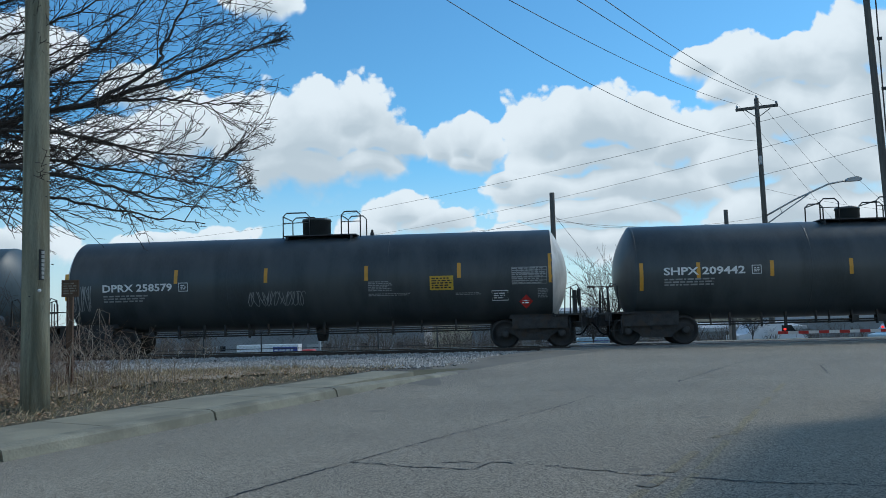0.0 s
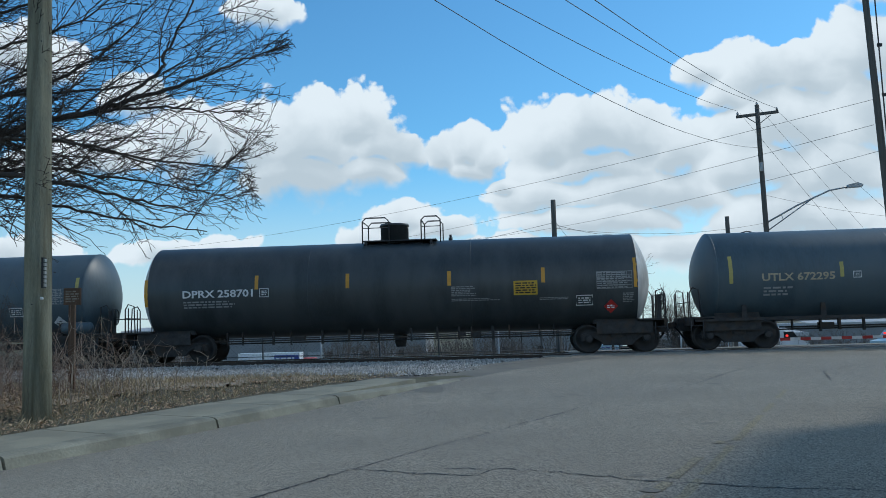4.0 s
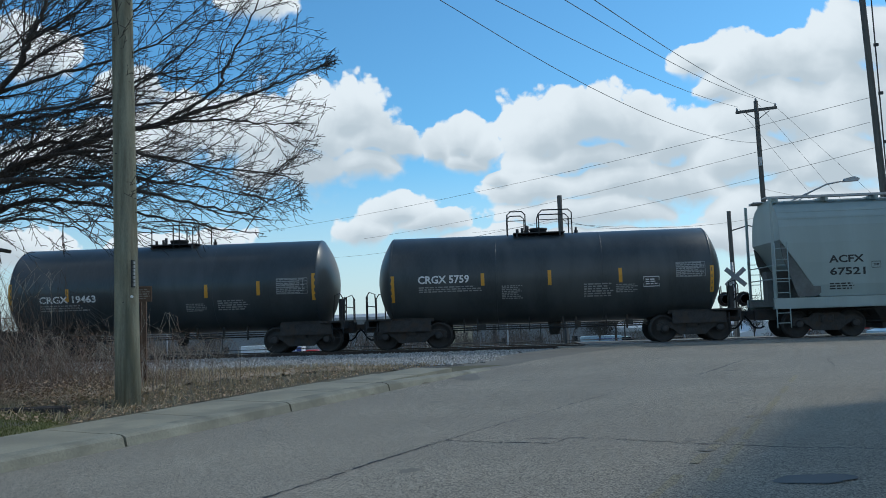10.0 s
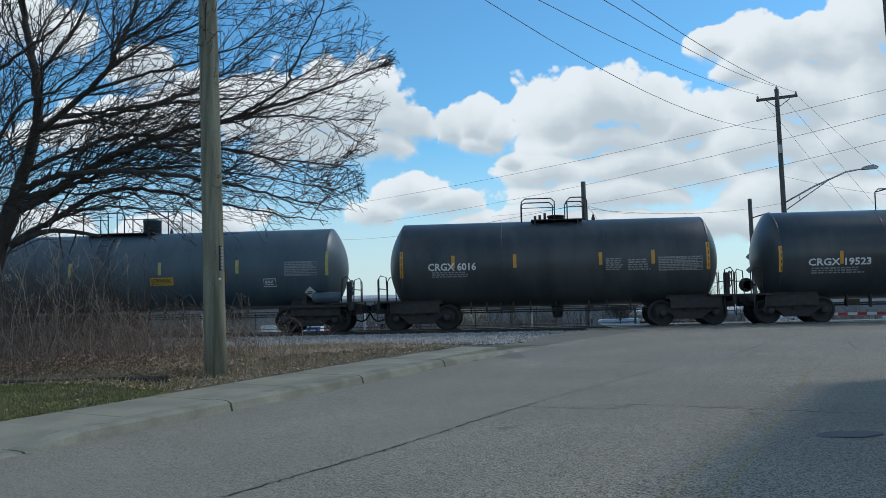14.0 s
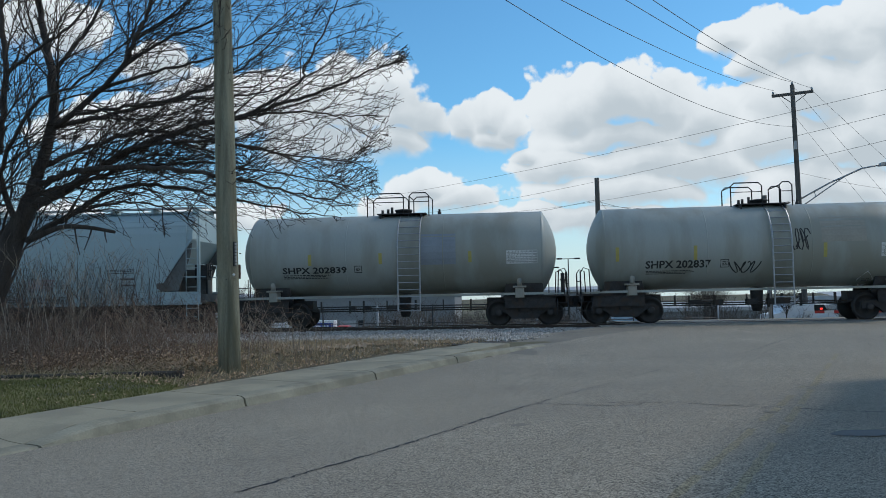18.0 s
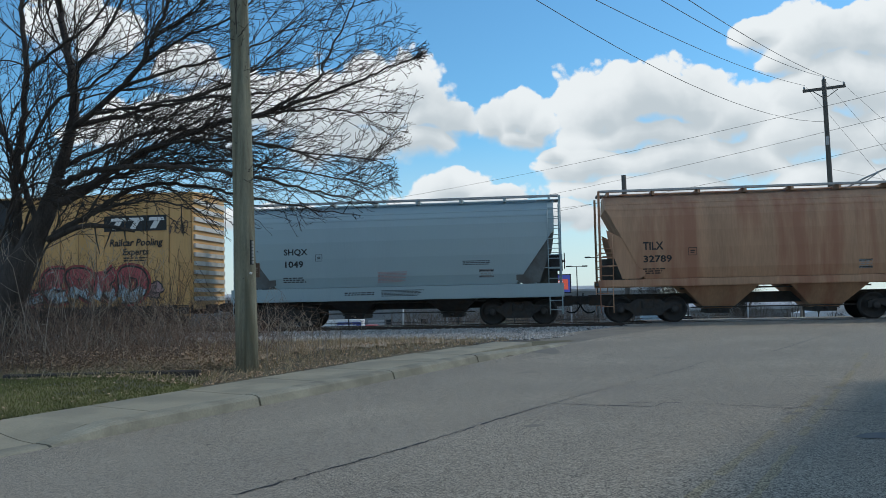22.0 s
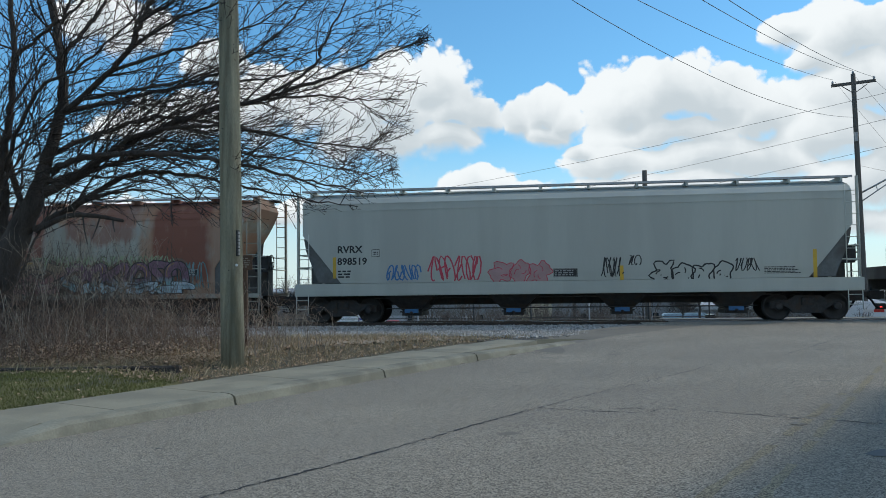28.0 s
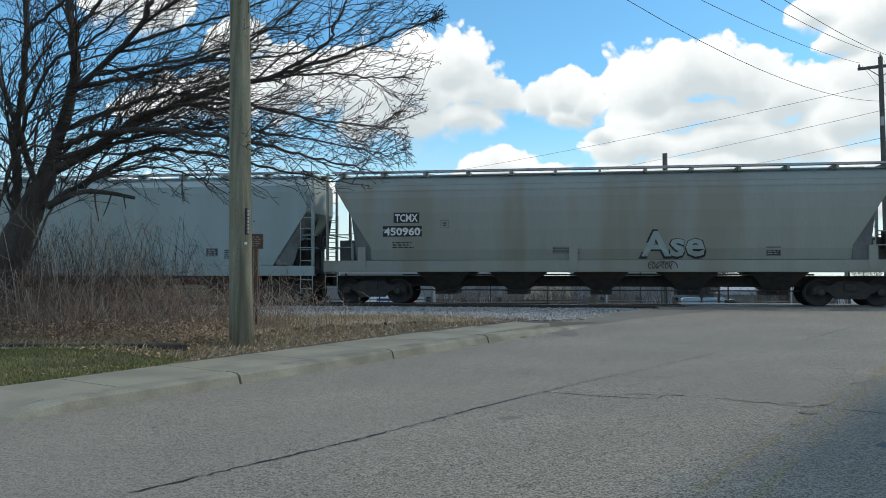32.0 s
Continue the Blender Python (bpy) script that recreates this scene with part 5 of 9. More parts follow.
limb(((-10.35, 13.3, 4.58), (-9.55, 14.0, 4.96), (-8.58, 14.5, 5.30), (-7.64, 14.9, 5.75), (-6.72, 15.1, 6.46), (-6.01, 15.2, 7.34)), 0.065, 0.009)
limb(((-8.58, 14.5, 5.30), (-7.44, 15.0, 5.46), (-6.31, 15.3, 5.70), (-5.11, 15.4, 6.32)), 0.038, 0.007)
limb(((-10.64, 13.4, 3.84), (-10.14, 14.2, 4.34), (-9.31, 15.0, 4.79), (-8.14, 15.5, 4.70), (-6.74, 15.8, 4.37), (-5.15, 15.9, 4.12), (-4.42, 15.9, 3.91)), 0.065, 0.007)
limb(((-10.70, 13.3, 3.28), (-10.28, 14.0, 3.57), (-9.47, 14.8, 3.99), (-8.28, 15.2, 4.11), (-7.11, 15.4, 3.96), (-5.80, 15.5, 3.73), (-4.73, 15.6, 3.46)), 0.065, 0.007)
limb(((-10.11, 13.6, 2.93), (-9.02, 13.4, 3.09), (-8.02, 13.2, 2.92), (-7.49, 13.1, 2.61)), 0.035, 0.007)
limb(((-11.48, 13.2, 3.52), (-10.72, 12.6, 4.36), (-10.02, 12.2, 4.87), (-9.25, 12.0, 5.08), (-8.45, 11.9, 5.61), (-7.67, 11.8, 6.18)), 0.055, 0.012)
limb(((-9.77, 13.0, 4.76), (-8.60, 12.6, 4.77), (-7.39, 12.3, 4.84), (-6.30, 12.2, 5.15), (-5.38, 12.2, 5.29)), 0.045, 0.007)
limb(((-8.76, 12.7, 5.49), (-8.01, 13.0, 6.11), (-7.13, 13.3, 6.57), (-6.41, 13.5, 7.35)), 0.042, 0.012)
limb(((-8.38, 12.5, 5.98), (-7.69, 12.8, 6.56), (-7.11, 13.0, 7.44)), 0.035, 0.012)
limb(((-11.19, 13.0, 5.55), (-10.50, 12.8, 5.95), (-9.70, 12.6, 6.32), (-8.97, 12.5, 7.08)), 0.045, 0.02)
limb(((-11.95, 13.5, 0.58), (-11.84, 13.6, 1.91), (-11.61, 13.8, 3.03), (-11.56, 13.9, 3.96), (-11.25, 14.0, 4.88)), 0.05, 0.012)
limb(((-12.20, 13.6, 0.58), (-11.90, 13.2, 1.90), (-11.36, 12.8, 2.93), (-10.54, 12.5, 3.81), (-9.97, 12.3, 4.27)), 0.05, 0.012)
limb(((-11.73, 13.8, 1.24), (-11.50, 14.2, 2.26), (-11.13, 14.4, 3.19), (-10.44, 14.5, 3.64)), 0.035, 0.01)
limb(((-11.58, 13.3, 2.00), (-11.56, 13.0, 2.96), (-10.72, 12.6, 3.41), (-9.76, 12.3, 3.13), (-8.95, 12.2, 2.68)), 0.045, 0.008)


def in_crown(p):
    """The crown ends in a ragged front over the road and hangs low towards it."""
    front = -4.45 + 0.90 * math.exp(-((p.z - 5.9) / 1.1) ** 2) + 0.12 * math.sin(5 * p.z + 3 * p.y)
    return p.x < front and p.z > 2.25 + 0.11 * (p.x + 9)


def bare_tree(limbs, seed, twig_len=1.0, lean=Vector((0.55, 0.05, 0.10)), dense=1.0, inside=None, finest=0.0045):
    """Limbs along given curves, with three orders of finer branches: side shoots, twigs and short spurs."""
    rng = random.Random(seed)
    thick, thin = Shape(), Shape()

    def shoot(p, d, length, r, order):
        n = {1: 6, 2: 4, 3: 2}[order]
        pts, dirn = [p], d.normalized()
        turn = Vector((rng.uniform(-1, 1), rng.uniform(-1, 1), rng.uniform(-0.6, 1))) * 0.11
        for k in range(n):
            wob = Vector((rng.uniform(-1, 1), rng.uniform(-1, 1), rng.uniform(-1, 1))) * (0.12 if order < 3 else 0.2)
            dirn = (dirn + wob + turn + lean * 0.11).normalized()
            q = pts[-1] + dirn * (length / n)
            if inside and not inside(q):
                break
            pts.append(q)
        n = len(pts) - 1
        if n < 1:
            return
        (thick if order < 2 else thin).tube(pts, r, 5 if order < 2 else 3, max(finest, r * 0.45), caps=False)
        if order >= 3:
            return
        kids = max(2, int(length * ({1: 5.2, 2: 7.5}[order]) * dense))
        flip = rng.choice((-1, 1))
        plane = dirn.cross(Vector((rng.uniform(-1, 1), rng.uniform(-1, 1), rng.uniform(-1, 1)))).normalized()
        for k in range(kids):
            u = min(0.999, 0.12 + 0.88 * (k + rng.random()) / kids)
            i = min(n - 1, int(u * n))
            q = pts[i].lerp(pts[i + 1], u * n - i)
            along = (pts[i + 1] - pts[i]).normalized()
            side = (plane * flip + Vector((rng.uniform(-1, 1), rng.uniform(-1, 1), rng.uniform(-1, 1))) * 0.6).normalized()
            flip = -flip
            dd = along * rng.uniform(0.7, 1.1) + side * rng.uniform(0.45, 0.95)
            if order == 1:
                shoot(q, dd, length * rng.uniform(0.35, 0.80) * (1.15 - 0.55 * u), max(0.0062, r * rng.uniform(0.36, 0.55)), 2)
            else:
                shoot(q, dd, twig_len * rng.uniform(0.05, 0.20), max(finest, 0.005), 3)

    for li, (pts, r0, r1) in enumerate(limbs):
        path = smooth_path(pts, 6)
        n = len(path) - 1
        wobbly = [q + Vector((rng.uniform(-1, 1), rng.uniform(-1, 1), rng.uniform(-1, 1))) * (0.025 if 0 < k < n else 0) for k, q in enumerate(path)]
        thick.tube(wobbly, r0 * (1.0 if li == 0 else 0.82), 10 if r0 > 0.1 else 7, r1 * 0.82)
        total = sum((b - a).length for a, b in zip(path, path[1:]))
        first = 0.8 if li == 0 else 0.12
        m = int(total * (1 - first) * 4.5 * dense)
        for k in range(m):
            u = first + (1 - first) * (k + rng.random()) / m
            i = min(n - 1, int(u * n))
            q = wobbly[i]
            # the crown thins out at its upper front
            if inside and q.x > -7.4 and q.z > 5.0 and rng.random() < 0.5:
                continue
            along = (wobbly[i + 1] - wobbly[i]).normalized()
            side = along.cross(Vector((rng.uniform(-1, 1), rng.uniform(-1, 1), rng.uniform(-1, 1)))).normalized()
            r = r0 + (r1 - r0) * u
            shoot(q, along * rng.uniform(0.6, 1.1) + side * rng.uniform(0.45, 1.1), twig_len * rng.uniform(0.5, 2.2) * (1.15 - 0.35 * u), max(0.0095, min(0.022, r * rng.uniform(0.22, 0.40))), 1)
    return thick, thin


tree = thing("tree", "large bare spreading tree with dark grey bark", "tree", (0, 0, 0))
th, tn = bare_tree(TREE_LIMBS, 7, inside=in_crown)
part("trunk", th, BARK, tree)
part("crown", tn, TWIG, tree, "fine bare twigs")
stub = Shape().tube(smooth_path(((-10.85, 13.3, 2.40), (-10.23, 13.3, 2.63), (-9.66, 13.3, 2.61), (-9.14, 13.3, 2.51)), 4), 0.06, 7, 0.032)
for x, z, dx, dz in ((-9.95, 2.63, 0.16, -0.55), (-9.6, 2.60, -0.10, -0.42), (-10.15, 2.65, 0.22, 0.30), (-9.35, 2.55, 0.10, -0.25)):
    stub.tube([(x, 13.3, z), (x + dx * 0.4, 13.25, z + dz * 0.5), (x + dx, 13.2, z + dz)], 0.018, 5, 0.008)
part("dead_branch", stub, BARK, tree, "broken dead branch")


def thicket(name, count, region, hmin, hmax, material, label, seed, arch=0.5, forks=3):
    """Arching bare stems in a tangle."""
    rng = random.Random(seed)
    sh = Shape()
    for _ in range(count):
        x, y = region(rng)
        z = verge_z(x, y) - 0.02
        h = rng.uniform(hmin, hmax)
        a = rng.random() * 6.283
        bend = arch * h * rng.uniform(0.2, 1.2)
        dx, dy = math.cos(a) * bend, math.sin(a) * bend
        pts = [Vector((x, y, z)), Vector((x + dx * 0.12, y + dy * 0.12, z + h * 0.4)), Vector((x + dx * 0.4, y + dy * 0.4, z + h * 0.8)), Vector((x + dx * 0.75, y + dy * 0.75, z + h * 0.98)), Vector((x + dx, y + dy, z + h * rng.uniform(0.8, 1.0)))]
        r = rng.uniform(0.004, 0.008)
        sh.tube(pts, r, 3, 0.002, caps=False)
        for _ in range(forks):
            i = rng.randint(1, 3)
            p = pts[i].lerp(pts[i + 1], rng.random())
            q = p + Vector((rng.uniform(-0.3, 0.3), rng.uniform(-0.3, 0.3), rng.uniform(0.05, 0.35))) * (0.6 + 0.3 * h)
            m = p.lerp(q, 0.5) + Vector((rng.uniform(-0.06, 0.06), rng.uniform(-0.06, 0.06), rng.uniform(-0.02, 0.08)))
            sh.tube([p, m, q], r * 0.6, 3, 0.0015, caps=False)
    return tagged(part(name, sh, material), label, "bush", kind="stuff")


def in_bush(rng):
    while True:
        x, y = rng.uniform(-15.5, -6.7), rng.uniform(10.2, 15.5)
        if y > 10.5 + 0.45 * max(0, x + 9.3) and sn(x, y)[1] < KERB_N - 1.9:
            return x, y


def in_front(rng):
    while True:
        x, y = -12 + 7.0 * rng.random() ** 1.5, rng.uniform(10.6, 15.5)
        if sn(x, y)[1] < KERB_N - 1.7 and y > 10.9 + 0.5 * max(0, x + 8.5):
            return x, y


def tangle(name, count, region, material, label, seed, span=(0.5, 1.6), high=(0.2, 1.0)):
    """Canes that arch over and lie across one another."""
    rng = random.Random(seed)
    sh = Shape()
    for _ in range(count):
        x, y = region(rng)
        z, a = verge_z(x, y), rng.random() * 6.283
        ln, hh = rng.uniform(*span), rng.uniform(*high)
        c, d = math.cos(a) * ln, math.sin(a) * ln * 0.6
        k = [Vector((x, y, z)), Vector((x + c * rng.uniform(0.15, 0.4), y + d * 0.25, z + hh * rng.uniform(0.45, 0.75))), Vector((x + c * 0.5, y + d * 0.5, z + hh)), Vector((x + c * 0.85, y + d * 0.85, z + hh * rng.uniform(0.5, 0.95))), Vector((x + c * 1.15, y + d * 1.15, z + hh * rng.uniform(0.1, 0.8)))]
        for q in k[1:]:
            q += Vector((rng.uniform(-0.06, 0.06), rng.uniform(-0.06, 0.06), rng.uniform(-0.05, 0.05)))
        sh.tube(k, rng.uniform(0.003, 0.0065), 3, 0.0018, caps=False)
        for _ in range(2):
            p = k[rng.randint(1, 3)]
            sh.tube([p, p + Vector((rng.uniform(-0.25, 0.25), rng.uniform(-0.2, 0.2), rng.uniform(-0.1, 0.3)))], 0.0028, 3, 0.0014, caps=False)
    return tagged(part(name, sh, material), label, "bush", kind="stuff")


thicket("thicket", 210, in_bush, 0.4, 1.2, STEM, "brown bare thicket of thin arching stems", 31, 1.0, 6)
tangle("bramble", 1050, in_bush, STEM, "tangled red-brown canes on the verge", 35)
tangle("bramble", 260, in_bush, STEM_GREY, "pale dead canes among the brown thicket", 36, (0.6, 1.6), (0.4, 1.3))
thicket("tall_stems", 80, lambda r: (r.uniform(-15, -9.2), r.uniform(11.0, 16.0)), 1.3, 2.6, STEM_GREY, "tall grey bare stems beneath the tree", 32, 0.45, 6)
thicket("dry_weeds", 420, in_front, 0.2, 0.75, STEM_GREY, "thin dry weed stalks on the verge", 33, 0.6, 3)
tangle("bramble", 700, lambda r: (r.uniform(-14.8, -9.0), r.uniform(12.3, 15.6)), BRUSH, "tall brown brush beneath the tree", 37, (0.6, 1.9), (0.9, 2.1))
rng = random.Random(34)
# dark bars on the lawn edge, added for the shade beneath the thicket
shade_strip = thing("timber_edging", "dark strip added for the shade under the thicket's edge", "timber", (-8.9, 10.15, verge_z(-8.9, 10.15)), rz=0.18)
for k in range(3):
    part("timber", Shape().cbox(-2.3 + 1.55 * k, -0.85 + 1.55 * k, -0.06, 0.06, -0.05, 0.07, 0.02), BARK, shade_strip)

# ---- beyond the track ----
def far_z(x, y):
    return ground_z(x, y)


def wire(name, a, b, sag, r, label="thin black overhead service wire", n=14):
    A, B = Vector(a), Vector(b)
    pts = [A.lerp(B, k / n) - Vector((0, 0, sag * 4 * (k / n) * (1 - k / n))) for k in range(n + 1)]
    return tagged(part(name, Shape().tube(pts, r, 5), WIRE), label, "wire", "overhead wires")


far_pole = thing("power_pole", "tall dark wooden power pole with a crossarm", "utility pole", (18.2, 61.5, -3.0))
part("pole", pole_shape((0.35, 0, -2.5), (0, 0, 18.9), 0.22, 0.15), POLE_DARK, far_pole)
part("crossarm", Shape().cbox(-1.45, 1.45, -0.08, 0.08, -0.10, 0.10, 0.02), POLE_DARK, far_pole, at=(0, 0, 18.25)).rotation_euler = (0, radians(-5), 0)
for x in (-1.35, 0.0, 1.35):
    part("insulator", Shape().lathe([(18.35 if x else 18.9, 0.0), (18.35 if x else 18.9, 0.05), ((18.45 if x else 19.0), 0.09), ((18.55 if x else 19.1), 0.05), ((18.6 if x else 19.15), 0.0)], 10, "z", (x, 0, 0.088 * x)), GALV, far_pole)
s = Shape()
for sx in (-1, 1):
    s.tube([(sx * 0.9, -0.06, 18.15), (0, -0.1, 17.5)], 0.03, 5)
part("brace", s, POLE_DARK, far_pole)
arm = Shape().tube([(0.15, 0, 10.6), (2.2, -0.2, 11.7), (4.4, -0.4, 12.65), (5.6, -0.5, 12.85)], 0.06, 7).tube([(0.15, 0, 10.0), (1.6, -0.1, 11.0), (3.2, -0.3, 12.1)], 0.045, 6).tube([(1.2, -0.1, 11.1), (1.3, -0.1, 10.75)], 0.03, 5)
part("lamp_arm", arm, GALV, far_pole)
part("lamp_head", Shape().prism([(5.5, 12.75), (6.5, 12.80), (6.55, 12.95), (6.2, 13.10), (5.6, 12.98)], -0.75, -0.3), GALV, far_pole)
part("transformer_bracket", Shape().box(-0.1, 0.1, -0.3, -0.15, 14.2, 14.8), GALV, far_pole)

short_pole = thing("service_pole", "short dark wooden service pole beyond the track", "utility pole", (2.95, 47.2, -1.6))
part("pole", pole_shape((0, 0, -0.3), (-0.03, 0, 9.33), 0.16, 0.13), POLE_DARK, short_pole)
right_pole = thing("roadside_pole", "tall leaning dark pole with a cable guard", "utility pole", (18.45, 42.0, -0.9))
part("pole", pole_shape((0, 0, -0.3), (-0.72, 0, 18.8), 0.19, 0.14), POLE_DARK, right_pole)
s = Shape().tube([(-0.35 + 0.02 * k, -0.25, 19.0 - 1.45 * k) for k in range(14)], 0.035, 5)
for k in range(6):
    s.box(-0.42 + 0.06 * k, -0.20 + 0.06 * k, -0.27, -0.2, 17.0 - 2.4 * k, 17.15 - 2.4 * k)
part("cable_guard", s, STEEL, right_pole)
part("guy_wire", Shape().tube([(0.2, -0.3, 18.0), (1.0, -0.5, 11.0), (2.4, -1.0, 0.2)], 0.03, 5), WIRE, right_pole)

# power wires from the far pole to one behind the road, and thinner service wires
for far, near, sag in (((18.1, 61.5, 12.89), (-1.38, 26.0, 10.77), 1.0), ((16.9, 61.5, 15.53), (0.51, 26.0, 10.68), 0.35), ((18.2, 61.5, 16.1), (2.55, 26.0, 10.58), 0.35), ((19.55, 61.5, 15.62), (3.39, 26.0, 10.54), 0.35)):
    A, B = Vector(far), Vector(near)
    pts = [A.lerp(B, k / 12) - Vector((0, 0, sag * 4 * (k / 12) * (1 - k / 12))) for k in range(13)]
    d = (pts[-1] - pts[-2]).normalized()
    pts += [pts[-1] + d * 8, pts[-1] + d * 18 + Vector((0, 0, 1.0)), pts[-1] + d * 40 + Vector((0, 0, 3.0))]
    tagged(part("power_wire", Shape().tube(pts, 0.013, 6), WIRE), "black overhead power wire", "wire", "overhead wires")
for a, b, sag in (((-34.2, 90, 10.2), (17.85, 42.0, 11.23), 0.9), ((-14.6, 90, 9.8), (17.77, 42.0, 10.01), 0.5), ((-3.1, 90, 10.0), (18.08, 42.0, 8.78), 0.6), ((2.95, 47.2, 6.2), (18.2, 61.5, 7.6), 0.5), ((-30, 120, 10.5), (2.95, 47.2, 6.5), 0.9),
                  ((2.95, 47.2, 6.4), (8.6, 61.5, 7.15), 0.2), ((2.95, 47.2, 6.6), (7.2, 58, 3.2), 0.1), ((18.2, 61.5, 9.6), (34, 72, 8.6), 0.3), ((17.0, 61.5, 15.4), (26.5, 66, 5.0), 0.0), ((18.2, 61.5, 15.9), (28.5, 66, 5.0), 0.0), ((19.5, 61.5, 15.5), (31, 66, 6.0), 0.0)):
    wire("service_wire", a, b, sag, 0.010)

# fence along the far side
fence = thing("fence", "black chain-link fence along the far side of the track", "fence", (0, 45, -1.12))
for k in range(19):
    x = -46 + 3.05 * k
    part("post", Shape().tube([(x, 0, -0.2), (x, 0, 1.88)], 0.04 if k % 4 else 0.06, 8), FENCE_DARK if k % 3 else GALV, fence)
part("top_rail", Shape().tube([(-46, 0, 1.83), (9, 0, 1.83)], 0.035, 6), FENCE_DARK, fence)
part("middle_rail", Shape().tube([(-46, 0, 0.9), (9, 0, 0.9)], 0.02, 6), FENCE_DARK, fence)
s = Shape()
for k in range(280):
    x = -46 + 0.2 * k
    s.add([(x, 0.02, 0), (x + 0.006, 0.02, 0), (min(9, x + 1.8) + 0.006, 0.02, 1.8), (min(9, x + 1.8), 0.02, 1.8)], [(0, 1, 2, 3)])
    s.add([(x, 0.03, 1.8), (x + 0.006, 0.03, 1.8), (min(9, x + 1.8) + 0.006, 0.03, 0), (min(9, x + 1.8), 0.03, 0)], [(0, 1, 2, 3)])
tagged(part("chain_link", s, FENCE_DARK, fence), kind="stuff")


def scrub(count, x0, x1, y0, y1, h0, h1, seed, label):
    rng = random.Random(seed)
    sh = Shape()
    for _ in range(count):
        x, y = rng.uniform(x0, x1), rng.uniform(y0, y1)
        z = far_z(x, y) - 0.1
        h = rng.uniform(h0, h1)
        # a lane of low growth leaves the lorry behind in view
        if -0.33 < x / y < -0.205 and y < 110:
            h *= 0.3 if y < 66 else 0.12
        for _ in range(7):
            a, sp = rng.random() * 6.3, rng.uniform(0.1, 0.45) * h
            tip = Vector((x + math.cos(a) * sp, y + math.sin(a) * sp, z + h * rng.uniform(0.6, 1)))
            b = Vector((x, y, z))
            m = b.lerp(tip, 0.5) + Vector((0, 0, 0.12 * h))
            sh.tube([b, m, tip], 0.012 + 0.006 * h, 3, 0.006, caps=False)
            for _ in range(3):
                t2 = m.lerp(tip, rng.random())
                sh.tube([t2, t2 + Vector((rng.uniform(-0.3, 0.3), rng.uniform(-0.3, 0.3), rng.uniform(0.05, 0.4))) * h * 0.6], 0.010, 3, 0.005, caps=False)
    return tagged(part("scrub", sh, SCRUB), label, "shrubs", kind="stuff")


scrub(420, -58, 2, 47, 66, 0.8, 2.0, 51, "grey-brown bare scrub behind the fence")
scrub(420, -80, 6, 66, 105, 2.0, 4.6, 52, "grey-brown bare scrub and saplings farther off")
scrub(240, 10, 25, 60, 86, 1.0, 2.8, 54, "grey-brown bare scrub beside the far road")
scrub(260, -150, 110, 150, 230, 5, 9, 53, "distant bare woodland")

# bare trees beyond
def far_tree(x, y, h, seed, group="bare trees beyond the track"):
    rng = random.Random(seed)
    t = thing("far_tree", "small bare tree with a round open crown beyond the track", "tree", (x, y, far_z(x, y)), group)
    lim = [(((0, 0, -0.3), (0.05, 0, h * 0.2), (0, 0.05, h * 0.38)), 0.035 * h * 0.5, 0.02 * h * 0.5)]
    for k in range(9):
        a = k * 2.4
        lim.append((((0, 0, h * (0.25 + 0.015 * k)), (math.cos(a) * h * 0.15, math.sin(a) * h * 0.15, h * 0.55), (math.cos(a) * h * 0.26, math.sin(a) * h * 0.26, h * rng.uniform(0.75, 1.0))), 0.012 * h * 0.6, 0.006))
    a, b = bare_tree(lim, seed, twig_len=0.16 * h, lean=Vector((0, 0, 0.25)), dense=0.9, finest=0.006)
    part("trunk", a, BARK, t)
    part("crown", b, TWIG, t)
    return t


base_tree = far_tree(7.3, 60.0, 6.4, 61)
for x, y, k in ((11.4, 58, 0.55), (13.6, 72, 0.9), (5.4, 52.5, 0.45), (15.6, 56, 0.5), (-22, 62, 0.6), (9.2, 85, 1.0)):
    c = copy_thing(base_tree, pose(x, y, far_z(x, y), 0, 0, 40 * k * 7))
    c.scale = (k, k, k)

# crossing signal, gate, vehicles, building, light posts, board
signal = thing("crossing_signal", "crossing signal with crossed grey boards and a lit red lamp", "crossing signal", (8.94, 35.2, -0.55))
part("mast", Shape().tube([(0, 0, -0.2), (0, 0, 3.6)], 0.06, 10).box(-0.25, 0.25, -0.25, 0.25, -0.2, 0.15), GALV, signal)
for k in (1, -1):
    b = part("crossed_board", Shape().box(-0.52, 0.52, -0.015, 0.015, -0.095, 0.095), GALV, signal, at=(0.1, -0.09 - 0.02 * k, 2.98))
    b.rotation_euler = (0, k * 0.72, 0)
part("lamp_bar", Shape().box(-0.55, 0.75, -0.06, 0.0, 2.04, 2.12), STEEL, signal)
for x, m in ((-0.38, LAMP_RED), (0.38, GLASS)):
    part("lamp_hood", Shape().lathe([(-0.12, 0.30), (-0.11, 0.30), (-0.11, 0.0)], 20, "y", (x, 0, 2.08)), STEEL, signal)
    part("lamp_lens", Shape().lathe([(-0.14, 0.0), (-0.135, 0.15), (-0.12, 0.16), (-0.12, 0.0)], 18, "y", (x, 0, 2.08)), m, signal, "round red lamp")
    part("lamp_visor", Shape().lathe([(-0.35, 0.17), (-0.14, 0.17), (-0.14, 0.18), (-0.35, 0.18)], 18, "y", (x, 0, 2.08)), STEEL, signal)
gate = thing("crossing_gate", "lowered crossing gate arm with red and white stripes", "crossing gate", (20.5, 37.0, -0.9))
part("gate_post", Shape().cbox(-0.3, 0.3, -0.3, 0.3, -0.2, 1.3, 0.05), GALV, gate)
x = -9.6
k = 0
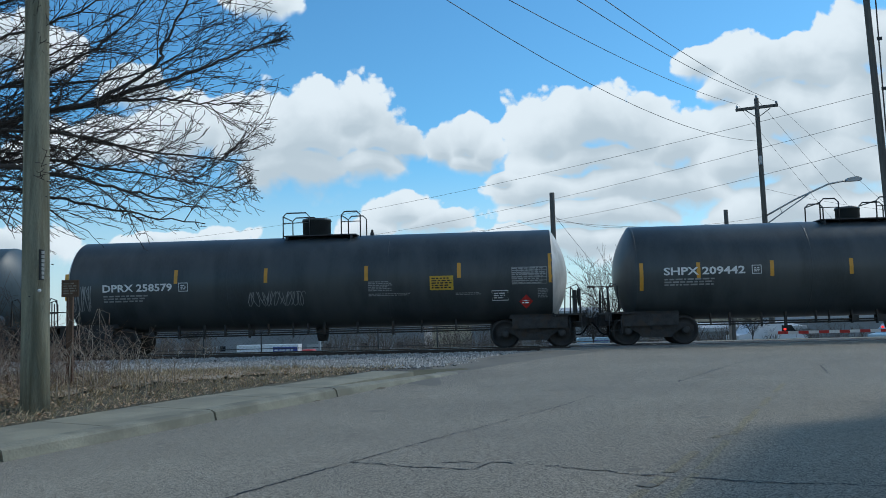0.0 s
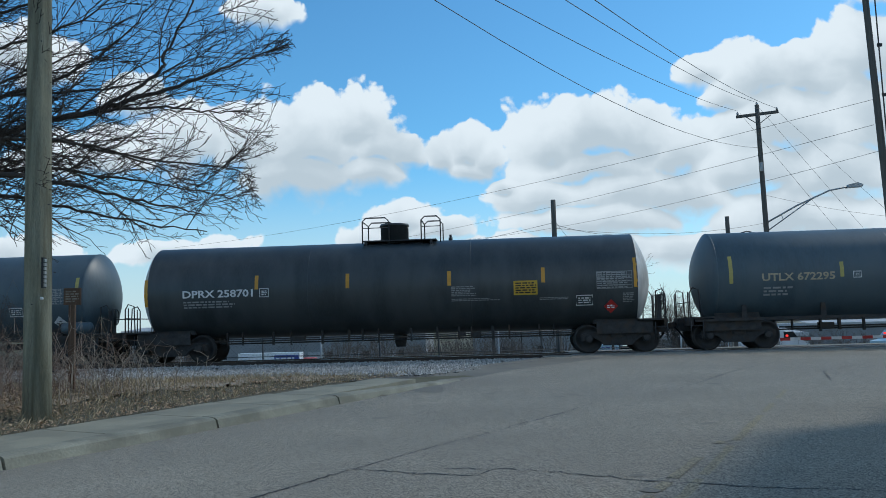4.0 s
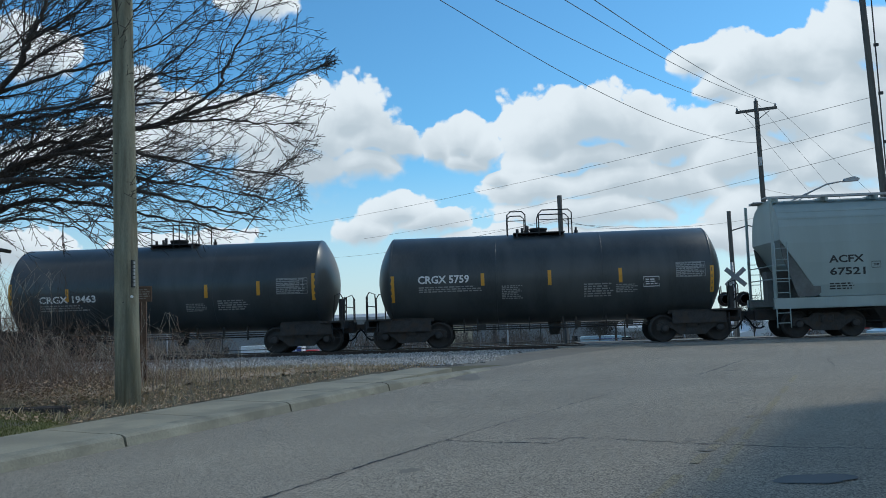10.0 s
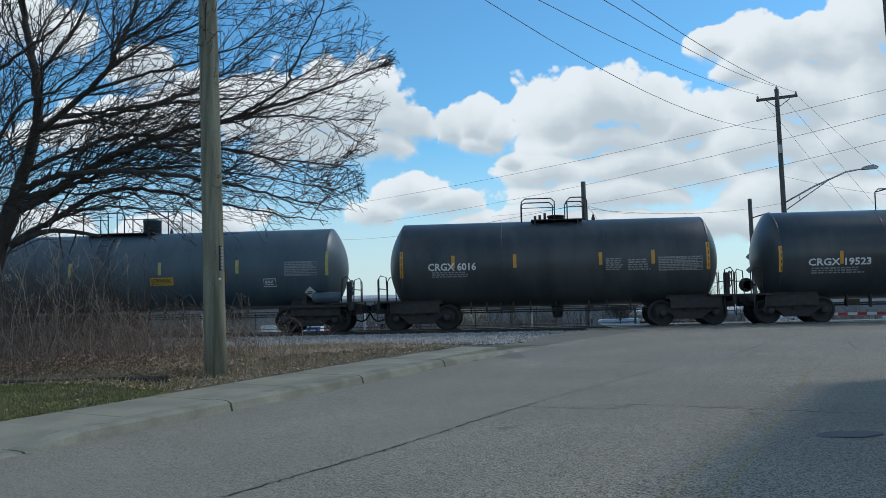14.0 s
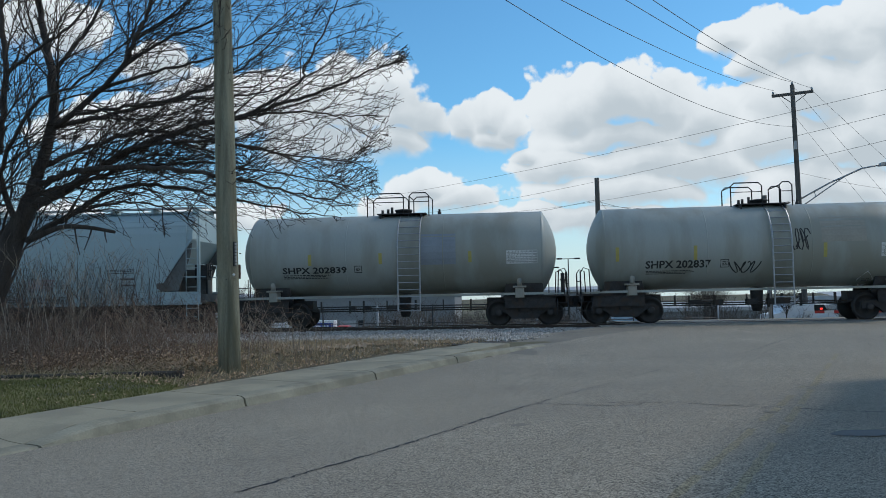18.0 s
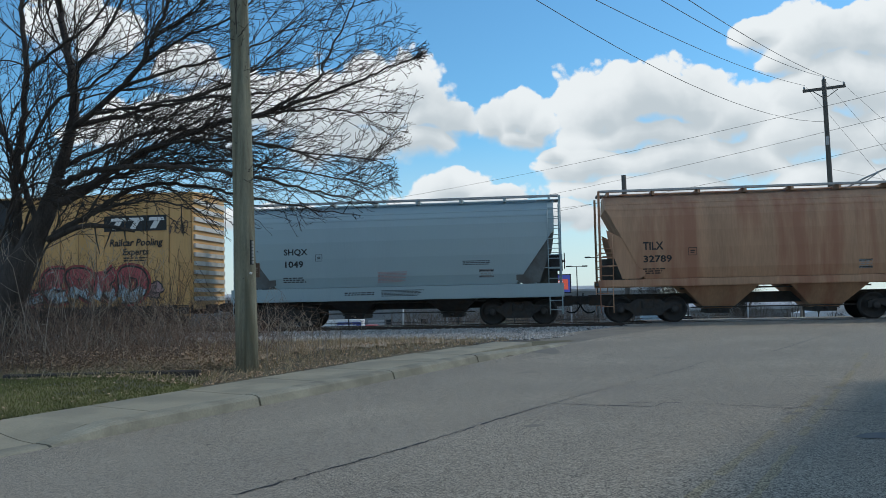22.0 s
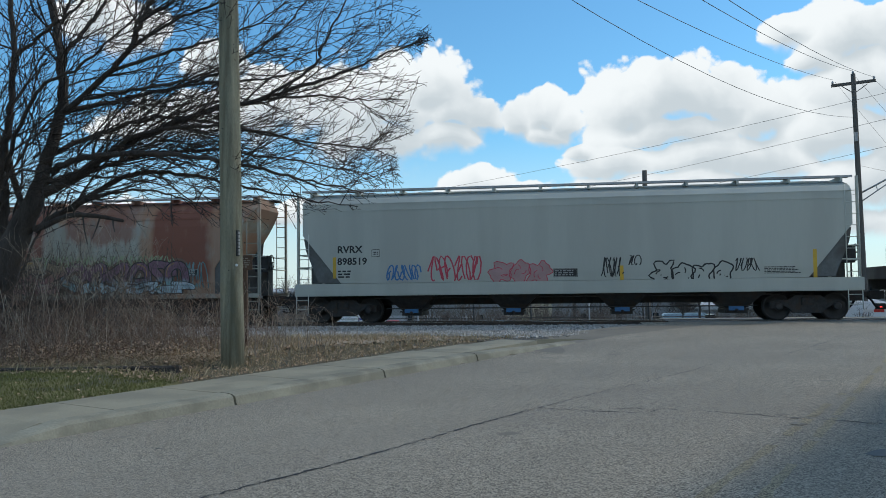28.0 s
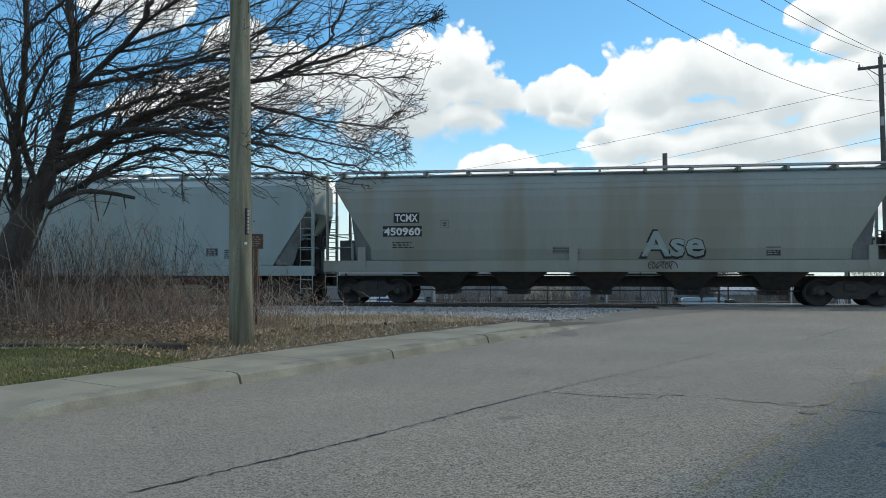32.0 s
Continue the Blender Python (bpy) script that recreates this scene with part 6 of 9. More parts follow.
while x < -0.3:
    part("arm_stripe", Shape().box(x, x + 0.41, -0.02, 0.02, 1.02, 1.14), SIGN_RED if k % 2 else SIGN_WHITE, gate)
    x += 0.41
    k += 1
for x in (-8.9, -5.0):
    part("gate_lamp", Shape().lathe([(-0.05, 0.0), (-0.04, 0.045), (0.04, 0.045), (0.05, 0.0)], 12, "y", (x, 0, 1.22)), LAMP_RED, gate)


def van(name, x, y, L, H, body, label, rz, roofline, win=True):
    """A van or car from its side outline."""
    v = thing(name, label, "vehicle", (x, y, far_z(x, y) + 0.02), rz=rz)
    out = [(a * L - L / 2, b * H) for a, b in roofline]
    part("body", Shape().prism(out, -0.95, 0.95), body, v)
    if win:
        part("windscreen", Shape().prism([(L * 0.335, H * 0.66), (L * 0.26, H * 0.93), (L * 0.12, H * 0.93), (L * 0.12, H * 0.62)], -0.962, 0.962), GLASS, v)
    for wx in (-L * 0.30, L * 0.30):
        for wy in (-0.85, 0.85):
            w = part("wheel", Shape().lathe([(-0.1, 0.0), (-0.1, 0.34), (0.1, 0.34), (0.1, 0.0)], 20, "y"), TYRE, v, at=(wx, wy, 0.34))
            part("rim", Shape().lathe([(-0.11, 0.0), (-0.11, 0.2), (0.11, 0.2), (0.11, 0.0)], 14, "y"), GALV, w)
    return v


VAN = ((0.0, 0.15), (0.0, 0.95), (0.03, 1.0), (0.62, 1.0), (0.80, 0.66), (0.96, 0.56), (1.0, 0.42), (1.0, 0.15))
CARLINE = ((0.0, 0.2), (0.0, 0.6), (0.12, 0.66), (0.24, 1.0), (0.62, 1.0), (0.78, 0.66), (0.97, 0.56), (1.0, 0.4), (1.0, 0.2))
v1 = van("van", 9.0, 75.0, 5.4, 2.1, BLUE_VAN, "pale blue panel van with dark letters on its side", 0.0, VAN)
bs = bars(Shape(), -1.4, 0.9, 1.55, 1.95, lambda z: 0.955, 1, random.Random(4), 0.01)
part("side_lettering", bs, BLUE_PAINT, v1)
van("car", 23.4, 52.0, 4.6, 1.5, BLUE_VAN, "pale blue car waiting beyond the crossing", 0.4, CARLINE)
van("pickup", 18.2, 62.0, 5.0, 1.9, WHITE_PAINT, "white pickup truck beyond the crossing", 0.2, CARLINE)
trailer = thing("semi_trailer", "white box trailer with a blue panel behind the scrub", "trailer", (-37.4, 140.0, far_z(-37, 140) + 0.55))
part("box", Shape().cbox(-5.0, 5.0, -1.3, 1.3, 1.1, 3.9, 0.04), WHITE_PAINT, trailer)
part("side_panel", Shape().box(0.9, 4.85, -1.33, -1.305, 2.0, 3.5), BLUE_PAINT, trailer, "blue panel with white bars")
part("panel_bars", bars(Shape(), 1.1, 4.7, 2.4, 3.2, lambda z: 1.33, 1, random.Random(6), 0.02), SIGN_WHITE, trailer)
part("tractor_cab", Shape().cbox(5.4, 7.4, -1.2, 1.2, 0.6, 3.0, 0.2), SIGN_RED, trailer)
for x in (-4.0, -2.9, 5.9):
    part("wheel", Shape().lathe([(-1.3, 0.0), (-1.3, 0.5), (1.3, 0.5), (1.3, 0.0)], 18, "y"), TYRE, trailer, at=(x, 0, 0.5))
for x0, w, y, h, pal in ((-75, 60, 170, 9.4, ROOF_PALE), (-6, 26, 175, 9.6, BRICK_WALL), (16, 24, 120, 6.5, BRICK_WALL), (44, 40, 130, 7.6, ROOF_PALE)):
    b = thing("warehouse", "long low pale warehouse in the distance", "building", (x0, y, far_z(x0, y)), "distant warehouses")
    part("wall", Shape().box(0, w, 0, 20, -0.5, h - 1.2), BRICK_WALL, b)
    part("roof", Shape().box(-0.4, w + 0.4, -0.4, 20.4, h - 1.2, h - 0.7).add([(0, -0.4, h - 0.7), (w, -0.4, h - 0.7), (w, 10, h), (0, 10, h)], [(0, 1, 2, 3)]), ROOF_PALE, b)
    for k in range(int(w / 7)):
        part("loading_door", Shape().box(2 + 7 * k, 5.2 + 7 * k, -0.06, 0.0, 0, 3.6), pal, b)
        part("window", Shape().box(5.7 + 7 * k, 6.8 + 7 * k, -0.05, 0.0, 2.6, 3.6), GLASS, b)
for x, y, h in ((6.4, 150.0, 14.0), (3.4, 165, 13.0), (13.5, 118.0, 11.5)):
    lp = thing("street_lamp", "tall grey street lamp in the distance", "street lamp", (x, y, far_z(x, y)), "distant street lamps")
    part("post", Shape().tube([(0, 0, -0.3), (0, 0, h)], 0.13, 8, 0.09), STEEL, lp)
    part("arm", Shape().tube([(-1.6, 0, h + 0.1), (1.6, 0, h + 0.1)], 0.06, 6), STEEL, lp)
    for sx in (-1, 1):
        part("lamp_head", Shape().cbox(sx * 1.5 - 0.5, sx * 1.5 + 0.5, -0.25, 0.25, h, h + 0.25, 0.05), STEEL, lp)
side_pole = thing("line_pole", "thin dark pole with a bracket beyond the crossing", "utility pole", (10.95, 42.85, -0.9))
part("pole", pole_shape((0.1, 0, -0.2), (0, 0, 6.9), 0.12, 0.10), POLE_DARK, side_pole)
part("bracket", Shape().tube([(0, 0, 5.9), (0.9, 0, 6.15), (1.3, 0, 6.05)], 0.03, 5), STEEL, side_pole)
bb = thing("led_board", "lit red and blue display board on a post in the distance", "billboard", (-1.3, 118.0, far_z(-1.3, 118)))
part("board_post", Shape().tube([(0, 0.3, -0.3), (0, 0.3, 9.0)], 0.25, 10), STEEL, bb)
part("board_frame", Shape().box(-2.6, 2.6, 0.0, 0.5, 8.0, 10.6), STEEL, bb)
part("screen", Shape().box(-2.45, 2.45, -0.03, 0.0, 8.15, 10.45), LED_BLUE, bb, "blue lit screen")
part("screen_band", Shape().box(-2.2, 2.2, -0.05, -0.03, 8.5, 9.9), LED_RED, bb)
part("screen_bars", bars(Shape(), -0.6, 2.1, 8.9, 9.7, lambda z: 0.05, 2, random.Random(5), 0.02), LED_WHITE, bb)

# an unseen box truck, added in the next lane and sized to cast the road's shadow
def unseen_truck():
    v = thing("delivery_truck", "unseen tall white box truck, added to shadow the road", "truck", (0, 0, 0), rz=math.atan2(RS.y, RS.x))
    x0, x1, y0, y1 = 2.6, 11.9, -3.5, -1.1
    part("box", Shape().cbox(x0, x1, y0, y1, 0.95, 3.85, 0.05), WHITE_PAINT, v)
    part("cab", Shape().prism([(x1 + 0.05, 0.55), (x1 + 1.9, 0.55), (x1 + 1.95, 1.35), (x1 + 1.75, 1.6), (x1 + 1.25, 2.6), (x1 + 0.05, 2.7)], y0 + 0.15, y1 - 0.15), WHITE_PAINT, v)
    part("windscreen", Shape().prism([(x1 + 1.72, 1.68), (x1 + 1.80, 1.68), (x1 + 1.36, 2.5), (x1 + 1.28, 2.5)], y0 + 0.3, y1 - 0.3), GLASS, v)
    part("bumper", Shape().box(x1 + 1.9, x1 + 2.05, y0 + 0.2, y1 - 0.2, 0.4, 0.7), STEEL, v)
    # rod added only for the thin bar of shadow beside the box's
    rod = Shape().tube([(5.6, -0.72, 3.4), (6.6, -0.80, 3.4), (7.3, -0.88, 3.4)], 0.035, 6)
    for x in (5.7, 7.2):
        rod.tube([(x, -0.80, 3.4), (x, -1.12, 3.3)], 0.025, 6)
    part("awning_rod", rod, STEEL, v)
    part("chassis", Shape().box(x0 + 0.3, x1 + 1.8, y0 + 0.7, y1 - 0.7, 0.6, 0.94), STEEL, v)
    for x in (x0 + 1.6, x1 + 1.0):
        for y in (y0 + 0.2, y1 - 0.2):
            w = part("wheel", Shape().lathe([(-0.14, 0.0), (-0.14, 0.40), (-0.10, 0.44), (0.10, 0.44), (0.14, 0.40), (0.14, 0.0)], 20, "y"), TYRE, v, at=(x, y, 0.46))
            part("rim", Shape().lathe([(-0.15, 0.0), (-0.15, 0.24), (0.15, 0.24), (0.15, 0.0)], 14, "y"), GALV, w)


unseen_truck()

TRAIN = [(0, 0.00), (0.5, 5.36), (1, 10.43), (2, 20.46), (3, 30.57), (3.5, 35.58), (5.5, 55.64), (6, 60.90), (7, 70.87), (8, 80.82), (9, 90.78), (10, 100.70), (11, 110.63), (11.5, 115.79), (12, 120.74), (13, 130.53), (14, 140.30), (14.5, 145.19), (16.5, 164.60), (17, 169.73), (18, 179.46), (19, 189.16), (20, 198.83), (21, 208.51), (22, 218.31), (22.5, 223.54), (23, 228.54), (24, 238.45), (25, 248.34), (25.5, 253.29), (27.5, 273.05), (28, 278.32), (29, 288.30), (30, 298.27), (31, 308.20), (32, 318.02)]
# ---- the train: how far it has rolled at each time, and its cars from the front to the rear ----
CARS, AXLES = [], []


def train_at(t):
    for (t0, s0), (t1, s1) in zip(TRAIN, TRAIN[1:]):
        if t <= t1:
            return s0 + (s1 - s0) * (t - t0) / (t1 - t0)
    return TRAIN[-1][1]


def railcar(name, label, category, u):
    ob = thing(name, label, category, (u, TRACK_Y, RAIL_Z), "cars of the train")
    CARS.append((ob, u))
    return ob


# running gear, made once
wheelset_mesh = Shape()
for sy in (-1, 1):
    y = sy * 0.755
    wheelset_mesh.lathe([(y - sy * 0.075, 0.0), (y - sy * 0.075, 0.49), (y - sy * 0.045, 0.485), (y - sy * 0.04, 0.462), (y + sy * 0.065, 0.452), (y + sy * 0.065, 0.395), (y + sy * 0.02, 0.375), (y + sy * 0.01, 0.17), (y + sy * 0.075, 0.13), (y + sy * 0.085, 0.0)], 28, "y")
wheelset_mesh.lathe([(-1.08, 0.0), (-1.08, 0.075), (-0.8, 0.075), (-0.75, 0.085), (0.75, 0.085), (0.8, 0.075), (1.08, 0.075), (1.08, 0.0)], 14, "y")
for k in range(3):
    a = k * 2.094
    for sy in (-1, 1):
        wheelset_mesh.lathe([(sy * 1.08, 0.0), (sy * 1.08, 0.022), (sy * 1.105, 0.022), (sy * 1.105, 0.0)], 6, "y", (0.045 * math.cos(a), 0, 0.045 * math.sin(a)))
wheelset_mesh = wheelset_mesh.mesh("wheelset", WHEEL)
side_mesh = Shape()
up = [(-1.18, 0.40), (-1.18, 0.60), (-0.98, 0.66), (-0.62, 0.68), (-0.42, 0.82), (0.42, 0.82), (0.62, 0.68), (0.98, 0.66), (1.18, 0.60), (1.18, 0.40), (1.04, 0.40), (1.0, 0.52), (0.84, 0.52), (0.62, 0.42), (0.45, 0.24), (-0.45, 0.24), (-0.62, 0.42), (-0.84, 0.52), (-1.0, 0.52), (-1.04, 0.40)]
side_mesh.prism(up, -0.09, 0.09)
side_mesh = side_mesh.mesh("side_frame", RUNNING)
spring_mesh = Shape()
for x in (-0.24, -0.08, 0.08, 0.24):
    spring_mesh.lathe([(0.27, 0.0), (0.27, 0.065)] + [(0.29 + 0.03 * k, 0.068 if k % 2 else 0.052) for k in range(9)] + [(0.56, 0.065), (0.56, 0.0)], 8, "z", (x, 0, 0))
spring_mesh = spring_mesh.mesh("springs", RUNNING)
bearing_mesh = Shape().lathe([(-0.12, 0.0), (-0.12, 0.09), (-0.10, 0.13), (0.06, 0.13), (0.06, 0.0)], 16, "y").mesh("bearing_cap", WHEEL)
bolster_mesh = Shape().cbox(-0.22, 0.22, -1.15, 1.15, 0.5, 0.78, 0.04).box(-0.35, 0.35, -0.35, 0.35, 0.78, 0.90).mesh("truck", RUNNING)
coupler_mesh = Shape().box(-0.25, 0.62, -0.09, 0.09, 0.72, 0.92).cbox(0.42, 0.80, -0.16, 0.16, 0.66, 0.98, 0.04).box(0.70, 0.92, -0.15, -0.03, 0.68, 0.96).tube([(0.55, 0.05, 0.95), (0.55, 0.05, 1.08)], 0.03).mesh("coupler", RUNNING)
brake_wheel_mesh = Shape()
brake_wheel_mesh.tube([(0, 0.28 * math.cos(a * math.pi / 8), 0.28 * math.sin(a * math.pi / 8)) for a in range(17)], 0.018, 6)
for a in range(4):
    brake_wheel_mesh.tube([(0, 0, 0), (0, 0.28 * math.cos(a * math.pi / 2), 0.28 * math.sin(a * math.pi / 2))], 0.014, 5)
brake_wheel_mesh.tube([(-0.22, 0, 0), (0.03, 0, 0)], 0.035, 8)
brake_wheel_mesh = brake_wheel_mesh.mesh("brake_wheel", STEEL)


def hose_mesh(sign):
    s = Shape()
    for y in (-0.35, -0.28):
        s.tube([(0.30, y, 0.78), (0.45, y, 0.62), (0.55, y, 0.45), (0.68, y, 0.36), (0.82, y, 0.36), (0.95, y, 0.42)], 0.028, 6)
    return s.mesh("air_hose", TYRE)


air_hose = hose_mesh(1)


def running_gear(car, u, half, inset, inset2=None, wheelbase=1.85, reach=0.0):
    """Two trucks, couplers and hoses. half: from the middle to the end of the body."""
    for sx, ins in ((-1, inset), (1, inset2 or inset)):
        xt = sx * (half - ins)
        tr = part("truck", bolster_mesh, None, car, at=(xt, 0, 0))
        for sy in (-1, 1):
            sf = part("side_frame", side_mesh, None, tr, at=(0, sy * 1.0, 0))
            part("springs", spring_mesh, None, tr, at=(0, sy * 1.0, 0))
            for ax in (-1, 1):
                b = part("bearing_cap", bearing_mesh, None, tr, at=(ax * wheelbase / 2, sy * 1.06, 0.46))
                b.rotation_euler = (0, 0, 0 if sy < 0 else math.pi)
        for ax in (-1, 1):
            w = part("wheelset", wheelset_mesh, None, tr, at=(ax * wheelbase / 2, 0, 0.46))
            AXLES.append((w, u + xt, ax * wheelbase / 2))
        for nm, me in (("coupler", coupler_mesh), ("air_hose", air_hose)):
            c = part(nm, me, None, car, at=(sx * (half + reach), 0, 0))
            c.rotation_euler = (0, 0, 0 if sx > 0 else math.pi)


def rails_and_ladder(s, x0, x1, y, z0, z1, rungs, r=0.018):
    for x in (x0, x1):
        s.tube([(x, y, z0), (x, y, z1)], r, 6)
    for k in range(rungs):
        z = z0 + (z1 - z0) * (k + 0.5) / rungs
        s.tube([(x0, y, z), (x1, y, z)], r * 0.8, 5)
    return s


def tank_car(name, label, u, L, R, zc, shell, head=None, sill=False, mark="", mark_box=None, mark_mat=None, stripes=(), stripe_mat=None, plat=(-0.8, 1.8), dome=(-0.2, 0.7, 0.6), railsA=None, railsB=None,
             sign=None, table=None, prints=(), boxes=(), diamond=None, bottle=None, ladder=None, ladder_out=False, sub=None, seed=0, inset=1.22, brake_right=True, trim=0.0):
    # trim: the left end stands that much nearer to the markings
    k_ = trim / 2
    u, L = u + k_, L - trim
    mark_box, sub, sign, table, diamond, bottle, plat, railsA, railsB, dome = [(q[0] - k_, q[1] - k_, *q[2:]) if q else q for q in (mark_box, sub, sign, table, diamond, bottle, plat, railsA, railsB, dome)]
    boxes, prints = [[(q[0] - k_, q[1] - k_, *q[2:]) for q in w_] for w_ in (boxes, prints)]
    stripes = [(q[0] - k_, *q[1:]) for q in stripes]
    car = railcar(name, label, "tank car", u)
    rng = random.Random(seed)
    h = L / 2
    hd = 0.36 * R
    prof = [(-h + (hd - 0.05) * (k / 9) ** 2, 0.975 * R * k / 9) for k in range(10)] + [(-h + hd - 0.02, 0.993 * R), (-h + hd, R)]
    cuts = [-h + hd + (2 * h - 2 * hd) * k / 6 for k in range(1, 6)]
    body = prof + [(x, R) for x in cuts] + [(-x, r) for x, r in reversed(prof)]
    if head:
        core = [(-h + hd, R)] + [(x, R) for x in cuts] + [(h - hd, R)]
        part("tank_shell", Shape().lathe(core, 64, "x", (0, 0, zc)), shell, car)
        for sx in (-1, 1):
            part("tank_head", Shape().lathe([(sx * -x, r) for x, r in prof], 64, "x", (0, 0, zc)), head, car, "pale tank end")
    else:
        part("tank_shell", Shape().lathe(body, 64, "x", (0, 0, zc)), shell, car)
    for x in [-h + hd + 0.02, h - hd - 0.02] + list(cuts[1::2]):
        part("weld_seam", Shape().lathe([(x - 0.02, R), (x - 0.012, R + 0.006), (x + 0.012, R + 0.006), (x + 0.02, R)], 48, "x", (0, 0, zc)), shell, car)
    surf = lambda z: math.sqrt(max(0.01, R * R - (z - zc) ** 2))
    # underframe: stub sills with shear plates, or side sills along the whole length
    for sx in (-1, 1):
        part("stub_sill", Shape().box(*sorted((sx * (h - 2.6), sx * (h + 0.55))), -0.32, 0.32, 0.62, 1.02), RUNNING, car)
        part("end_walkway", Shape().box(*sorted((sx * (h - 0.55), sx * (h + 0.35))), -1.35, 1.35, 1.02, 1.08), RUNNING, car)
        part("end_sill", Shape().box(*sorted((sx * (h + 0.25), sx * (h + 0.35))), -1.35, 1.35, 0.80, 1.02), RUNNING, car)
        for sy in (-1, 1):
            part("shear_plate", Shape().prism([(sx * (h - 2.0), 0.95), (sx * (h - 0.5), 0.95), (sx * (h - 0.6), zc - 0.35 * R), (sx * (h - 1.7), zc - 0.35 * R)], sy * 0.9 - 0.03, sy * 0.9 + 0.03), RUNNING, car)
            part("side_beam", Shape().box(*sorted((sx * (h - 1.9), sx * (h - 0.1))), sy * 1.2 - 0.05, sy * 1.2 + 0.05, 0.62, 1.0), RUNNING, car)
            x1 = sx * (h + 0.32)
            part("end_handrail", Shape().tube([(sx * (h - 0.02), sy * 1.25, 1.06), (sx * (h + 0.02), sy * 1.25, 1.95), (sx * (h + 0.22), sy * 1.25, 2.02), (x1, sy * 1.25, 1.85), (x1, sy * 1.25, 0.75)], 0.022, 6), STEEL, car)
            part("rail_post", Shape().tube([(x1, sy * 1.0, 1.06), (x1, sy * 1.0, 1.9)], 0.02, 6), STEEL, car)
            part("step", rails_and_ladder(Shape(), sx * (h - 0.05), sx * (h + 0.33), sy * 1.38, 0.35, 0.95, 2, 0.016), STEEL, car)
        part("cross_rail", Shape().tube([(sx * (h + 0.32), -1.25, 1.55), (sx * (h + 0.32), 1.25, 1.55)], 0.018, 6), STEEL, car)
    if sill:
        for sy in (-1, 1):
            up = 0.16 if shell is GREY_TANK else 0.0
            part("side_sill", Shape().box(-h - 0.2, h + 0.2, sy * 1.28 - 0.09, sy * 1.28 + 0.09, 0.92 + up * 1.1, 0.99 + up).box(-h + 0.4, h - 0.4, sy * 1.34 - 0.01, sy * 1.34 + 0.01, 0.99 + up, 1.02 + up), GREY_TANK if up else RUNNING, car)
            for x in [-h + 1.4 + (2 * h - 2.8) * k / 6 for k in range(7 if shell is not GREY_TANK else 0)]:
                part("sill_bracket", Shape().prism([(x - 0.10, 0.92), (x + 0.10, 0.92), (x + 0.06, zc - 0.62 * R), (x - 0.06, zc - 0.62 * R)], sy * 1.20 - 0.03, sy * 1.20 + 0.03), RUNNING, car)
    # pipes, valves and brake rods under the belly
    s = Shape()
    for z, y in ((0.68, -0.75), (0.60, -0.35)):
        s.tube([(-h + 2.6, y, z), (h - 2.6, y, z)], 0.025, 6)
    x = -h + 3.0
    while x < h - 2.8:
        w = rng.uniform(0.03, 0.08)
        s.box(x, x + w, -0.80, -0.68, rng.uniform(0.50, 0.62), min(0.98, zc - R + 0.2))
        if rng.random() < 0.3:
            s.box(x, x + rng.uniform(0.15, 0.5), -0.82, -0.55, rng.uniform(0.58, 0.66), 0.80)
        x += rng.uniform(0.4, 1.2)
    part("brake_rigging", s, RUNNING, car)
    part("bottom_outlet", Shape().lathe([(0.35, 0.0), (0.35, 0.16), (0.5, 0.2), (zc - R + 0.08, 0.24), (zc - R + 0.08, 0.0)], 16, "z", (0.2, 0, 0)), RUNNING, car)
    if bottle:
        part("air_reservoir", Shape().lathe([(bottle[0], 0.0), (bottle[0] + 0.05, 0.16), (bottle[0] + 0.12, 0.2), (bottle[1] - 0.12, 0.2), (bottle[1] - 0.05, 0.16), (bottle[1], 0.0)], 20, "x", (0, -1.3, bottle[2])), shell, car)
    # top platform, manway and hand rails
    top = zc + R
    pl = Shape().box(plat[0] + 0.1, plat[1] - 0.1, -0.72, 0.72, top - 0.02, top + 0.015)
    for x in (plat[0] + 0.2, plat[1] - 0.3):
        pl.box(x, x + 0.06, -0.72, 0.72, top - 0.20, top - 0.02)
    part("platform", pl, STEEL, car)
    if dome:
        part("manway", Shape().lathe([(top - 0.1, 0.0), (top - 0.1, (dome[1] - dome[0]) / 2), (top + dome[2] - 0.08, (dome[1] - dome[0]) / 2), (top + dome[2] - 0.08, (dome[1] - dome[0]) / 2 + 0.03), (top + dome[2], (dome[1] - dome[0]) / 2), (top + dome[2] + 0.02, 0.0)], 24, "z", ((dome[0] + dome[1]) / 2, 0, 0)), shell, car)
    else:
        s = Shape().lathe([(top - 0.05, 0.0), (top - 0.05, 0.30), (top + 0.14, 0.30), (top + 0.14, 0.33), (top + 0.20, 0.33), (top + 0.24, 0.0)], 20, "z", (sum(plat) / 2, 0, 0))
        for k in range(4):
            s.tube([(plat[0] + 0.25 + 0.18 * k, -0.3 + 0.2 * (k % 2), top), (plat[0] + 0.25 + 0.18 * k, -0.3 + 0.2 * (k % 2), top + 0.18 + 0.05 * (k % 3))], 0.05, 8)
        part("manway", s, STEEL, car)
    valve = Shape().tube([(plat[1] + 0.35, 0, top - 0.05), (plat[1] + 0.35, 0, top + 0.10)], 0.07, 10).tube([(plat[1] + 0.35, 0, top + 0.1), (plat[1] + 0.35, 0, top + 0.2)], 0.04, 8)
    part("relief_valve", valve, STEEL, car)
